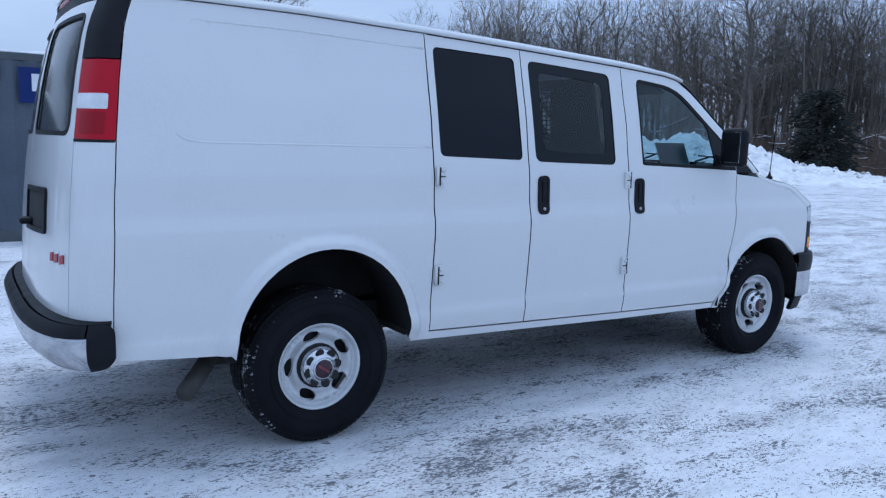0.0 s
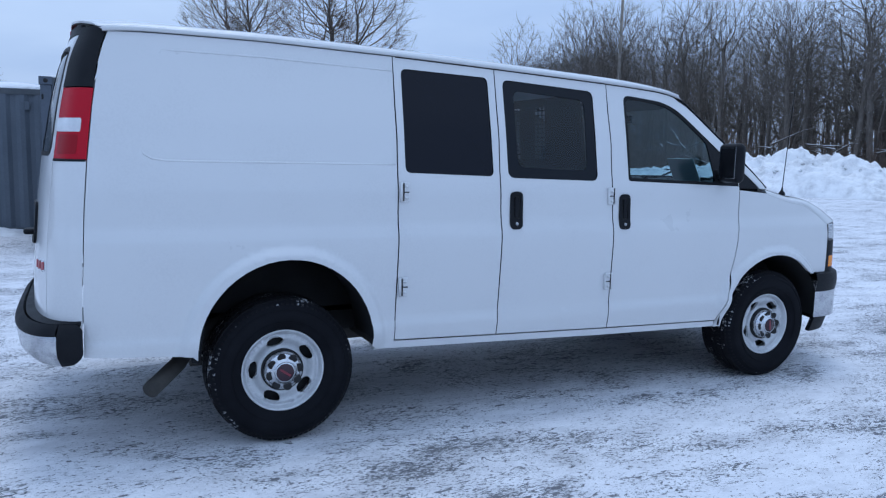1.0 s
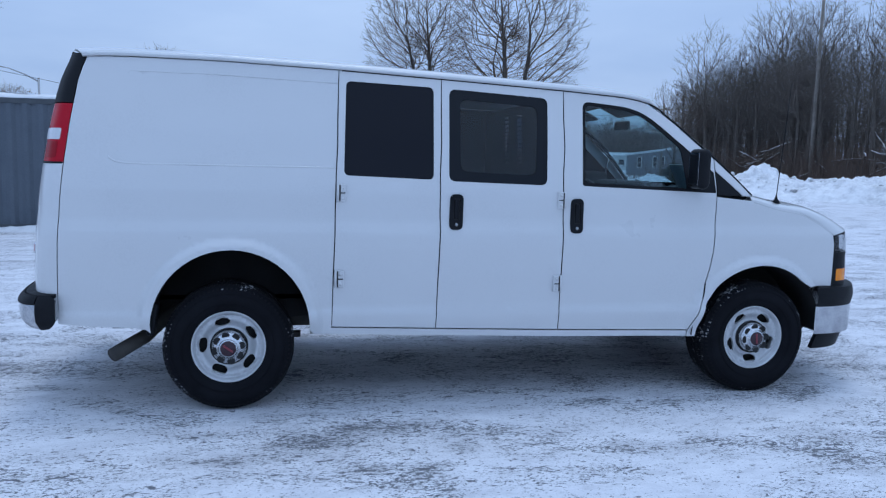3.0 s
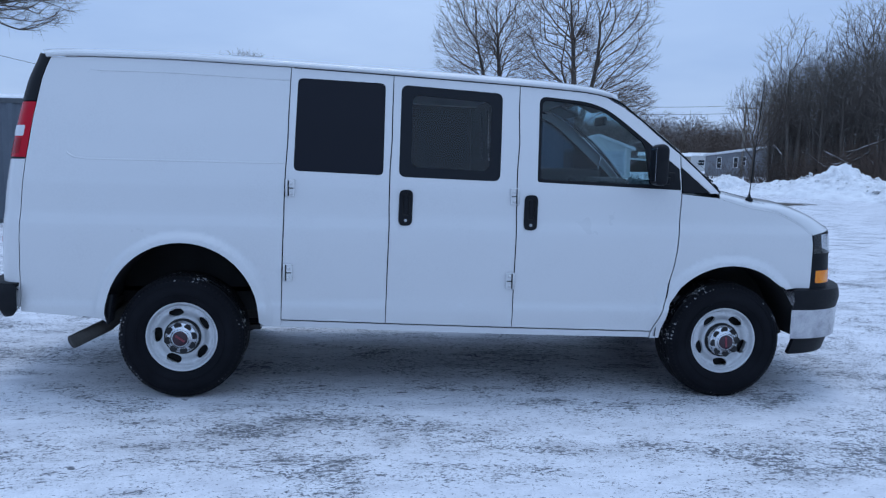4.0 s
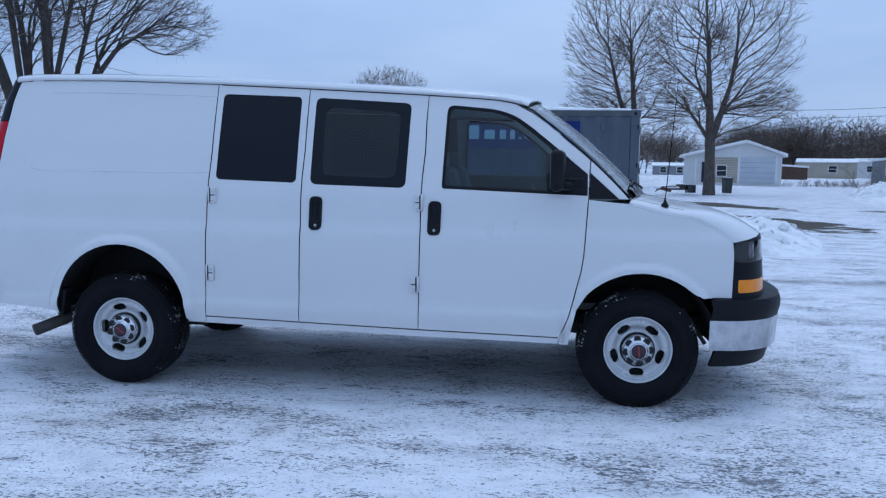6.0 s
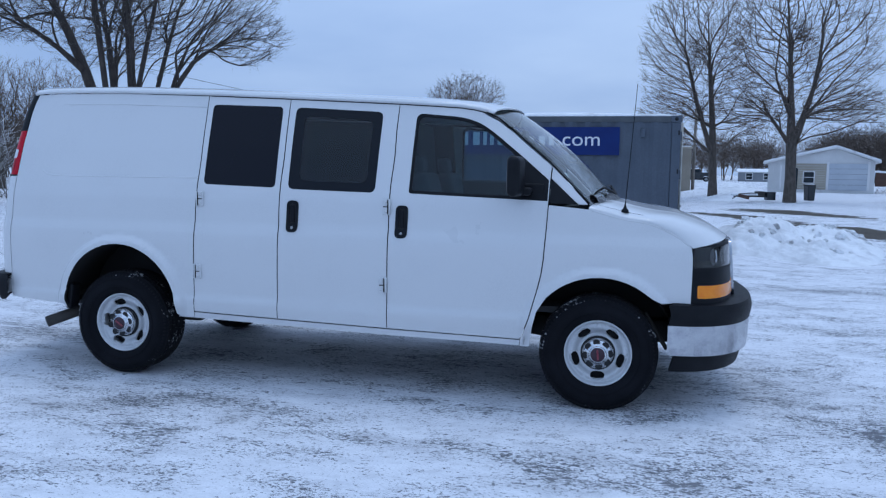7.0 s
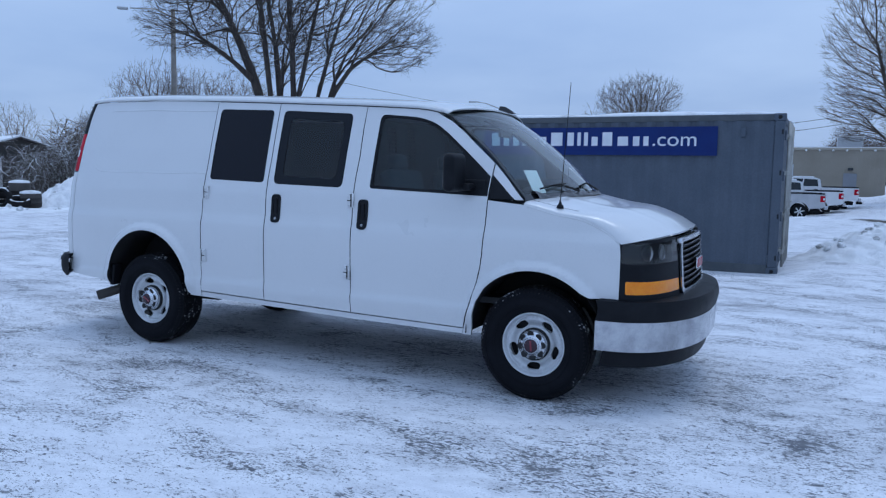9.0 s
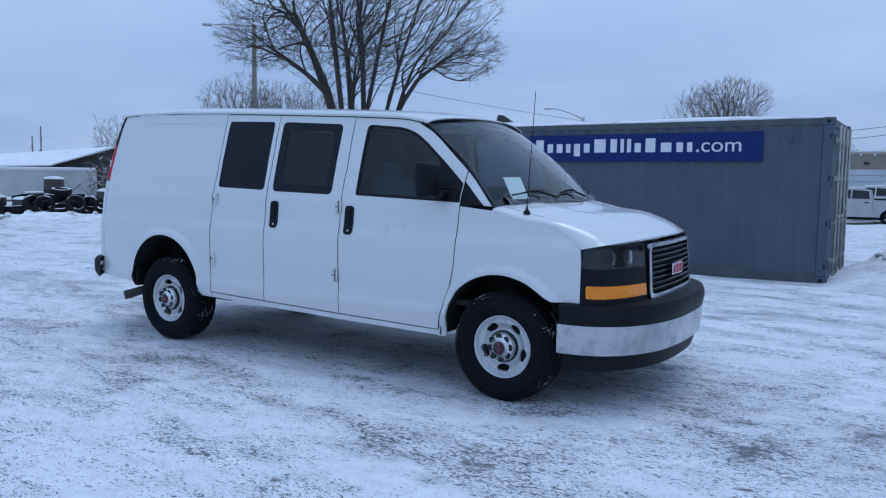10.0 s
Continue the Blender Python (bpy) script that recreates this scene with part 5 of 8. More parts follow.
# ---- wheels ----
def wheel(x, y, sgn, master=None):
    """A steel wheel with five slots, a chrome cap and a blocky winter tyre; sgn tells which way its face looks."""
    place = pose(x, y, HUB_Z, 0, 0, 0 if sgn < 0 else 180)
    if master:
        w = copy_thing(master, place)
        w.parent = VAN
        return w
    dish = smooth_table([(0.0, 0.004), (0.09, 0.004), (0.104, 0.020), (0.116, 0.038), (0.135, 0.034), (0.16, 0.014), (0.176, 0.010), (0.188, 0.026), (0.205, 0.0), (0.22, -0.004)], 0.004)

    def disc(u, v):
        return np.stack([u, 0.0 + dish(np.hypot(u, v)), v], -1)
    ring = [(0.196 * math.cos(a), 0.196 * math.sin(a)) for a in np.linspace(0, 2 * math.pi, 56, endpoint=False)]
    slots = []
    for k in range(5):
        a = math.pi / 2 + k * 2 * math.pi / 5 + 0.25
        slot = []
        for t in np.linspace(0, 2 * math.pi, 18, endpoint=False):
            du, dv = 0.046 * math.cos(t), 0.029 * math.sin(t)
            du *= 1 - 0.22 * math.sin(t)
            r = 0.154 + dv
            slot.append((r * math.cos(a + du / 0.152), r * math.sin(a + du / 0.152)))
        slots.append(slot)
    w = panel("wheel", ring, disc, STEEL, VAN, holes=slots, step=0.02, thick=0.014, label="silver steel wheel with five slots", centre=(0, 0.6, 0))
    w.matrix_world = place
    v, f = lathe([(0.190, 0.022), (0.198, 0.012), (0.205, -0.006), (0.214, -0.010), (0.216, -0.004), (0.211, 0.010), (0.196, 0.03), (0.190, 0.10), (0.188, 0.21)], 56)
    mesh_part("rim_flange", v, f, STEEL, w)
    v, f = lathe([(0.0, 0.062), (0.13, 0.062), (0.15, 0.08), (0.186, 0.085)], 40)
    mesh_part("brake_drum", v, f, LINER, w)
    prof = [(0.207, 0.004), (0.222, -0.014), (0.245, -0.030), (0.275, -0.040), (0.305, -0.042), (0.330, -0.036), (0.350, -0.024), (0.363, -0.010), (0.370, 0.004), (0.371, 0.06),
            (0.371, 0.16), (0.370, 0.205), (0.360, 0.222), (0.330, 0.246), (0.28, 0.250), (0.23, 0.232), (0.207, 0.205)]
    v, f = lathe(prof, 72)
    tyre = mesh_part("tyre", v, f, RUBBER, w, label="black winter tyre with snow in its tread")
    # tread blocks and shoulder lugs
    blocks = []
    count = 84
    for k in range(count):
        for c, (y0, y1) in enumerate(((0.0, 0.040), (0.047, 0.085), (0.092, 0.122), (0.129, 0.167), (0.174, 0.213))):
            a0 = 2 * math.pi * (k + 0.5 * (c % 2)) / count
            a1 = a0 + 2 * math.pi / count * 0.82
            skew = 0.018 * (1 if c < 2 else -1)
            lo, hi = 0.366, 0.3800 if 0 < c < 4 else 0.3755
            pts = []
            for r in (lo, hi):
                for yy, aa in ((y0, a0), (y1, a0 + skew), (y1, a1 + skew), (y0, a1)):
                    pts.append((r * math.cos(aa), yy, r * math.sin(aa)))
            blocks.append((pts, [(0, 1, 2, 3), (4, 5, 6, 7), (0, 1, 5, 4), (1, 2, 6, 5), (2, 3, 7, 6), (3, 0, 4, 7)]))
        a0 = 2 * math.pi * k / count
        a1 = a0 + 2 * math.pi / count * 0.5
        pts = [(r * math.cos(aa), yy, r * math.sin(aa)) for r, yy in ((0.3735, 0.004), (0.348, -0.0275), (0.342, -0.024), (0.362, 0.006)) for aa in (a0, a1)]
        blocks.append((pts, [(0, 1, 3, 2), (2, 3, 5, 4), (0, 2, 4, 6), (1, 3, 5, 7)]))
    v, f = joined(blocks)
    mesh_part("tread", v, f, TREAD, w, False, "tread blocks packed with snow")
    for r in (0.262, 0.325):
        v, f = lathe([(r - 0.003, -0.0385), (r, -0.0425), (r + 0.003, -0.0385)], 72)
        mesh_part("sidewall_ring", v, f, RUBBER, w)
    # centre cap with eight recesses and a round badge
    cap = [(0.0, -0.050), (0.050, -0.050), (0.053, -0.046), (0.055, -0.041), (0.074, -0.034), (0.092, -0.022), (0.100, -0.004), (0.102, 0.022)]
    v, f = lathe(cap, 40)
    mesh_part("hub_cap", v, f, CAP, w, label="chrome hub cap with lug recesses")
    v, f = lathe([(0.1025, 0.024), (0.1035, 0.002), (0.109, 0.006), (0.110, 0.026)], 40)
    mesh_part("cap_groove", v, f, SEAM, w)
    for k in range(8):
        a = 2 * math.pi * k / 8 + 0.2
        cx, cz = 0.0765 * math.cos(a), 0.0765 * math.sin(a)
        m = Matrix.Translation((cx, -0.0365, cz)) @ Matrix.Rotation(a, 4, "Y").inverted() @ Matrix.Rotation(radians(-16), 4, "Z")
        v, f = lathe([(0.0, -0.002), (0.0195, -0.0022), (0.0220, -0.0015), (0.0230, 0.003)], 12)
        mesh_part("lug_recess", [m @ Vector(p) for p in v], f, SEAM, w)
    v, f = lathe([(0.0, -0.0525), (0.044, -0.0525), (0.047, -0.049)], 28)
    mesh_part("cap_badge", v, f, BADGE_PLUM, w)
    box("badge_bar", (0.066, 0.003, 0.012), (0, -0.0535, 0), HUB_RED, w, 0.001, Matrix.Rotation(radians(35), 4, "Y"))
    return w


FACE_Y = 0.945
first = wheel(AXLE_REAR, -FACE_Y, -1)
near = wheel(AXLE_FRONT, -FACE_Y, -1, first)
near.rotation_euler[1] = radians(50)
near.location.z -= 0.012
wheel(AXLE_REAR, FACE_Y, 1, first)
wheel(AXLE_FRONT, FACE_Y, 1, first)

# wheel wells, floor and underbody
for ax, cz, r in ((0.02, 0.50, 0.475), (3.43, 0.40, 0.475)):
    for s in (-1, 1):
        verts, faces = [], []
        n = 24
        for i in range(n + 1):
            a = math.pi * (1.0 - i / n)
            for yy in (0.99, 0.62):
                verts.append((ax + r * math.cos(a), s * yy, cz + r * math.sin(a)))
        faces = [(2 * i, 2 * i + 1, 2 * i + 3, 2 * i + 2) for i in range(n)]
        k = len(verts)
        verts.append((ax, s * 0.62, cz - 0.05))
        faces += [(k, 2 * i + 1, 2 * i + 3) for i in range(n)]
        mesh_part("wheel_well", verts, faces, LINER, VAN)
for x0, x1, z in ((-0.85, -0.44, 0.56), (0.49, 2.93, 0.485)):
    box("floor_pan", (x1 - x0, 1.86, 0.03), ((x0 + x1) / 2, 0, z), UNDER, VAN)
box("floor_pan", (0.93, 1.24, 0.03), (0.025, 0, 0.62), UNDER, VAN)
box("floor_pan", (1.1, 1.24, 0.03), (3.45, 0, 0.55), UNDER, VAN)
for s in (-1, 1):
    box("frame_rail", (4.7, 0.07, 0.14), (1.6, s * 0.46, 0.47), UNDER, VAN, 0.01)
tube_part("rear_axle", [(0, -0.75, HUB_Z), (0, 0.75, HUB_Z)], 0.05, UNDER, VAN, 10)
v, f = lathe([(0.02, -0.16), (0.11, -0.12), (0.16, 0.0), (0.11, 0.12), (0.02, 0.16)], 16, "x", (0, 0.05, HUB_Z))
mesh_part("differential", v, f, UNDER, VAN)
for s in (-1, 1):
    box("leaf_spring", (0.84, 0.07, 0.035), (0.0, s * 0.55, 0.36), UNDER, VAN, 0.006)
    tube_part("rear_damper", [(0.12, s * 0.5, 0.34), (0.25, s * 0.45, 0.68)], 0.03, UNDER, VAN, 8)
    tube_part("front_arm", [(3.43, s * 0.80, 0.33), (3.40, s * 0.42, 0.36)], 0.045, UNDER, VAN, 8)
    tube_part("front_spring", [(3.43, s * 0.62, 0.33), (3.42, s * 0.60, 0.62)], 0.06, UNDER, VAN, 10)
tube_part("driveshaft", [(0.15, 0.05, 0.40), (2.4, 0.05, 0.48)], 0.04, UNDER, VAN, 8)
box("fuel_tank", (0.95, 0.40, 0.2), (1.55, 0.22, 0.42), UNDER, VAN, 0.04)
box("muffler", (0.75, 0.28, 0.14), (1.95, -0.52, 0.50), UNDER, VAN, 0.06)
tube_part("tailpipe", [(1.5, -0.52, 0.50), (0.70, -0.50, 0.50), (0.35, -0.54, 0.62), (-0.15, -0.58, 0.66), (-0.40, -0.62, 0.50), (-0.50, -0.76, 0.41), (-0.645, -0.95, 0.345)], 0.042, UNDER, VAN, 12, "dark rusty tailpipe turned out behind the wheel")
for s in (-1, 1):
    box("splash_bracket", (0.045, 0.10, 0.19), (-0.425, s * 0.93, 0.555), BLACK, VAN, 0.012, Matrix.Rotation(radians(8), 4, "Y"))
box("crossmember", (0.12, 1.0, 0.1), (3.0, 0, 0.46), UNDER, VAN, 0.02)
tube_part("bumper_bracket", [(3.72, -0.80, 0.62), (3.86, -0.86, 0.40)], 0.014, UNDER, VAN, 6)

# ---- cab interior ----
box("cab_floor", (1.5, 1.72, 0.04), (2.55, 0, 0.62), CABIN_DARK, VAN)
panel("dashboard", [(-0.86, 0.0), (0.86, 0.0), (0.86, 1.0), (-0.86, 1.0)],
      lambda u, v: np.stack([2.92 + 0.42 * np.clip(v, 0, 1) ** 1.2 + 0.10 * (1 - u * u) * v, u, 0.95 + 0.345 * np.sin(np.clip(v, 0.001, 1) * np.pi / 2) ** 0.35], -1), CABIN_DARK, VAN, step=0.1, thick=0.02, label="dark plastic dashboard")
BULKHEAD = [(-0.80, 0.55), (0.80, 0.55), (0.84, 1.2), (0.70, 1.90), (-0.70, 1.90), (-0.84, 1.2)]
VENTS = [[(y0 + c * 0.047, z), (y0 + c * 0.047 + 0.040, z), (y0 + c * 0.047 + 0.040, z + 0.023), (y0 + c * 0.047, z + 0.023)] for y0 in (0.02, -0.31) for c in range(3) for z in np.arange(1.49, 1.83, 0.030)]
bulkhead = panel("partition", BULKHEAD, lambda u, v: np.stack([np.full_like(u, 1.98) - 0.05 * (v > 1.2) * (v - 1.2), u, v], -1), CABIN_DARK, VAN, step=0.1, thick=0.001, label="dark grey steel bulkhead behind the seats", holes=VENTS)
# added near-black sheet stands in for the dimness of the cargo bay
panel("cargo_shade_sheet", BULKHEAD, lambda u, v: np.stack([np.full_like(u, 1.972) - 0.05 * (v > 1.2) * (v - 1.2), u, v], -1), SEAM, bulkhead, step=0.1, thick=0.001, holes=VENTS)
for s in (-1, 1):
    seat = box("seat", (0.50, 0.52, 0.18), (2.45, s * 0.44, 0.86), CABIN, VAN, 0.06, label="grey cloth front seat", segs=4)
    box("backrest", (0.15, 0.50, 0.66), (2.20, s * 0.44, 1.18), CABIN, seat, 0.06, Matrix.Rotation(radians(-12), 4, "Y"), segs=4)
    box("headrest", (0.09, 0.22, 0.13), (2.11, s * 0.44, 1.56), CABIN, seat, 0.04, Matrix.Rotation(radians(-8), 4, "Y"), segs=4)
box("door_card", (1.0, 0.05, 0.80), (2.60, 0.885, 1.04), CABIN_DARK, VAN, 0.02, label="dark door lining below the window")
box("instrument_hood", (0.26, 0.50, 0.13), (3.02, 0.44, 1.315), CABIN_DARK, VAN, 0.05, segs=3)
wheel_m = pose(2.83, 0.44, 1.20, 0, 62, 0)
pts = [wheel_m @ Vector((0.19 * math.cos(a), 0.19 * math.sin(a), 0)) for a in np.linspace(0, 2 * math.pi, 33)]
sw = tube_part("steering_wheel", pts, 0.016, CABIN_DARK, VAN, 8, "black steering wheel")
box("steering_hub", (0.14, 0.14, 0.05), wheel_m.translation, CABIN_DARK, sw, 0.02, wheel_m.to_3x3().to_4x4())
for a in (0.3, math.pi - 0.3, 1.5 * math.pi):
    tube_part("spoke", [wheel_m.translation, wheel_m @ Vector((0.19 * math.cos(a), 0.19 * math.sin(a), 0))], 0.014, CABIN_DARK, sw, 6)
tube_part("steering_column", [wheel_m.translation, (3.05, 0.44, 1.05)], 0.04, CABIN_DARK, sw, 8)
box("rear_view_mirror", (0.03, 0.24, 0.065), (2.83, 0.0, 1.80), CABIN_DARK, VAN, 0.012, label="black rear-view mirror")
panel("headliner", [(-0.68, 0), (0.68, 0), (0.68, 1), (-0.68, 1)], lambda u, v: np.stack([0.3 + 2.36 * v + 0 * u, u, 1.975 - 0.07 * v + 0.03 * (1 - (u / 0.7) ** 2)], -1), CABIN_PALE, VAN, step=0.3, thick=0.01)
for s in (-1, 1):
    box("sun_visor", (0.16, 0.42, 0.02), (2.64, s * 0.40, 1.885), CABIN, VAN, 0.008, Matrix.Rotation(radians(25), 4, "Y"))
box("window_sticker", (0.004, 0.28, 0.235), (3.204, -0.304, 1.41), PAPER, VAN, 0.0, Matrix.Rotation(radians(-27), 4, "Y"), "white and pale green paper standing on the dashboard")

# slush along the foot of the windscreen
verts, faces = [], []
for i in range(81):
    w = -0.93 + 1.86 * i / 80
    for j in range(6):
        q = j / 5
        high = math.sin(math.pi * q) * (0.030 + 0.030 * noise.noise((w * 4.5, q * 2, 1.5)) + 0.022 * noise.noise((w * 13, q * 5, 7.0)) + 0.03 * max(0, abs(w) - 0.7) / 0.23)
        verts.append((COWL_X - 0.055 + 0.16 * (1 - w * w) + 0.10 * q, w * 0.88, 1.300 + 0.018 * q + 0.022 * (1 - w * w) + high))
for i in range(80):
    for j in range(5):
        k = i * 6 + j
        faces.append((k, k + 1, k + 7, k + 6))
mesh_part("cowl_slush", verts, faces, SLUSH, VAN, label="grey slush in the cowl tray")

# wipers, aerials and odds and ends
for y0, y1 in ((-0.28, -0.80), (0.30, -0.16)):
    a = shield_fn(np.array([y0]), np.array([0.035]))[0] + np.array([0.03, 0, 0.012])
    mid = shield_fn(np.array([(y0 * 0.55 + y1 * 0.45)]), np.array([0.10]))[0] + np.array([0.02, 0, 0.016])
    b = shield_fn(np.array([y1]), np.array([0.075]))[0] + np.array([0.016, 0, 0.014])
    wp = tube_part("wiper", [a, mid, (mid + b) / 2 + np.array([0.004, 0, 0.004])], [0.009, 0.007, 0.006], BLACK, VAN, 6, "black windscreen wiper")
    c = shield_fn(np.array([y0 * 0.8 + y1 * 0.2]), np.array([0.11]))[0] + np.array([0.012, 0, 0.010])
    tube_part("wiper_blade", [c, (b + c) / 2 + np.array([0.003, 0, 0.004]), b], 0.006, BLACK, wp, 6)
base = Vector((3.567, -0.894, 1.283))
v, f = lathe([(0.024, -0.012), (0.022, 0.004), (0.012, 0.016), (0.007, 0.030), (0.004, 0.045)], 16, "z", base)
ant = mesh_part("aerial_base", v, f, BLACK, VAN, label="black rubber aerial foot")
tube_part("aerial_mast", [base + Vector((0, 0, 0.03)), base + Vector((0.024, -0.004, 0.40)), base + Vector((0.048, -0.008, 0.79))], [0.0032, 0.0026, 0.002], BLACK, ant, 6)
fin = bmesh.new()
prof = [(-0.085, 0), (0.075, 0), (0.04, 0.028), (-0.02, 0.062), (-0.07, 0.068)]
for s in (-1, 1):
    ring = [fin.verts.new((2.60 + px_, 0.64 + s * (0.022 if pz < 0.01 else 0.007), 2.005 + pz)) for px_, pz in prof]
    fin.faces.new(ring)
fin.verts.ensure_lookup_table()
for i in range(5):
    j = (i + 1) % 5
    fin.faces.new((fin.verts[i], fin.verts[j], fin.verts[5 + j], fin.verts[5 + i]))
part("roof_fin_aerial", fin, GLOSS_BLACK, VAN, "black shark-fin aerial on the roof")


# ---- trees ----
def branching(seed, stems, lobes, count, bend=0.45, droop=1.2, jitter=0.10, shell=0.55):
    """A bare tree grown towards points scattered through its crown: each point joins the nearest limb, with a
    preference for short ways to the root. Gives the limbs as runs of points with their radii in tips carried."""
    rng = np.random.default_rng(seed)
    pos, parent, length = [], [], []
    for chain in stems:
        last = -1
        for p in chain:
            p = np.array(p, float)
            same = [i for i, q in enumerate(pos) if np.allclose(p, q)] if last < 0 else []
            if same:
                last = same[0]
                continue
            pos.append(p)
            parent.append(last)
            length.append(0.0 if last < 0 else length[last] + float(np.linalg.norm(p - pos[last])))
            last = len(pos) - 1
    weights = np.array([l[6] for l in lobes], float)
    which = rng.choice(len(lobes), count, p=weights / weights.sum())
    way = rng.normal(size=(count, 3))
    way /= np.linalg.norm(way, axis=1)[:, None]
    reach = (shell + (1 - shell) * rng.random(count)) ** 0.8
    reach[: count // 4] *= rng.random(count // 4)
    lob = np.array([l[:6] for l in lobes], float)[which]
    targets = lob[:, :3] + way * reach[:, None] * lob[:, 3:6]
    targets = targets[targets[:, 2] > 0.4]
    root = np.array(stems[0][-1], float)
    targets = targets[np.argsort(np.linalg.norm(targets - root, axis=1))]
    cap = len(pos) + 3 * len(targets) + 5
    P, L = np.zeros((cap, 3)), np.zeros(cap)
    n = len(pos)
    P[:n], L[:n] = np.array(pos), np.array(length)
    parent = parent + [0] * (cap - n)
    for t in targets:
        gap = np.linalg.norm(P[:n] - t, axis=1)
        cost = gap + bend * L[:n] + droop * np.maximum(P[:n, 2] - t[2] + 0.15 * gap, 0)
        a = int(np.argmin(cost))
        d = float(gap[a])
        pieces = 1 if d < 0.35 else 2 if d < 1.2 else 3
        prev = a
        sag = np.array([0, 0, 0.10 * d])
        for k in range(1, pieces + 1):
            f = k / pieces
            q = P[a] * (1 - f) + t * f
            if k < pieces:
                q = q + rng.normal(size=3) * jitter * d * 0.5 - sag * math.sin(math.pi * f) * 0.6
            P[n], L[n], parent[n] = q, L[prev] + float(np.linalg.norm(q - P[prev])), prev
            prev = n
            n += 1
            if n >= cap - 3:
                break
        if n >= cap - 3:
            break
    P = P[:n]
    kids = [[] for _ in range(n)]
    tips = np.zeros(n)
    for i in range(n - 1, -1, -1):
        if not kids[i]:
            tips[i] = 1
        if parent[i] >= 0:
            kids[parent[i]].append(i)
            tips[parent[i]] += tips[i]
    # ease the kinks
    for _ in range(4):
        Q = P.copy()
        for i in range(n):
            if parent[i] >= 0 and kids[i]:
                big = max(kids[i], key=lambda c: tips[c])
                Q[i] = 0.5 * P[i] + 0.25 * P[parent[i]] + 0.25 * P[big]
        P = Q
    runs, ends = [], []
    heads = [(i, -1) for i in range(n) if parent[i] < 0]
    while heads:
        i, before = heads.pop()
        run = [] if before < 0 else [before]
        while True:
            run.append(i)
            if not kids[i]:
                ends.append((i, run[-2] if len(run) > 1 else i))
                break
            order = sorted(kids[i], key=lambda c: -tips[c])
            heads += [(c, i) for c in order[1:]]
            i = order[0]
        runs.append(run)
    return P, tips, runs, ends


def tree_meshes(seed, stems, lobes, count, tip=0.010, power=0.42, twigs=3, twig=0.5, foot=1.35, **more):
    """The trunk and crown meshes of a bare tree."""
    P, tips, runs, ends = branching(seed, stems, lobes, count, **more)
    rng = random.Random(seed)
    rad = lambda i: tip * tips[i] ** power
    trunk, crown = [], []
    for run in runs:
        radii = [rad(i) for i in run]
        if len(run) > 1:
            radii[0] = min(radii[0], radii[1] * 1.15)
        big = radii[0] > tip * 5.5
        if big and tips[run[0]] > 0.1 * count:
            radii[0] *= foot
        pts = [Vector(P[i]) for i in run]
        (trunk if big else crown).append(tube(pts, radii, 8 if big else 4 if radii[0] > tip * 2.6 else 3, False))
    for i, j in ends:
        d = Vector(P[i] - P[j])
        d = d.normalized() if d.length > 1e-6 else Vector((0, 0, 1))
        p = Vector(P[i])
        for k in range(twigs):
            w = (d + Vector((rng.gauss(0, 0.55), rng.gauss(0, 0.55), rng.gauss(0.08, 0.45)))).normalized()
            s = twig * rng.uniform(0.5, 1.3)
            start = p - d * (0.28 * twig * k * rng.random())
            crown.append(tube([start, start + w * s], [tip * 0.72, tip * 0.3], 3, False))
    made = []
    for name, (v, f) in (("trunk", joined(trunk)), ("crown", joined(crown))):
        me = bpy.data.meshes.new(name)
        me.from_pydata([tuple(q) for q in v], [], f)
        me.polygons.foreach_set("use_smooth", [True] * len(me.polygons))
        me.update()
        made.append(me)
    return made


def plant(name, meshes, mats, m, label, group="", category="bare tree"):
    t = thing(name, label, category, m, group)
    for me, mat in zip(meshes, mats):
        if not me.materials:
            me.materials.append(mat)
        ob = new(me.name.split(".")[0], me)
        ob.parent = t
    return t


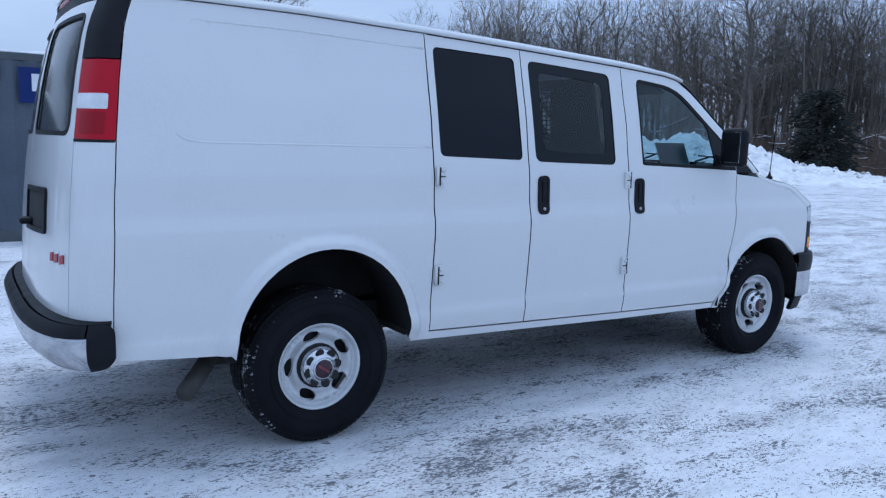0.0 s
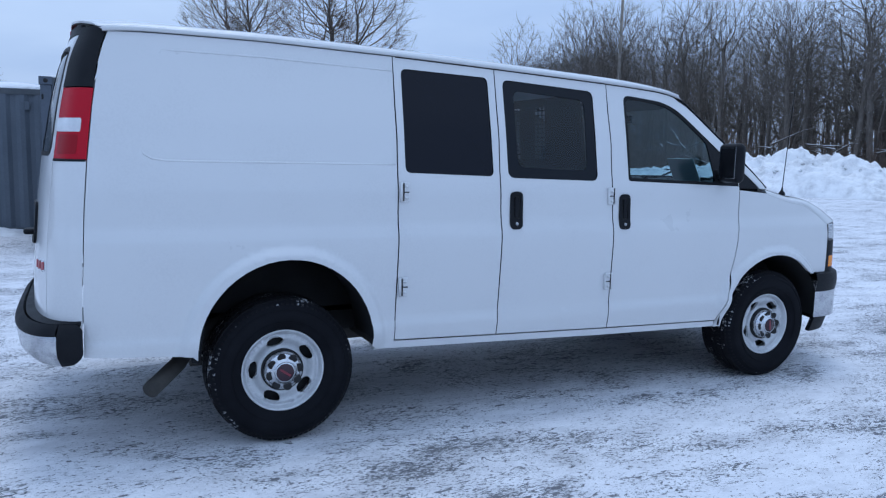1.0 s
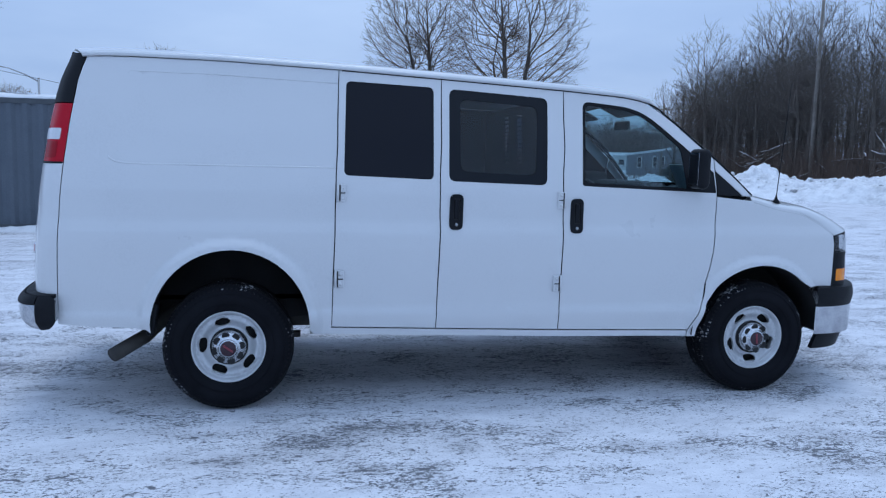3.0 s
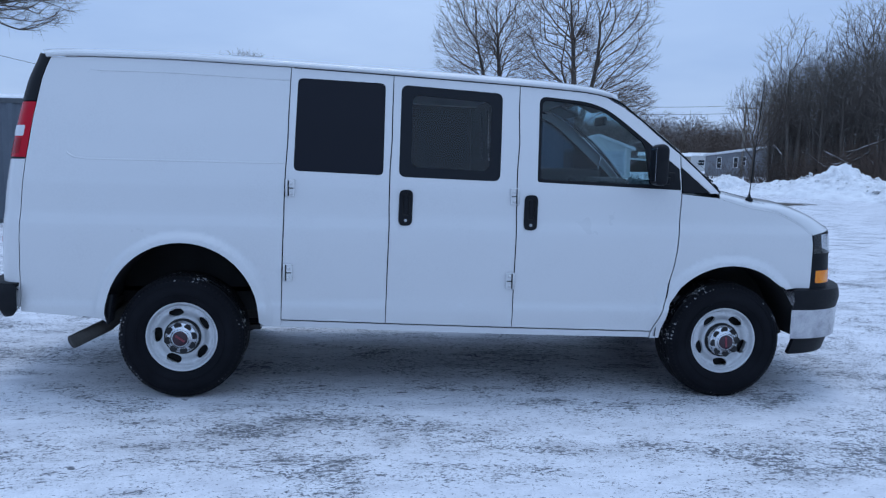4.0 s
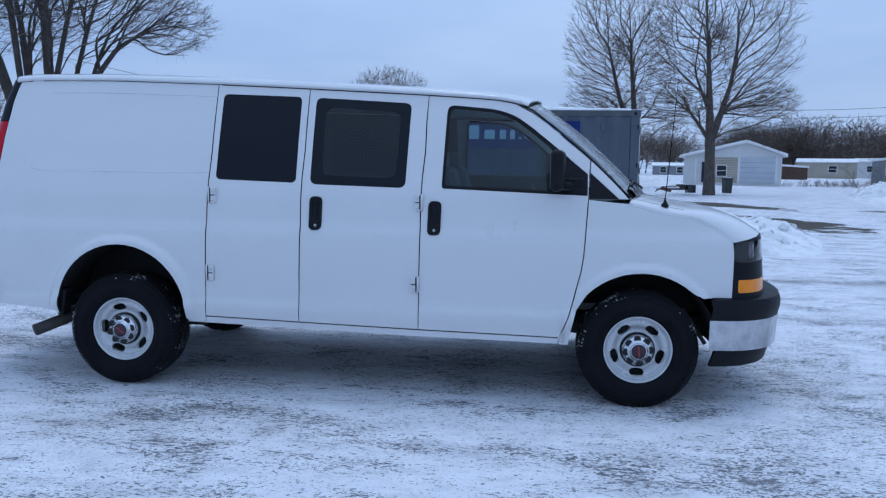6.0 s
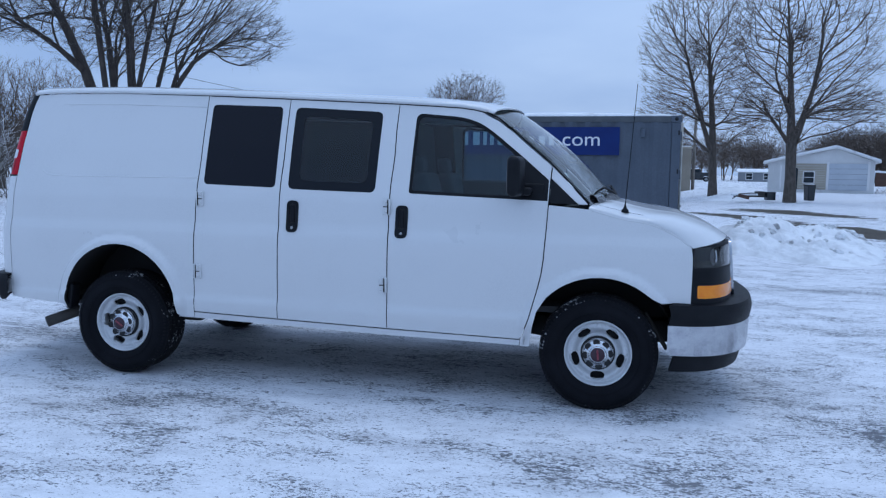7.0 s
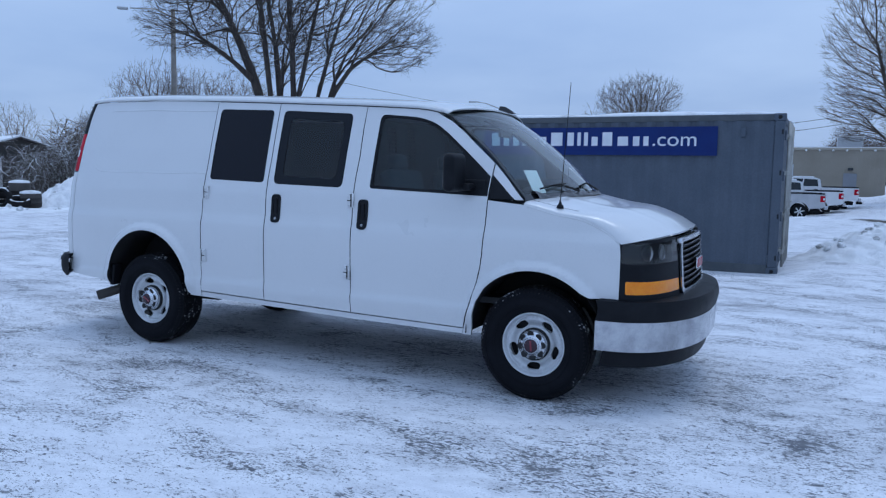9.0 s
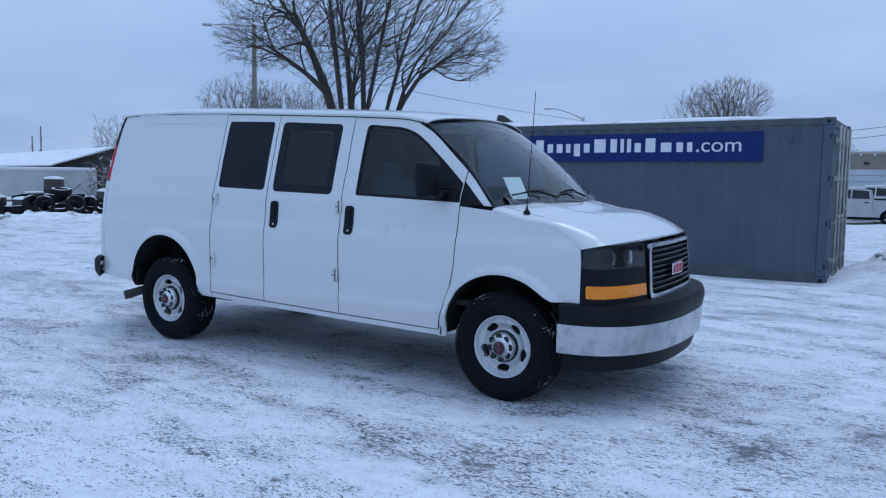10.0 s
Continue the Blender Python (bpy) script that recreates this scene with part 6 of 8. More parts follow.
def bare_trees():
    # wide many-stemmed tree behind the van: each stem as (across, away, height) points
    limbs = (((-0.35, 0.1, -0.2), (-0.5, 0.1, 1.5), (-0.95, 0.1, 3.6), (-1.35, 0.1, 5.4), (-1.95, 0.3, 6.8), (-2.9, 0.4, 8.4), (-4.1, 0.5, 9.8)),
             ((-1.35, 0.1, 5.4), (-2.5, -0.4, 6.2), (-3.6, -0.6, 6.55), (-5.0, -0.8, 6.95)),
             ((-0.25, -0.3, -0.2), (-0.5, -0.4, 1.5), (-0.95, -0.9, 4.0), (-1.15, -1.5, 6.5), (-1.2, -2.2, 9.0), (-1.5, -2.8, 11.2)),
             ((-0.15, 0.3, -0.2), (-0.3, 0.4, 1.5), (-0.52, 0.8, 4.7), (-0.5, 1.3, 7.2), (-0.75, 1.9, 9.6), (-1.3, 2.6, 11.6)),
             ((0.0, 0.0, -0.2), (0.05, 0.0, 1.5), (0.2, 0.0, 4.7), (0.1, -0.1, 7.2), (0.0, -0.2, 9.6), (0.1, -0.2, 12.0)),
             ((0.15, -0.3, -0.2), (0.2, -0.4, 1.5), (0.4, -0.9, 4.7), (0.7, -1.5, 6.9), (1.2, -2.2, 9.4), (1.7, -3.0, 11.2)),
             ((0.25, 0.3, -0.2), (0.35, 0.45, 1.5), (0.85, 1.0, 4.7), (1.6, 1.7, 6.9), (2.8, 2.5, 9.4), (3.5, 3.0, 10.8)),
             ((0.4, 0.0, -0.2), (0.55, 0.0, 1.5), (1.2, 0.1, 4.6), (2.3, 0.1, 6.3), (3.5, 0.0, 7.9), (4.85, -0.1, 9.2)),
             ((1.2, 0.1, 4.6), (1.75, -0.3, 5.3), (2.8, -0.6, 6.25), (4.0, -0.8, 6.85), (5.2, -0.9, 6.8)),
             ((-0.52, 0.8, 4.7), (-0.1, 2.2, 6.2), (0.2, 3.6, 7.4), (0.1, 4.8, 8.2)), ((0.4, -0.9, 4.7), (0.0, -2.2, 6.2), (-0.2, -3.6, 7.4), (0.0, -4.8, 8.2)))
    right, back = Vector((0.788, 0.615, 0)), Vector((-0.615, 0.788, 0))
    stems = [[tuple(right * a + back * b + Vector((0, 0, c))) for a, b, c in limb] for limb in limbs]
    lobe = lambda a, b, c, rx, rz, w: (*(right * a + back * b).xy, c, rx, rx, rz, w)
    lobes = [lobe(0, 0, 9.7, 6.3, 4.5, 1.0), lobe(4.3, -0.5, 6.9, 1.9, 1.25, 0.12), lobe(-4.2, -0.5, 7.2, 2.0, 1.3, 0.12), lobe(0, 3.5, 7.6, 2.2, 1.5, 0.08), lobe(0, -3.5, 7.4, 2.2, 1.5, 0.08)]
    me = tree_meshes(5, stems, lobes, 10500, 0.0056, 0.50, 6, 0.36, bend=0.20, droop=0.9, jitter=0.09)
    plant("bare_tree", me, (BARK_DARK, BARK_DARK), pose(-15.1, 21.25, 0), "wide bare many-stemmed tree with fine dark twigs")
    # the pair by the far yard
    stems = [[(0.9, 0, -0.3), (0.9, 0, 1.2), (0.8, 0, 2.6), (0.75, 0.05, 4.5), (0.6, 0.1, 7.0), (0.3, 0.1, 9.5), (0.1, 0, 11.5)], [(0.8, 0, 2.6), (0.1, 0.1, 4.5), (-0.7, 0.1, 6.8), (-1.1, 0, 9.0)], [(0.75, 0.05, 4.5), (-0.3, 0.0, 5.2), (-1.6, 0.2, 5.9), (-3.0, 0.2, 6.5)],
             [(0.8, 0, 2.6), (-0.1, 0.1, 3.9), (-1.4, 0.3, 4.6), (-2.4, 0.3, 4.4)], [(0.75, 0.05, 4.5), (1.7, -0.1, 5.1), (2.8, -0.3, 5.1), (3.5, -0.3, 4.8)]]
    me = tree_meshes(21, stems, [(-0.5, 0, 10.0, 4.0, 4.0, 5.6, 1.0), (-2.6, 0.2, 6.1, 1.9, 1.9, 1.2, 0.09), (-2.2, 0.3, 4.5, 1.2, 1.2, 0.7, 0.04), (2.8, -0.3, 5.0, 1.5, 1.5, 0.9, 0.06)], 3300, 0.0085, 0.47, 5, 0.55, bend=0.45, droop=2.2, jitter=0.05)
    plant("bare_tree", me, (BARK, TWIG), pose(9.7, 50.7, 0), "tall bare tree with upswept grey limbs", "trees by the yard")
    stems = [[(0, 0, -0.3), (0, 0, 1.2), (0.05, 0, 3.2), (-0.15, 0.1, 5.0), (-0.3, 0.2, 7.5), (-0.6, 0.2, 10.5)], [(0.05, 0, 3.2), (0.6, 0, 5.0), (1.2, 0, 7.2), (1.5, -0.1, 9.5)], [(0.05, 0, 3.2), (-0.7, 0.1, 4.5), (-1.6, 0.2, 5.2), (-3.0, 0.2, 6.2)], [(-0.15, 0.1, 5.0), (-1.4, -0.2, 6.9), (-3.2, -0.3, 7.8)],
             [(0.6, 0, 5.0), (1.6, -0.3, 5.9), (2.8, -0.4, 6.2), (3.8, -0.4, 5.6)], [(0.05, 0, 3.2), (-0.6, -0.8, 3.6), (-1.6, -1.2, 3.4)]]
    me = tree_meshes(34, stems, [(0.2, 0, 9.6, 4.8, 4.8, 6.2, 1.0), (3.0, 0, 5.7, 2.0, 2.0, 1.2, 0.08), (-2.6, 0.3, 5.6, 1.8, 1.8, 1.0, 0.08), (3.4, -0.4, 5.4, 1.6, 1.6, 1.2, 0.07)], 4000, 0.0085, 0.48, 5, 0.55, bend=0.34, jitter=0.05)
    plant("bare_tree", me, (BARK, TWIG), pose(14.0, 43.0, 0), "tall spreading bare tree with a thick grey trunk", "trees by the yard")
    # smaller single trees
    me = tree_meshes(8, [[(0, 0, -0.3), (0, 0, 1.0), (0.05, 0, 2.0)]], [(0, 0, 5.4, 3.0, 3.0, 3.3, 1.0)], 700, 0.0085, 0.50, 4, 0.55, bend=0.55)
    spots = ((35.3, 61.3, 0.35, 0, 1.05), (-8.5, 54.5, 0.0, 80, 1.0), (-58, 58, 0.2, 30, 1.25), (-50, 66, 0.2, 200, 1.1), (-68.8, 46.9, 0.2, 300, 0.88), (-41, 36, 0, 120, 0.75),
             (-38.5, 31.5, 0, 20, 0.62), (-44.5, 37, 0, 250, 0.7))
    for x, y, z, turn, s in spots:
        t = plant("bare_tree", me, (BARK, TWIG), pose(x, y, z, 0, 0, turn), "slender bare tree with brown twigs", "single bare trees")
        t.scale = (s, s, s)
    me = tree_meshes(19, [[(0, 0, -0.3), (0.1, 0, 1.2), (0.2, 0, 2.2)], [(0.1, 0, 1.2), (-0.5, 0.2, 2.4)]], [(0, 0, 5.4, 3.3, 3.3, 3.3, 1.0)], 1500, 0.0078, 0.48, 5, 0.5, bend=0.5, jitter=0.08)
    for x, y, turn, s in ((-38.6, 36.3, 0, 1.06), (-35.2, 36.8, 110, 0.98), (-32.4, 38.0, 220, 0.96)):
        t = plant("bare_tree", me, (BARK, TWIG), pose(x, y, 0, 0, 0, turn), "low dense bare tree with a rounded twiggy crown", "twiggy trees behind the pole")
        t.scale = (s, s, s)
    me = tree_meshes(77, [[(0, 0, -0.3), (0, 0, 3.0), (0, 0, 6.5)]], [(0, 0, 12.6, 6.2, 6.2, 3.6, 1.0), (0, 0, 10.4, 4.8, 4.8, 2.2, 0.3)], 1700, 0.016, 0.48, 4, 0.9, bend=0.45, foot=1.0)
    plant("bare_tree", me, (BARK, TWIG), pose(-18.5, 112, 0.3), "far round-crowned bare tree")
    t = plant("bare_tree", me, (BARK, TWIG), pose(-52, 150, 0.3, 0, 0, 90), "far round-crowned bare tree")
    t.scale = (0.9, 0.9, 0.82)


bare_trees()


def woodland():
    """The stand of bare trees past the snow heaps: single trees in front, a joined mass behind."""
    rng = random.Random(3)
    kinds = []
    for k in range(5):
        h = (13.0, 11.8, 14.2, 11.2, 13.6)[k]
        lean = rng.uniform(-0.06, 0.06)
        stems = [[(0, 0, -0.2)] + [(lean * z + 0.12 * math.sin(z * 0.9 + k), 0.10 * math.cos(z * 0.7 + k), z) for z in np.arange(1.5, h * 0.72, 1.6)]]
        if k % 2:
            stems += [[(0.3, 0.2, -0.2)] + [(0.3 + 0.16 * z, 0.2 + 0.1 * z, z) for z in np.arange(1.5, h * 0.55, 1.6)]]
        lobes = [(0, 0, h * 0.66, 2.9, 2.9, h * 0.34, 1.0), (0.3, 0.2, h * 0.30, 2.0, 2.0, 2.0, 0.10)]
        kinds.append(tree_meshes(100 + k, stems, lobes, 690, 0.0085, 0.505, 4, 0.62, bend=0.45, droop=1.8, jitter=0.08))
    front = [(39.8, 61.0), (42.5, 50.0), (46.0, 34.0), (49.5, 20.0), (55.0, 4.0)]
    count = 0
    for i in range(66):
        t = (i * 0.61803) % 1.0 * (len(front) - 1)
        j = min(int(t), len(front) - 2)
        f = t - j
        x, y = (front[j][0] * (1 - f) + front[j + 1][0] * f, front[j][1] * (1 - f) + front[j + 1][1] * f)
        back = 14 * rng.random() ** 1.3
        x, y = x + back * 0.9 + rng.uniform(-1, 1), y + back * 0.45 + rng.uniform(-1.5, 1.5)
        t = plant("woodland_tree", kinds[i % 5], (WOOD_BARK, WOOD_BARK), pose(x, y, float(hills(x, y)) - 0.1, rng.uniform(-3, 3), rng.uniform(-3, 3), rng.uniform(0, 360)), "bare woodland tree among brown undergrowth", "woodland trees")
        s = rng.uniform(0.98, 1.28)
        t.scale = (s, s, s * rng.uniform(0.9, 1.08))
    # the wood's near corner, a dense stand of lower trees
    for i in range(32):
        f = ((i * 0.618) % 1.0) ** 1.5
        back = 13 * rng.random()
        x, y = 38.6 + 4.4 * f + 0.53 * back + rng.uniform(-0.6, 0.6), 64.5 - 15.0 * f + 0.85 * back
        t = plant("woodland_tree", kinds[i % 5], (WOOD_BARK, WOOD_BARK), pose(x, y, float(hills(x, y)) - 0.1, rng.uniform(-4, 4), rng.uniform(-4, 4), rng.uniform(0, 360)), "bare woodland tree among brown undergrowth", "woodland trees")
        s = rng.uniform(0.78, 0.92) + 0.14 * f
        t.scale = (s * 1.1, s * 1.1, s)
    # undergrowth, fallen boughs and the deeper wood
    sticks = []
    for i in range(14000):
        t = (rng.random() if i < 11000 else rng.random() * 0.3) * (len(front) - 1)
        j = min(int(t), len(front) - 2)
        f = t - j
        x, y = (front[j][0] * (1 - f) + front[j + 1][0] * f, front[j][1] * (1 - f) + front[j + 1][1] * f)
        back = -1.0 + 12 * rng.random() ** 1.4
        x, y = x + back * 0.9 + rng.uniform(-1, 1), y + back * 0.45 + rng.uniform(-1, 1)
        h = rng.uniform(0.8, 5.5) * rng.uniform(0.6, 1.0)
        p = Vector((x, y, float(hills(x, y)) - 0.05))
        lean = Vector((rng.gauss(0, 0.35), rng.gauss(0, 0.35), 1)).normalized()
        q = p + lean * h * 0.6
        e = q + (lean + Vector((rng.gauss(0, 0.4), rng.gauss(0, 0.4), 0))).normalized() * h * 0.4
        sticks.append(tube([p, q, e], [0.018, 0.012, 0.005], 3, False))
    v, f = joined(sticks)
    tagged(mesh_part("undergrowth", v, f, BRUSH), "tangled brown leafless undergrowth at the wood's edge", "undergrowth", kind="stuff")
    # slim straight stems that fill the wood between the large trees
    sticks = []
    for i in range(520):
        t = rng.random() * (len(front) - 1)
        j = min(int(t), len(front) - 2)
        f = t - j
        x, y = (front[j][0] * (1 - f) + front[j + 1][0] * f, front[j][1] * (1 - f) + front[j + 1][1] * f)
        back = 22 * rng.random()
        x, y = x + back * 0.9 + rng.uniform(-1, 1), y + back * 0.45 + rng.uniform(-1.5, 1.5)
        h, r = rng.uniform(6.5, 14.0), rng.uniform(0.035, 0.10)
        d = Vector((rng.gauss(0, 0.07), rng.gauss(0, 0.07), 1)).normalized()
        p = Vector((x, y, float(hills(x, y)) - 0.1))
        pts = [p, p + d * h * 0.35 + Vector((rng.gauss(0, 0.12), rng.gauss(0, 0.12), 0)), p + d * h * 0.7 + Vector((rng.gauss(0, 0.25), rng.gauss(0, 0.25), 0)), p + d * h]
        sticks.append(tube(pts, [r, r * 0.85, r * 0.5, 0.008], 5, False))
        for _ in range(9):
            u = rng.uniform(0.35, 0.95)
            q = p + d * h * u
            w = Vector((rng.gauss(0, 1), rng.gauss(0, 1), rng.uniform(0.5, 1.6))).normalized() * h * (1.08 - u) * rng.uniform(0.25, 0.5)
            sticks.append(tube([q, q + w * 0.5 + Vector((0, 0, -0.03 * h)), q + w], [r * 0.3, r * 0.2, 0.005], 3, False))
    v, f = joined(sticks)
    tagged(mesh_part("sapling_stand", v, f, WOOD_BARK), "slim straight bare saplings between the woodland trees", "saplings", kind="stuff")
    sticks = []
    for i in range(90):
        t = rng.random() * (len(front) - 1.2)
        j = min(int(t), len(front) - 2)
        f = t - j
        x, y = (front[j][0] * (1 - f) + front[j + 1][0] * f - 0.8, front[j][1] * (1 - f) + front[j + 1][1] * f)
        p = Vector((x + rng.uniform(-1, 2), y + rng.uniform(-1, 1), rng.uniform(0.3, 3.0)))
        d = Vector((rng.uniform(-0.4, 0.4), rng.choice((-1, 1)), rng.uniform(-0.35, 0.45))).normalized()
        L = rng.uniform(1.5, 4.5)
        pts = [p]
        for k in range(4):
            d = (d + Vector((rng.gauss(0, 0.15), rng.gauss(0, 0.15), rng.gauss(0, 0.15)))).normalized()
            pts.append(pts[-1] + d * L / 4)
        sticks.append(tube(pts, [0.07, 0.06, 0.045, 0.03, 0.012], 6, False))
    v, f = joined(sticks)
    tagged(mesh_part("fallen_boughs", v, f, SNOWY_BARK), "snow-covered fallen boughs in the undergrowth", "fallen boughs", kind="stuff")

    def far_mass(label, spots, height, seed, haze=330, twig=0.0042, mat=None):
        """A joined mass of bare trees far off, each a turned and scaled copy of one of four small forms."""
        rr = random.Random(seed)
        forms = []
        for k in range(4):
            P, tips, runs, ends = branching(500 + k, [[(0, 0, -0.02), (0, 0, 0.12), (0.01, 0, 0.26)]], [(0, 0, 0.62, 0.28, 0.28, 0.35, 1.0)], 34, bend=0.6)
            v, f = joined([tube([Vector(P[i]) for i in run], [0.0030 * tips[i] ** 0.45 for i in run], 3, False) for run in runs])
            v, f = [tuple(q) for q in v], list(f)
            # a haze of fine twigs through the crown
            for _ in range(haze):
                w = Vector((rr.gauss(0, 1), rr.gauss(0, 1), rr.gauss(0, 1))).normalized() * rr.random() ** 0.4
                p = Vector((w.x * 0.31, w.y * 0.31, 0.61 + w.z * 0.37))
                d = (Vector((w.x, w.y, 0.5)) + Vector((rr.gauss(0, 0.5), rr.gauss(0, 0.5), rr.gauss(0, 0.4)))).normalized()
                e = d.cross(Vector((rr.gauss(0, 1), rr.gauss(0, 1), rr.gauss(0, 1)))).normalized() * twig
                q = p + d * rr.uniform(0.05, 0.13)
                m = len(v)
                v += [tuple(p - e), tuple(p + e), tuple(q + e * 0.4), tuple(q - e * 0.4)]
                f.append((m, m + 1, m + 2, m + 3))
            forms.append((np.array(v), np.array(f)))
        vs, fs, n = [], [], 0
        for x, y in spots:
            h = height * rr.uniform(0.7, 1.15)
            v, f = forms[rr.randrange(4)]
            a, wide = rr.uniform(0, 6.283), rr.uniform(0.85, 1.25)
            c, s_ = math.cos(a) * wide, math.sin(a) * wide
            q = np.stack([v[:, 0] * c - v[:, 1] * s_, v[:, 0] * s_ + v[:, 1] * c, v[:, 2]], -1) * h + np.array([x, y, float(hills(x, y)) - 0.2])
            vs.append(q)
            fs.append(f + n)
            n += len(q)
        v, f = np.concatenate(vs), np.concatenate(fs)
        tagged(mesh_part("far_woods", v, f, mat or TWIG), label, "woods", kind="stuff")

    deep = [(rng.uniform(48, 90), rng.uniform(-10, 78)) for _ in range(105)]
    far_mass("deeper part of the bare winter wood", [(x, y) for x, y in deep if x - 48 > (y - 50) * 0.12 and x * 0.9 > 42 + (66 - y) * 0.05], 13.5, 5, 90, 0.0011, WOOD_BARK)
    spots = []
    for i in range(640):
        a = radians(rng.uniform(57, 97) if i < 460 else rng.uniform(97, 139))
        d = rng.uniform(132, 175) if i < 460 else rng.uniform(150, 215)
        d *= 1.35 if 86 < math.degrees(a) < 112 else 1.0
        if rng.random() < 0.62 + 0.38 * math.sin(math.degrees(a) * 0.9):
            spots.append((d * math.cos(a), d * math.sin(a)))
    for i in range(46):
        f = rng.random()
        spots.append((31 + 20 * f + rng.uniform(-2, 2) + 4, 122 - 6 * f + rng.uniform(-4, 10)))
    far_mass("distant dark line of bare trees on the horizon", spots, 8.6, 6, 420, 0.0030)
    spots = [(rng.uniform(-75, -44), rng.uniform(20, 78)) for _ in range(110)]
    spots = [(x, y) for x, y in spots if -0.914 * (y + 5.5) - 0.604 * (x - 5.8) < -3 and -0.833 * (y + 5.5) - 0.553 * (x - 5.77) < -5]
    far_mass("bare trees behind the low sheds", spots, 6.5, 8)


WOOD_BARK = make_bark("grey_woodland_bark", (0.11, 0.093, 0.082), (0.205, 0.178, 0.156), 0.45)
BRUSH = make_bark("brown_undergrowth_stems", (0.15, 0.106, 0.086), (0.25, 0.185, 0.15), 0.40)
SNOWY_BARK = make_bark("snow_laden_bark", (0.07, 0.055, 0.045), (0.12, 0.10, 0.085), 0.95, (0.35, 0.65))
woodland()


def conifer():
    """A dark evergreen at the wood's edge, hung with drooping sprays."""
    rng = random.Random(9)
    t = thing("conifer", "dark green conifer with snow on its lower sprays", "conifer", pose(43.0, 22.2, 0.1))
    tube_part("trunk", [(0, 0, 0), (0, 0, 3), (0.05, 0, 5.8)], [0.16, 0.1, 0.02], BARK_DARK, t)
    verts, faces = [], []
    for i in range(4200):
        h = 0.2 + 4.9 * rng.random() ** 1.35
        a = rng.uniform(0, 6.283)
        lump = 0.80 + 0.42 * math.sin(3 * a + 1.7 * h) + 0.34 * math.sin(5 * a - 2.9 * h)
        reach = (2.3 * (1 - h / 6.2) ** 0.8 + 0.15) * lump * rng.uniform(0.2, 1.0) ** 0.5
        c = Vector((math.cos(a) * reach, math.sin(a) * reach, h - reach * 0.25))
        out = Vector((math.cos(a), math.sin(a), rng.uniform(-0.6, 0.1))).normalized()
        acr = out.cross(Vector((0, 0, 1))).normalized()
        L, w = rng.uniform(0.22, 0.45), rng.uniform(0.05, 0.12)
        n = len(verts)
        verts += [c - acr * w, c + out * L * 0.5 + Vector((0, 0, 0.05)), c + acr * w, c + out * L, c + out * L * 0.4 - Vector((0, 0, 0.06))]
        faces += [(n, n + 1, n + 3), (n + 1, n + 2, n + 3), (n, n + 4, n + 3), (n + 4, n + 2, n + 3)]
    mesh_part("crown", verts, faces, NEEDLES, t, False)


conifer()


def thicket(label, centre, size, height, count, seed, mat, boughs=0):
    rng = random.Random(seed)
    sticks = []
    for i in range(count):
        p = Vector((centre[0] + rng.gauss(0, size[0]), centre[1] + rng.gauss(0, size[1]), -0.05))
        d = Vector((rng.gauss(0, 0.45), rng.gauss(0, 0.45), 1)).normalized()
        h = height * rng.uniform(0.35, 1.0)
        q = p + d * h * 0.55
        e = q + (d + Vector((rng.gauss(0, 0.5), rng.gauss(0, 0.5), -0.1))).normalized() * h * 0.45
        sticks.append(tube([p, q, e], [0.02, 0.014, 0.006], 3, False))
        for _ in range(3):
            g = q.lerp(e, rng.random())
            sticks.append(tube([g, g + Vector((rng.gauss(0, 0.4), rng.gauss(0, 0.4), rng.uniform(-0.1, 0.5))) * h * 0.35], [0.014, 0.005], 3, False))
    for i in range(boughs):
        p = Vector((centre[0] + rng.gauss(0, size[0]), centre[1] + rng.gauss(0, size[1]), height * rng.uniform(0.15, 0.75)))
        d = Vector((rng.gauss(0, 1), rng.gauss(0, 1), rng.uniform(-0.5, 0.6))).normalized()
        pts = [p]
        for _ in range(5):
            d = (d + Vector((rng.gauss(0, 0.25), rng.gauss(0, 0.25), rng.gauss(0, 0.2)))).normalized()
            pts.append(pts[-1] + d * rng.uniform(0.15, 0.34))
        sticks.append(tube(pts, [0.032, 0.03, 0.026, 0.02, 0.014, 0.007], 6, False))
    v, f = joined(sticks)
    return tagged(mesh_part("thicket", v, f, mat), label, "thicket", kind="stuff")


thicket("tangled thicket dusted with snow beside the sheds", (-29.3, 20.6), (0.75, 1.1), 2.9, 380, 2, SNOWY_BARK, 110)
thicket("tall dark thicket laden with snow behind the snow mound", (-27.0, 23.4), (1.25, 1.25), 4.9, 760, 12, SNOWY_BARK, 160)
thicket("brown brush at the foot of the far trailer home", (39.5, 62.5), (3.2, 3.0), 3.0, 620, 4, TWIG)
thicket("brown roadside weeds before the trailer homes", (33.0, 71.0), (3.0, 1.0), 0.9, 240, 7, TWIG)


# ---- poles and wires ----
def utility_pole(x, y, height, label, arm=True, thick=1.0):
    p = thing("utility_pole", label, "utility pole", pose(x, y, float(hills(x, y)) - 0.1))
    tube_part("pole", [(0, 0, 0), (0.02, 0, height * 0.5), (0.05, 0, height)], [0.17 * thick, 0.15 * thick, 0.12 * thick], POLE_WOOD, p, 10)
    if arm:
        box("cross_arm", (2.4, 0.1, 0.12), (0.05, -0.14, height - 0.7), POLE_WOOD, p, 0.01)
        for s in (-1.0, -0.4, 0.4, 1.0):
            v, f = lathe([(0.03, 0), (0.05, 0.05), (0.03, 0.1), (0.045, 0.13), (0.0, 0.16)], 8, "z", (0.05 + s, -0.14, height - 0.64))
            mesh_part("insulator", v, f, GALV, p)
    return p


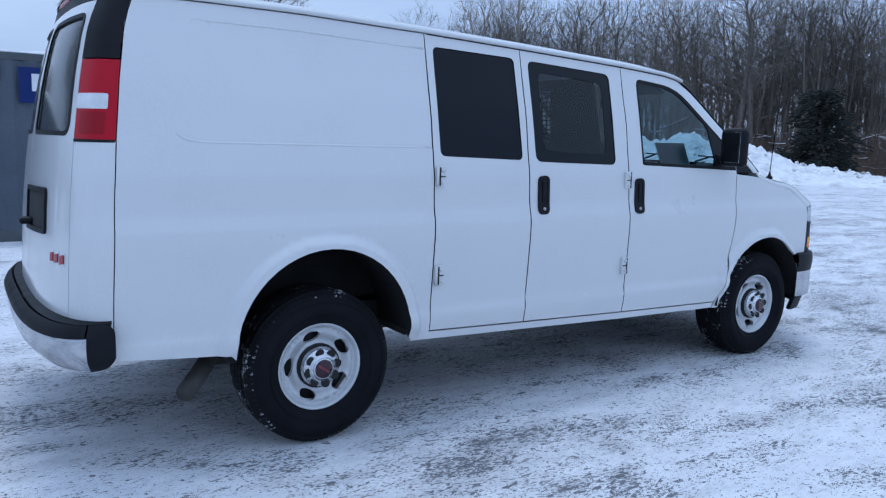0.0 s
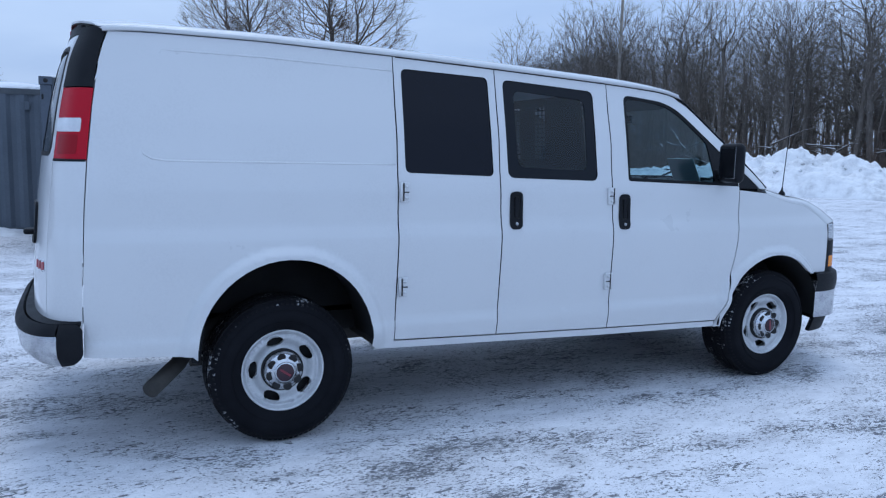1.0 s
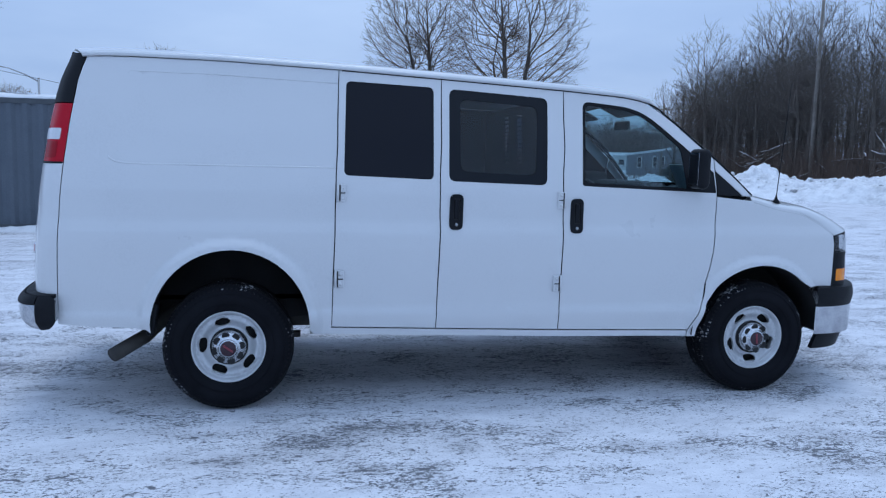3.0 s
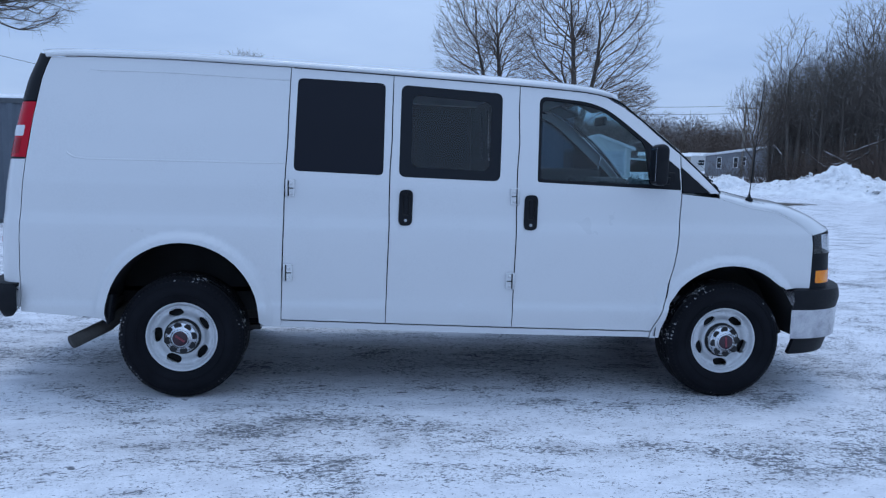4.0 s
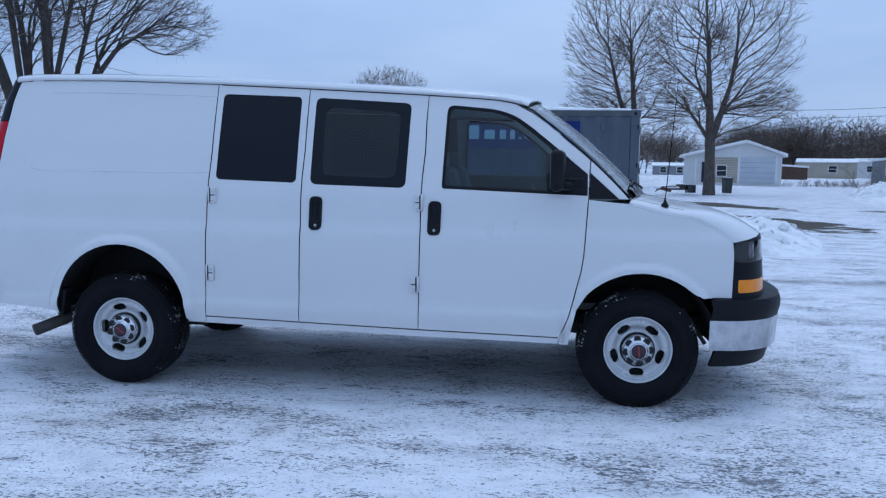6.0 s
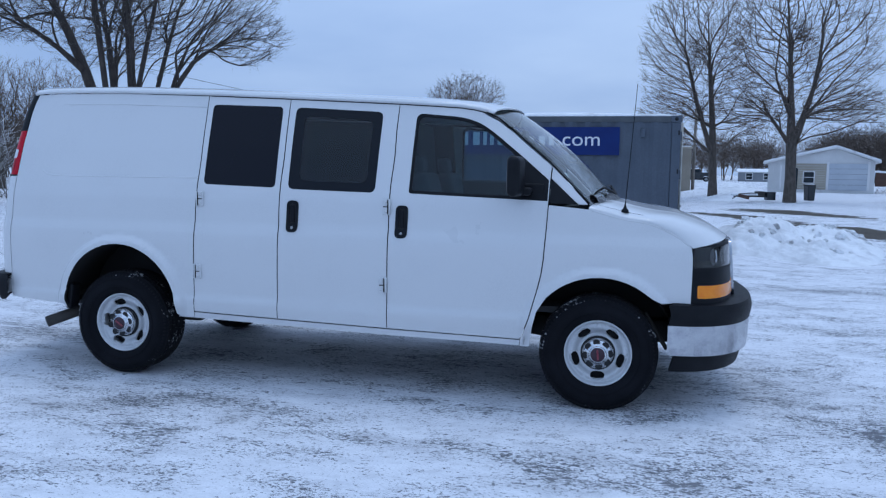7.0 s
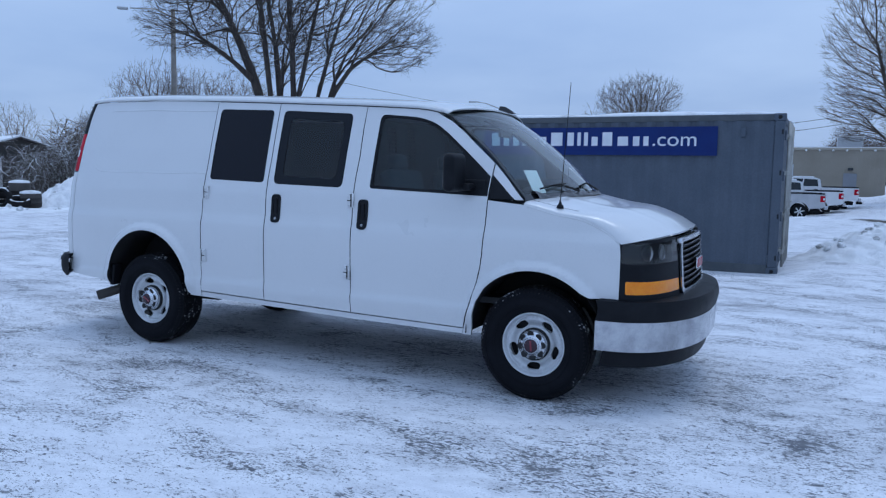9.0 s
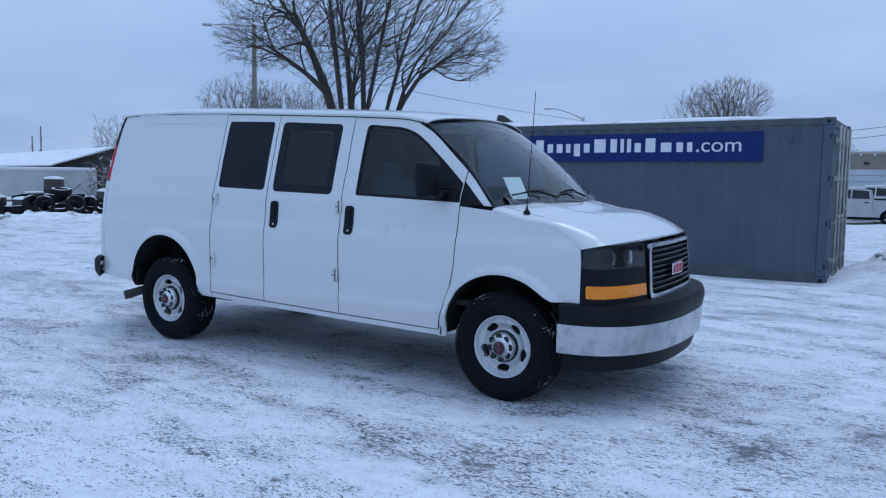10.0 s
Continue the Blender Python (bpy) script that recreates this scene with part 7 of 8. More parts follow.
utility_pole(41.9, 50.6, 17.0, "tall weathered wooden utility pole at the wood's edge", False)
lamp_pole = utility_pole(-26.4, 25.9, 10.0, "weathered wooden pole with a yard lamp beside the tree", False)
tube_part("lamp_arm", [(0, 0, 9.6), (-0.6, -0.6, 9.95), (-1.5, -1.5, 9.9)], 0.035, GALV, lamp_pole)
box("lamp_head", (0.55, 0.22, 0.14), (-1.75, -1.75, 9.86), GALV, lamp_pole, 0.05, Matrix.Rotation(radians(45), 4, "Z"))
tube_part("guy_wire", [(0, 0, 9.5), (-2.3, -1.5, 0.1)], 0.012, SEAM, lamp_pole, 4)
street = thing("street_lamp", "galvanised street lamp with a long curved arm", "street lamp", pose(-16.35, 50.3, -0.3))
tube_part("pole", [(0, 0, 0), (0, 0, 6.6)], [0.1, 0.07], GALV, street)
tube_part("arm", [(0, 0, 6.35), (-0.7, -0.3, 6.75), (-1.6, -0.7, 7.1), (-2.3, -1.0, 7.2)], [0.05, 0.045, 0.04, 0.04], GALV, street)
box("lamp_head", (0.6, 0.24, 0.12), (-2.5, -1.08, 7.18), GALV, street, 0.05, Matrix.Rotation(radians(23), 4, "Z"))
utility_pole(11.3, 71.0, 7.9, "wooden utility pole by the far yard")
utility_pole(45.5, 84.0, 9.0, "wooden utility pole by the trailer homes")
for x, y, tall in ((-67.5, 37.6, 6.1), (-67.8, 36.9, 5.1)):
    slim = utility_pole(x, y, tall, "slim dark pole with short rungs behind the sheds", False, 0.5)
    for z in (0.62, 0.8):
        box("rung", (0.5, 0.05, 0.06), (0.04, -0.08, tall * z), POLE_WOOD, slim)
for k, (z0, z1) in enumerate(((7.7, 8.8), (7.0, 7.9))):
    pts = [Vector((11.3, 70.9, z0)).lerp(Vector((45.5, 83.9, z1)), t) + Vector((0, 0, -1.1 * t * (1 - t) * 4 * 0.5)) for t in np.linspace(0, 1, 12)]
    tagged(tube_part("overhead_wire", pts, 0.02, SEAM, None, 4), "thin dark overhead wire between poles", "wire")
    pts = [Vector((11.3, 70.9, z0)).lerp(Vector((-1.0, 67.2, z0 - 2.0)), t) + Vector((0, 0, -0.4 * t * (1 - t) * 2)) for t in np.linspace(0, 1, 12)]
    tagged(tube_part("overhead_wire", pts, 0.02, SEAM, None, 4), "thin dark overhead wire between poles", "wire")
pts = [Vector((-26.4, 25.9, 8.2)).lerp(Vector((-3, 44, 4.0)), t) + Vector((0, 0, -1.2 * t * (1 - t) * 2)) for t in np.linspace(0, 1, 12)]
tagged(tube_part("overhead_wire", pts, 0.010, SEAM, None, 4), "thin dark overhead wire from the yard pole", "wire")


# ---- buildings ----
SIDING_WHITE = blotchy("white_siding", (0.60, 0.60, 0.60), (0.68, 0.68, 0.67), 0.7, scale=0.6, fine=20)
SIDING_TAN = blotchy("tan_siding", (0.36, 0.32, 0.26), (0.42, 0.38, 0.31), 0.75, scale=0.6, fine=20)
SIDING_GREY = blotchy("grey_siding", (0.19, 0.20, 0.22), (0.25, 0.26, 0.28), 0.75, scale=0.6, fine=20)
METAL_TAN = blotchy("tan_metal_cladding", (0.27, 0.235, 0.185), (0.33, 0.29, 0.235), 0.6, scale=0.4, fine=14)
BROWN = blotchy("brown_boards", (0.075, 0.04, 0.03), (0.11, 0.06, 0.045), 0.8, scale=1.5, fine=25)
DARK_WALL = blotchy("dark_brown_wall", (0.035, 0.03, 0.028), (0.06, 0.052, 0.048), 0.8, scale=1.0, fine=20)
DOOR_GREY = blotchy("pale_garage_door", (0.46, 0.50, 0.55), (0.52, 0.56, 0.60), 0.6, scale=0.8, fine=20)
PANE = Mat("dark_window_pane", (0.02, 0.025, 0.03), 0.15).m
TRIM = Mat("white_trim", (0.72, 0.72, 0.72), 0.6).m
TRAILER = blotchy("dull_white_trailer_skin", (0.42, 0.43, 0.42), (0.52, 0.52, 0.50), 0.55, scale=0.8, fine=20)


def wall_bm(poly, depth):
    """A wall slab from an outline in x and z, from y=0 back to depth."""
    bm = bmesh.new()
    front = [bm.verts.new((x, 0, z)) for x, z in poly]
    back = [bm.verts.new((x, depth, z)) for x, z in poly]
    bm.faces.new(front)
    bm.faces.new(back[::-1])
    for i in range(len(poly)):
        j = (i + 1) % len(poly)
        bm.faces.new((front[i], back[i], back[j], front[j]))
    return bm


def window(parent, x, z, w, h, y=-0.03, frame=TRIM):
    f = box("window", (w + 0.16, 0.06, h + 0.16), (x, y, z), frame, parent, 0.01)
    box("pane", (w, 0.02, h), (x, y - 0.03, z), PANE, f)
    box("sash_bar", (w, 0.03, 0.05), (x, y - 0.035, z), frame, f)


def lap_siding(parent, x0, x1, z0, z1, mat, pitch=0.2, y=-0.012):
    """Overlapping boards, one mesh, on a wall's face."""
    bms = []
    n = max(1, int((z1 - z0) / pitch))
    for i in range(n):
        z = z0 + (i + 0.5) * (z1 - z0) / n
        bms.append(box_bm((x1 - x0, 0.02, (z1 - z0) / n * 0.9), ((x0 + x1) / 2, y, z), 0, 1, Matrix.Rotation(radians(3), 4, "X")))
    ob = part("siding", merged(bms), mat, parent)
    tagged(ob, kind="stuff")


def garage_house():
    h = thing("house", "low white house with a wide garage door and snowy roof", "house", pose(17.6, 72.8, 0.28, 0, 0, -14.2))
    D = 11.0
    body = part("wall", wall_bm([(0.75, -0.3), (9.7, -0.3), (9.7, 2.65), (6.5, 3.85), (0.75, 2.50)], D), SIDING_WHITE, h, "white painted walls")
    lap_siding(h, 2.7, 5.75, 0.0, 2.45, SIDING_TAN, 0.22)
    lap_siding(h, 0.80, 2.4, 0.0, 2.45, SIDING_WHITE, 0.22)
    part("gable", wall_bm([(2.7, 2.55), (9.65, 2.62), (6.5, 3.80), (2.7, 2.95)], -0.03), SIDING_WHITE, h)
    door = box("garage_door", (3.15, 0.08, 2.45), (7.55, -0.05, 1.22), DOOR_GREY, h, 0.01, label="pale grey sectional garage door")
    for i in range(1, 5):
        box("panel_joint", (3.15, 0.02, 0.025), (7.55, -0.095, i * 0.49), SIDING_GREY, door)
    for x in (5.88, 9.22):
        box("door_trim", (0.18, 0.1, 2.6), (x, -0.05, 1.3), TRIM, h, 0.01)
    window(h, 4.3, 1.15, 0.85, 1.0)
    box("entry_door", (0.9, 0.07, 2.0), (2.9, -0.04, 1.0), PANE, h, 0.01)
    box("porch_post", (0.12, 0.12, 2.3), (1.9, -0.9, 1.1), TRIM, h, 0.01)
    for (x0, z0), (x1, z1) in (((0.30, 2.40), (6.5, 3.86)), ((6.5, 3.86), (10.15, 2.52))):
        part("roof", wall_bm([(x0, z0), (x1, z1), (x1, z1 + 0.12), (x0, z0 + 0.12)], D + 0.8), TRIM, h).location = (0, -0.5, 0)
        part("roof_snow", wall_bm([(x0 + 0.05, z0 + 0.125), (x1, z1 + 0.125), (x1, z1 + 0.30), (x0 + 0.05, z0 + 0.26)], D + 0.5), SNOW, h).location = (0, -0.35, 0)
    box("vent_pipe", (0.12, 0.12, 0.7), (2.4, 6, 3.2), GALV, h, 0.02)


garage_house()


def gable_home(label, x, y, z, turn, length, depth, low, high, mat, windows):
    """A home seen at its gable wall: the rake climbs from one corner to the ridge and falls again."""
    h = thing("mobile_home", label, "mobile home", pose(x, y, z, 0, 0, turn), "trailer homes")
    ridge = length * 0.62
    part("wall", wall_bm([(0, -0.6), (length, -0.6), (length, low), (ridge, high), (0, low)], depth), mat, h)
    lap_siding(h, 0.02, length - 0.02, 0.1, low - 0.1, mat, 0.28)
    for (x0, z0), (x1, z1) in (((-0.3, low - 0.04), (ridge, high + 0.01)), ((ridge, high + 0.01), (length + 0.3, low - 0.06))):
        part("roof", wall_bm([(x0, z0), (x1, z1), (x1, z1 + 0.11), (x0, z0 + 0.11)], depth + 0.5), TRIM, h).location = (0, -0.25, 0)
        part("roof_snow", wall_bm([(x0 + 0.04, z0 + 0.115), (x1, z1 + 0.115), (x1, z1 + 0.32), (x0 + 0.04, z0 + 0.28)], depth + 0.3), SNOW, h).location = (0, -0.18, 0)
    for wx, wz, ww, wh in windows:
        window(h, wx, wz, ww, wh)
    return h


def mobile_home(label, x, y, z, turn, length, depth, height, mat, windows):
    h = thing("mobile_home", label, "mobile home", pose(x, y, z, 0, 0, turn), "trailer homes")
    part("wall", wall_bm([(0, -0.6), (length, -0.6), (length, height), (0, height)], depth), mat, h)
    lap_siding(h, 0.02, length - 0.02, 0.1, height - 0.05, mat, 0.28)
    part("roof", wall_bm([(-0.2, height), (length + 0.2, height), (length + 0.2, height + 0.12), (-0.2, height + 0.12)], depth + 0.4), TRIM, h).location = (0, -0.2, 0)
    ridge = bmesh.new()
    a = [ridge.verts.new(p) for p in ((-0.15, -0.15, height + 0.12), (length + 0.15, -0.15, height + 0.12), (length + 0.15, depth + 0.15, height + 0.12), (-0.15, depth + 0.15, height + 0.12), (-0.15, depth / 2, height + 0.6), (length + 0.15, depth / 2, height + 0.6))]
    for q in ((0, 1, 5, 4), (2, 3, 4, 5), (0, 4, 3), (1, 2, 5), (3, 2, 1, 0)):
        ridge.faces.new([a[i] for i in q])
    part("roof_snow", ridge, SNOW, h)
    for wx, wz, ww, wh in windows:
        window(h, wx, wz, ww, wh)
    return h


gable_home("grey single-wide mobile home with white-framed windows", 41.75, 85.9, 0.65, -27, 14.5, 9.0, 2.0, 3.35, SIDING_GREY, ((1.6, 1.2, 0.42, 1.25), (3.5, 1.3, 0.42, 1.15), (4.4, 1.45, 0.40, 0.95), (8.9, 1.4, 0.7, 0.9)))
mobile_home("tan mobile home with a small dark window", 40.9, 107.8, 0.5, -22, 7.6, 4.0, 2.2, SIDING_TAN, ((4.6, 1.3, 1.0, 0.9), (1.2, 1.2, 0.5, 0.9)))
mobile_home("small white mobile home far behind the yard", 50.5, 112.0, 0.6, -24, 6.0, 4.0, 2.3, SIDING_WHITE, ((2.0, 1.3, 0.9, 0.8),))
mobile_home("pale mobile home with a snowy roof past the trees", 23.4, 122.5, 0.1, -8, 6.0, 4.0, 1.9, SIDING_GREY, ((1.6, 1.3, 0.9, 0.9), (4.2, 1.3, 0.9, 0.9)))
shed = thing("shed", "low dark brown shed with snow on its roof", "shed", pose(35.9, 99.0, 0.35, 0, 0, -19))
part("wall", wall_bm([(0, -0.3), (3.3, -0.3), (3.3, 1.55), (0, 1.75)], 3), BROWN, shed)
lap_siding(shed, 0.02, 3.28, 0.0, 1.5, BROWN, 0.25)
part("roof_snow", wall_bm([(-0.15, 1.76), (3.45, 1.56), (3.45, 1.80), (-0.15, 2.0)], 3.3), SNOW, shed).location = (0, -0.15, 0)


def warehouse():
    w = thing("warehouse", "long tan metal-clad warehouse with eave lamps", "warehouse", pose(10.6, 66.2, -0.6))
    L, H = 46.0, 4.55
    part("wall", wall_bm([(-L, 0), (0, 0), (0, H), (-L, H)], 20), METAL_TAN, w)
    for i in range(84):
        x = -0.18 - i * 0.32
        box("cladding_rib", (0.09, 0.05, H - 0.1), (x, -0.02, H / 2), METAL_TAN, w)
    box("eave_trim", (L + 0.2, 0.14, 0.16), (-L / 2, -0.04, H - 0.02), SIDING_TAN, w, 0.02)
    part("roof_snow", wall_bm([(-L, H + 0.06), (0, H + 0.06), (0, H + 0.14), (-L, H + 0.14)], 19.8), SNOW, w).location = (0, 0.1, 0)
    for i in range(12):
        x = -0.9 - i * 1.02
        v, f = lathe([(0.0, -0.10), (0.07, -0.07), (0.09, 0.0), (0.05, 0.06)], 10, "y", (x, -0.16, H - 0.16))
        mesh_part("eave_lamp", v, f, TRIM, w)
    d = box("loading_door", (3.4, 0.06, 3.0), (-8.6, -0.06, 1.7), DOOR_GREY, w, 0.01)
    for i in range(1, 6):
        box("door_joint", (3.4, 0.02, 0.03), (-8.6, -0.1, 0.2 + i * 0.5), SIDING_GREY, d)
    box("service_door", (1.0, 0.06, 2.1), (-2.6, -0.06, 1.45), SIDING_GREY, w, 0.01)
    for x, z in ((-2.6, 2.85), (-8.6, 3.7)):
        box("wall_lamp", (0.4, 0.25, 0.2), (x, -0.12, z), PANE, w, 0.03)
    tube_part("service_mast", [(-11.6, 1.0, H), (-11.6, 1.0, H + 2.0)], 0.05, GALV, w, 8)
    unit = box("roof_unit", (1.9, 1.6, 0.9), (-2.7, 2.0, H + 0.55), GALV, w, 0.04)
    box("unit_cap", (2.0, 1.7, 0.12), (-2.7, 2.0, H + 1.04), TRIM, unit, 0.02)


warehouse()


def low_shed():
    h = thing("low_building", "low dark building with a snow-covered pitched roof", "building", pose(-36.2, 20.05, 0, 0, 0, 73.7))
    part("wall", wall_bm([(0, -0.2), (6.4, -0.2), (6.4, 1.95), (3.2, 2.92), (0, 1.95)], 32), DARK_WALL, h)
    for x0, z0, x1, z1 in ((-0.4, 1.84, 3.2, 2.96), (3.2, 2.96, 6.8, 1.84)):
        part("roof", wall_bm([(x0, z0), (x1, z1), (x1, z1 + 0.06), (x0, z0 + 0.06)], 32.6), DARK_WALL, h).location = (0, -0.3, 0)
        part("roof_snow", wall_bm([(x0 + 0.03, z0 + 0.064), (x1, z1 + 0.064), (x1, z1 + 0.16), (x0 + 0.03, z0 + 0.14)], 32.5), SNOW, h).location = (0, -0.25, 0)
    t = thing("box_trailer", "low dull-white ribbed box trailer behind the tyres", "trailer", pose(-36.9, 12.6, 0.0, 0, 0, 59.2))
    box("body", (8.7, 2.4, 1.45), (4.35, 1.2, 1.0), TRAILER, t, 0.06)
    for i in range(17):
        box("rib", (0.05, 0.03, 1.35), (0.3 + i * 0.5, -0.01, 1.0), TRAILER, t)
    box("top_rail", (8.6, 0.06, 0.08), (4.35, -0.015, 1.69), TRIM, t)
    box("roof_snow", (8.6, 2.3, 0.1), (4.35, 1.2, 1.76), SNOW, t, 0.045)
    for x in (1.5, 2.5):
        v, f = lathe([(0.0, -0.02), (0.2, -0.02), (0.38, -0.03), (0.4, 0.05), (0.4, 0.2)], 20, "y", (x, 0.05, 0.4))
        mesh_part("wheel", v, f, RUBBER, t)


low_shed()


# ---- old tyres, drums and scrap ----
def old_tyre_mesh():
    prof = [(0.20, 0.02), (0.22, -0.03), (0.27, -0.06), (0.33, -0.05), (0.355, 0.0), (0.355, 0.14), (0.33, 0.19), (0.27, 0.2), (0.22, 0.17), (0.20, 0.12), (0.20, 0.02)]
    v, f = lathe(prof, 24, "z", (0, 0, 0.06))
    me = bpy.data.meshes.new("old_tyre")
    me.from_pydata(v, [], f)
    me.polygons.foreach_set("use_smooth", [True] * len(me.polygons))
    me.materials.append(OLD_RUBBER)
    return me


def make_old_rubber():
    k = Mat("snow_dusted_old_rubber", (0.012, 0.012, 0.013), 0.8, Specular_IOR_Level=0.2)
    geo = k.node("ShaderNodeNewGeometry")
    sep = k.node("ShaderNodeSeparateXYZ")
    k.link(geo.outputs["Normal"], sep.inputs[0])
    n = k.noise(k.world(), 2.5, 3)
    lying = k.ramp(k.math("ADD", sep.outputs["Z"], k.math("MULTIPLY", k.math("SUBTRACT", n, 0.5), 1.2)), 0.72, 0.9)
    k.base(k.mix(lying, (0.012, 0.012, 0.013), (0.75, 0.76, 0.78)))
    return k.m


OLD_RUBBER = make_old_rubber()


def scrap_yard():
    rng = random.Random(4)
    me = old_tyre_mesh()
    along = Vector((0.70, 0.715, 0)).normalized()
    side_v = Vector((-along.y, along.x, 0))
    foot = Vector((-22.3, 8.0, 0))
    for k in range(9):
        stack = foot + along * (0.1 + k * 0.56) + side_v * rng.uniform(0.55, 1.5)
        for lvl in range((2, 3, 1, 3, 2, 4, 3, 2, 3)[k]):
            ob = new("old_tyre", me)
            ob.matrix_world = pose(stack.x + rng.uniform(-0.14, 0.14), stack.y + rng.uniform(-0.14, 0.14), 0.02 + lvl * 0.225, rng.uniform(-9, 9), rng.uniform(-9, 9), rng.uniform(0, 360))
            tagged(ob, "worn black tyre in a snow-dusted heap", "tyre", "old tyres")
    for k in range(10):
        p = foot + along * (0.2 + k * 0.5) + side_v * rng.uniform(-0.1, 0.35)
        ob = new("old_tyre", me)
        ob.matrix_world = pose(p.x, p.y, 0.33 if k % 3 else 0.10, rng.uniform(55, 82) if k % 3 else rng.uniform(0, 25), 0, 45 + rng.uniform(-50, 50))
        tagged(ob, "worn black tyre leaning against the pile", "tyre", "old tyres")
    for k, (d, sv, h) in enumerate(((0.9, 0.9, 0.62), (1.9, 0.5, 0.55), (2.75, 1.3, 1.28), (4.6, 1.0, 0.85), (5.0, 0.5, 0.5))):
        p = foot + along * d + side_v * sv
        t = thing("scrap_drum", "dark steel drum with a cap of snow", "drum", pose(p.x, p.y, 0, 0, 0, 37 * k), "scrap drums")
        v, f = lathe([(0.0, 0.02), (0.34, 0.0), (0.35, h * 0.33), (0.365, h * 0.34), (0.35, h * 0.36), (0.35, h * 0.66), (0.365, h * 0.67), (0.35, h * 0.69), (0.34, h), (0.0, h)], 18, "z")
        mesh_part("barrel", v, f, DARK_WALL, t)
        v, f = lathe([(0.34, h), (0.32, h + 0.06), (0.17, h + 0.10), (0.0, h + 0.11)], 18, "z")
        mesh_part("snow_cap", v, f, SNOW, t)
    for d, sv, w, h in ((0.3, 1.5, 1.3, 0.55), (2.2, 1.6, 1.2, 0.75), (3.7, 1.3, 1.0, 0.6)):
        p = foot + along * d + side_v * sv
        t = thing("scrap_crate", "dark scrap crate under a little snow", "crate", pose(p.x, p.y, 0, 0, 0, 46 + 12 * (d - 2)), "scrap crates")
        box("crate_body", (w, 0.7, h), (0, 0, h / 2), DARK_WALL, t, 0.03)
        box("crate_slat", (w + 0.03, 0.03, 0.07), (0, -0.36, h * 0.72), BROWN, t, 0.008)
        box("snow_cap", (w * 0.9, 0.6, 0.08), (0, 0, h + 0.03), SNOW, t, 0.035)
    # machine scrap under the far pair of trees
    s = thing("scrap_heap", "dark scrap machinery half under snow by the tree", "scrap heap", pose(11.8, 43.6, 0.05, 0, 0, 12))
    box("frame", (1.7, 0.5, 0.10), (0, 0, 0.22), DARK_WALL, s, 0.02)
    box("engine_block", (0.5, 0.45, 0.36), (0.70, 0.1, 0.34), DARK_WALL, s, 0.05)
    box("crate", (0.5, 0.5, 0.5), (1.25, -0.1, 0.25), PANE, s, 0.02)
    tube_part("bent_bar", [(-1.0, 0, 0.05), (-0.6, -0.2, 0.36), (0.1, -0.25, 0.42), (0.6, 0.0, 0.30)], 0.03, DARK_WALL, s)
    box("side_plate", (0.7, 0.04, 0.22), (-0.4, -0.27, 0.20), BROWN, s, 0.01, Matrix.Rotation(radians(14), 4, "Y"))
    box("snow_cover", (1.5, 0.6, 0.14), (-0.25, 0.05, 0.31), SNOW, s, 0.06)
    b = thing("rubbish_bin", "black plastic rubbish bin beside the thick tree", "bin", pose(15.15, 43.3, 0.02, 0, 0, 20))
    box("bin_body", (0.42, 0.46, 0.9), (0, 0, 0.5), PANE, b, 0.04, taper=(1.15, 1.15))
    box("bin_lid", (0.5, 0.55, 0.06), (0, 0, 0.97), DARK_WALL, b, 0.02)
    box("lid_snow", (0.4, 0.45, 0.06), (0, 0, 1.02), SNOW, b, 0.035)


scrap_yard()


# ---- pickups ----
PICKUP_WHITE = blotchy("white_pickup_paint", (0.68, 0.68, 0.69), (0.76, 0.76, 0.76), 0.35, scale=2, fine=30, bump=0)
PICKUP_SILVER = blotchy("silver_pickup_paint", (0.40, 0.40, 0.41), (0.47, 0.47, 0.48), 0.35, 0.15, scale=2, fine=30, bump=0)
PICKUP_DARK = blotchy("dark_pickup_paint", (0.02, 0.024, 0.03), (0.04, 0.045, 0.05), 0.35, scale=2, fine=30, bump=0)


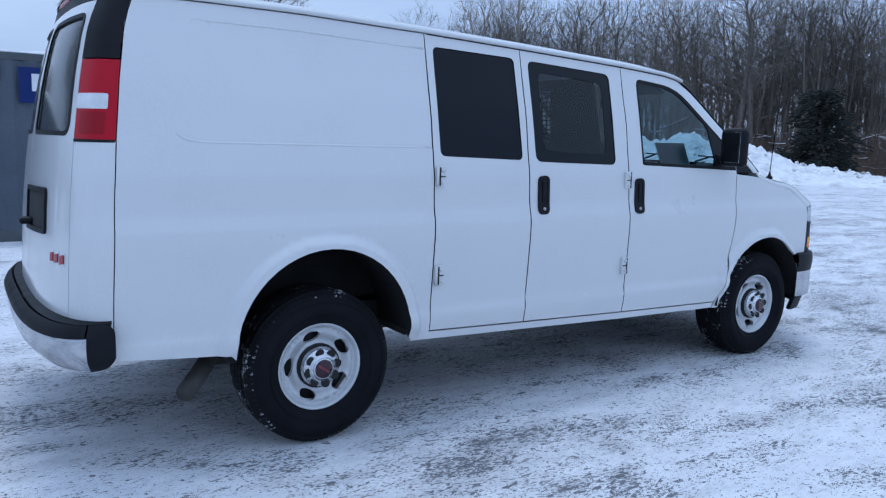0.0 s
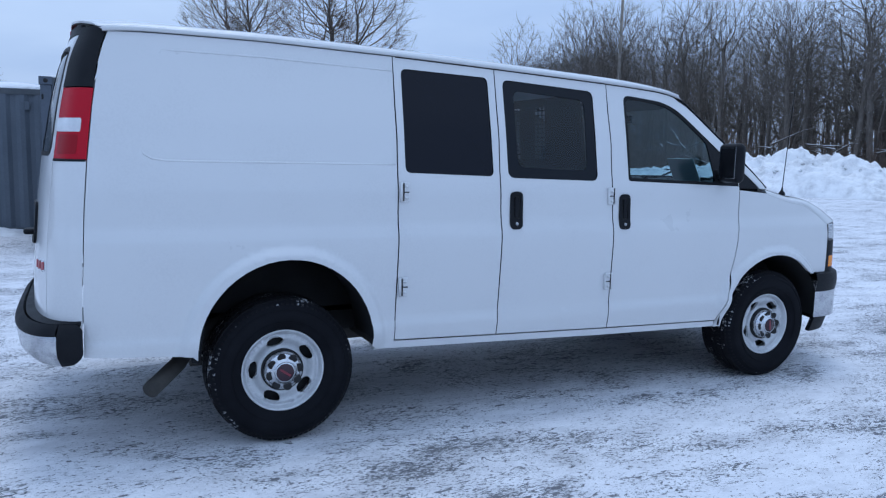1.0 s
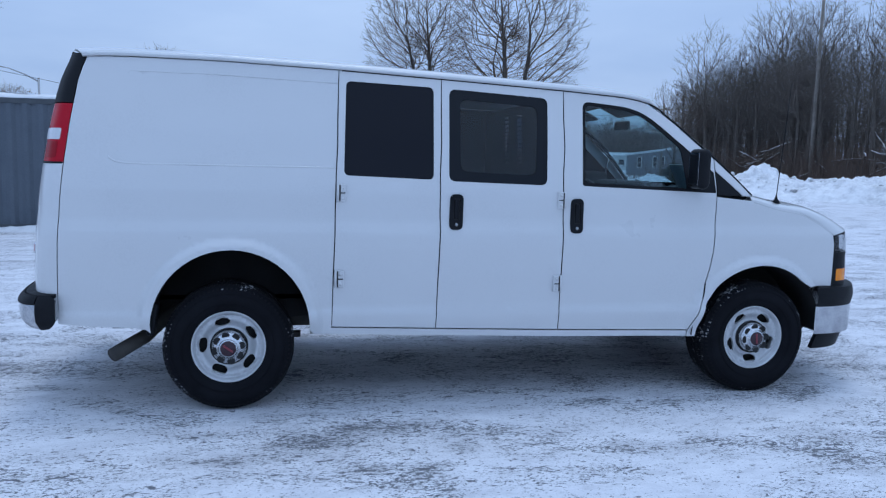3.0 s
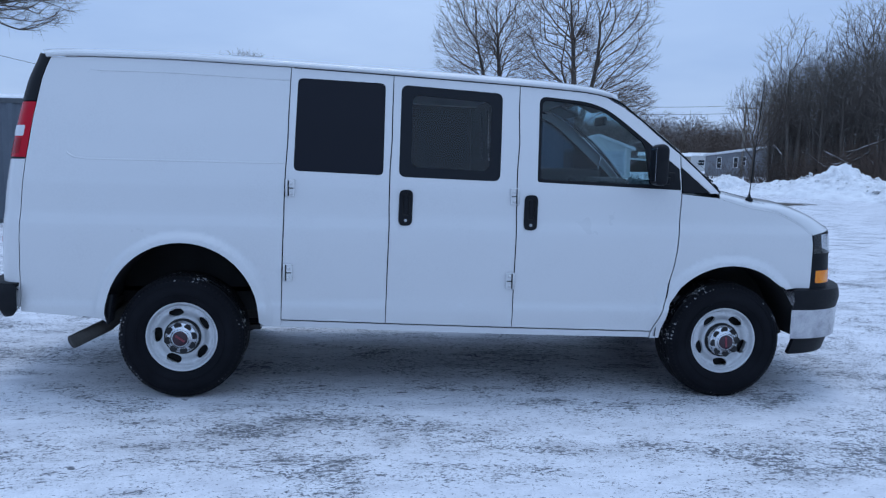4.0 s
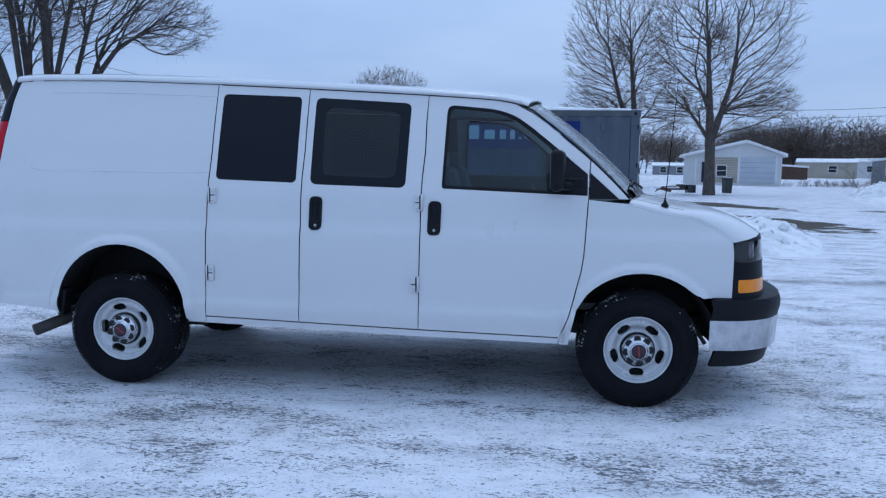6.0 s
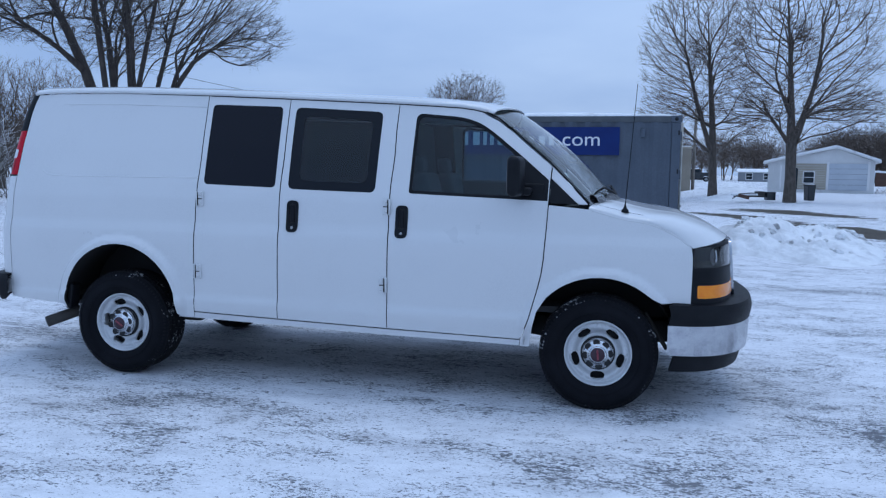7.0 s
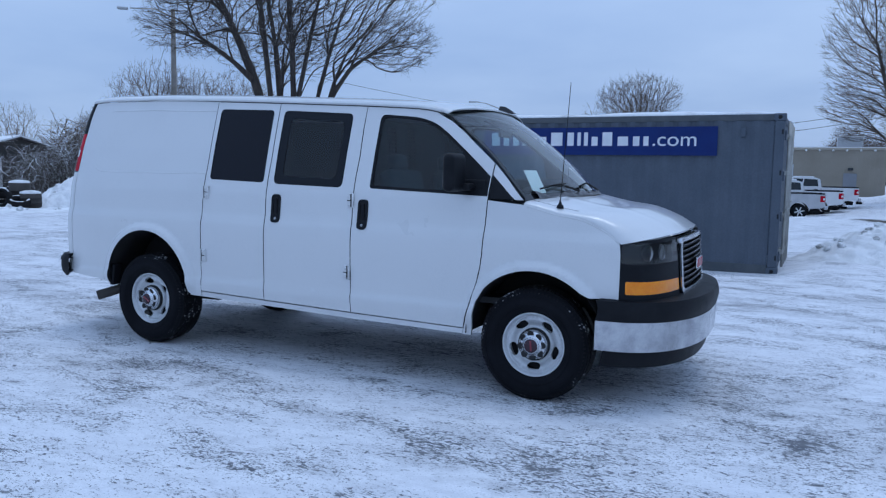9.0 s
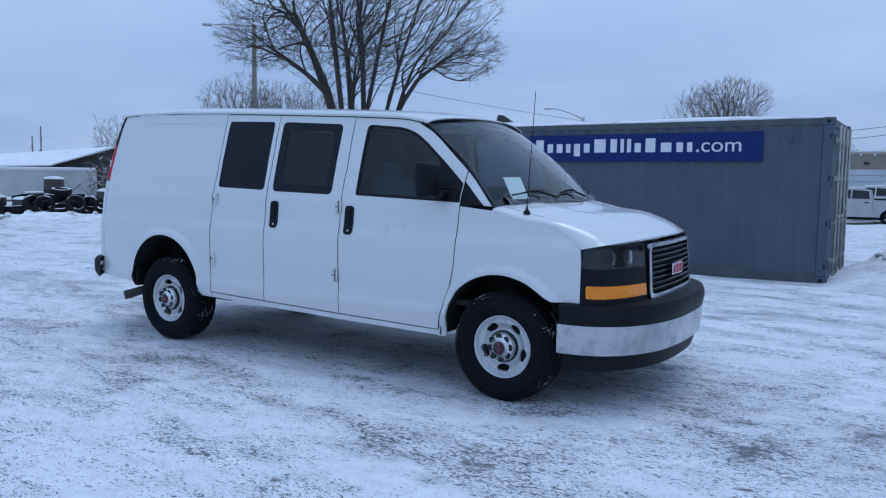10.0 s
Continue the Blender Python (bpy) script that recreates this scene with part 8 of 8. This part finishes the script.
def pickup(m, paint, label, group="pickups in the back row"):
    """A crew-cab pickup that heads along -x; its origin is on the ground below the tailgate."""
    t = thing("pickup_truck", label, "pickup truck", m, group)
    sides = []
    arch = lambda cx: [(cx + 0.47 * math.cos(a), 0.42 + 0.47 * math.sin(a)) for a in np.linspace(0, math.pi, 12)]
    low = [(-0.10, 0.62)] + [(0, 0.70), (0, 1.32), (-1.95, 1.34), (-1.95, 1.36), (-4.15, 1.34), (-4.4, 1.30), (-5.55, 1.16), (-5.75, 1.0), (-5.75, 0.55), (-5.3, 0.5)]
    prof = low + arch(-4.78)[::-1] + [(-4.25, 0.46), (-1.75, 0.46)] + arch(-1.22)[::-1] + [(-0.7, 0.55)]
    bm = wall_bm(prof, 1.92)
    bmesh.ops.translate(bm, vec=(0, -0.96, 0), verts=bm.verts)
    body = part("body", bm, paint, t, "painted body with the bed behind")
    box("bed_floor", (1.75, 1.6, 0.04), (-1.0, 0, 1.345), SEAM, t)
    for y in (-0.9, 0.9):
        box("bed_rail", (1.95, 0.12, 0.07), (-1.0, y, 1.36), BLACK, t, 0.015)
    cab = [(-1.98, 1.34), (-2.08, 1.84), (-2.35, 1.92), (-3.55, 1.93), (-4.25, 1.36)]
    bm = wall_bm(cab, 1.62)
    bmesh.ops.translate(bm, vec=(0, -0.81, 0), verts=bm.verts)
    c = part("cab", bm, paint, t)
    for s in (-1, 1):
        bm = wall_bm([(-2.16, 1.40), (-2.22, 1.80), (-2.95, 1.84), (-2.98, 1.40)], 0.01)
        bmesh.ops.translate(bm, vec=(0, s * 0.815, 0), verts=bm.verts)
        part("side_window", bm, PANE, c)
        bm = wall_bm([(-3.05, 1.40), (-3.02, 1.84), (-3.50, 1.85), (-4.05, 1.40)], 0.01)
        bmesh.ops.translate(bm, vec=(0, s * 0.815, 0), verts=bm.verts)
        part("side_window", bm, PANE, c)
    box("rear_window", (0.02, 1.3, 0.36), (-2.02, 0, 1.62), PANE, c, 0.01, Matrix.Rotation(radians(-10), 4, "Y"))
    box("roof_snow", (1.1, 1.45, 0.07), (-2.95, 0, 1.955), SNOW, t, 0.03)
    for s in (-1, 1):
        lamp = box("tail_lamp", (0.30, 0.16, 0.40), (-0.13, s * 0.885, 1.09), RED_LENS, t, 0.05)
        box("reversing_lens", (0.10, 0.03, 0.10), (-0.06, s * 0.96, 1.08), TRIM, lamp, 0.01)
        box("sill_board", (2.3, 0.14, 0.06), (-3.0, s * 0.97, 0.36), BLACK, t, 0.02)
        box("door_seam", (0.012, 0.01, 0.8), (-2.02, s * 0.962, 0.92), SEAM, t)
        box("door_handle", (0.22, 0.03, 0.05), (-2.3, s * 0.975, 1.2), BLACK, t, 0.01)
        for x in (-1.22, -4.78):
            v, f = lathe([(0.0, -0.02), (0.10, -0.02), (0.24, 0.01), (0.26, -0.02), (0.36, -0.03), (0.395, 0.02), (0.395, 0.24)], 24, "y")
            w = mesh_part("wheel", [(p[0] + x, s * (0.97 - p[1]), p[2] + 0.395) for p in v], f, RUBBER, t)
            v, f = lathe([(0.0, -0.03), (0.06, -0.03), (0.2, -0.012), (0.24, -0.022), (0.25, -0.012)], 16, "y")
            mesh_part("rim", [(p[0] + x, s * (0.97 - p[1]), p[2] + 0.395) for p in v], f, BLACK, w)
            for n in range(6):
                a = radians(60 * n + 12)
                box("spoke", (0.23, 0.03, 0.062), (x + 0.135 * math.cos(a), s * 0.995, 0.395 + 0.135 * math.sin(a)), STEEL, w, 0.008, Matrix.Rotation(-a, 4, "Y"))
    box("tailgate", (0.05, 1.5, 0.55), (0.01, 0, 1.02), paint, t, 0.02)
    box("bumper", (0.18, 1.8, 0.2), (0.06, 0, 0.62), CHROME, t, 0.04)
    box("chassis", (5.2, 1.0, 0.22), (-2.8, 0, 0.42), BLACK, t, 0.03)
    box("rear_axle", (0.14, 1.6, 0.14), (-1.22, 0, 0.40), BLACK, t, 0.03)
    box("tow_hitch", (0.34, 0.16, 0.14), (0.16, 0, 0.44), BLACK, t, 0.03)
    return t


pickup(pose(5.75, 40.3, float(hills(4.0, 40.3)), 0, 0, 4), PICKUP_SILVER, "silver crew-cab pickup with snow on its roof")
pickup(pose(6.70, 43.4, float(hills(5.0, 43.4)), 0, 0, 4), PICKUP_WHITE, "white crew-cab pickup with snow on its roof")
pickup(pose(7.60, 46.5, float(hills(6.0, 46.5)), 0, 0, 4), PICKUP_WHITE, "white crew-cab pickup with snow on its roof")
pickup(pose(19.0, 116.0, float(hills(17.0, 116.0)) - 0.05, 0, 0, -4), PICKUP_DARK, "dark pickup parked in the far yard")
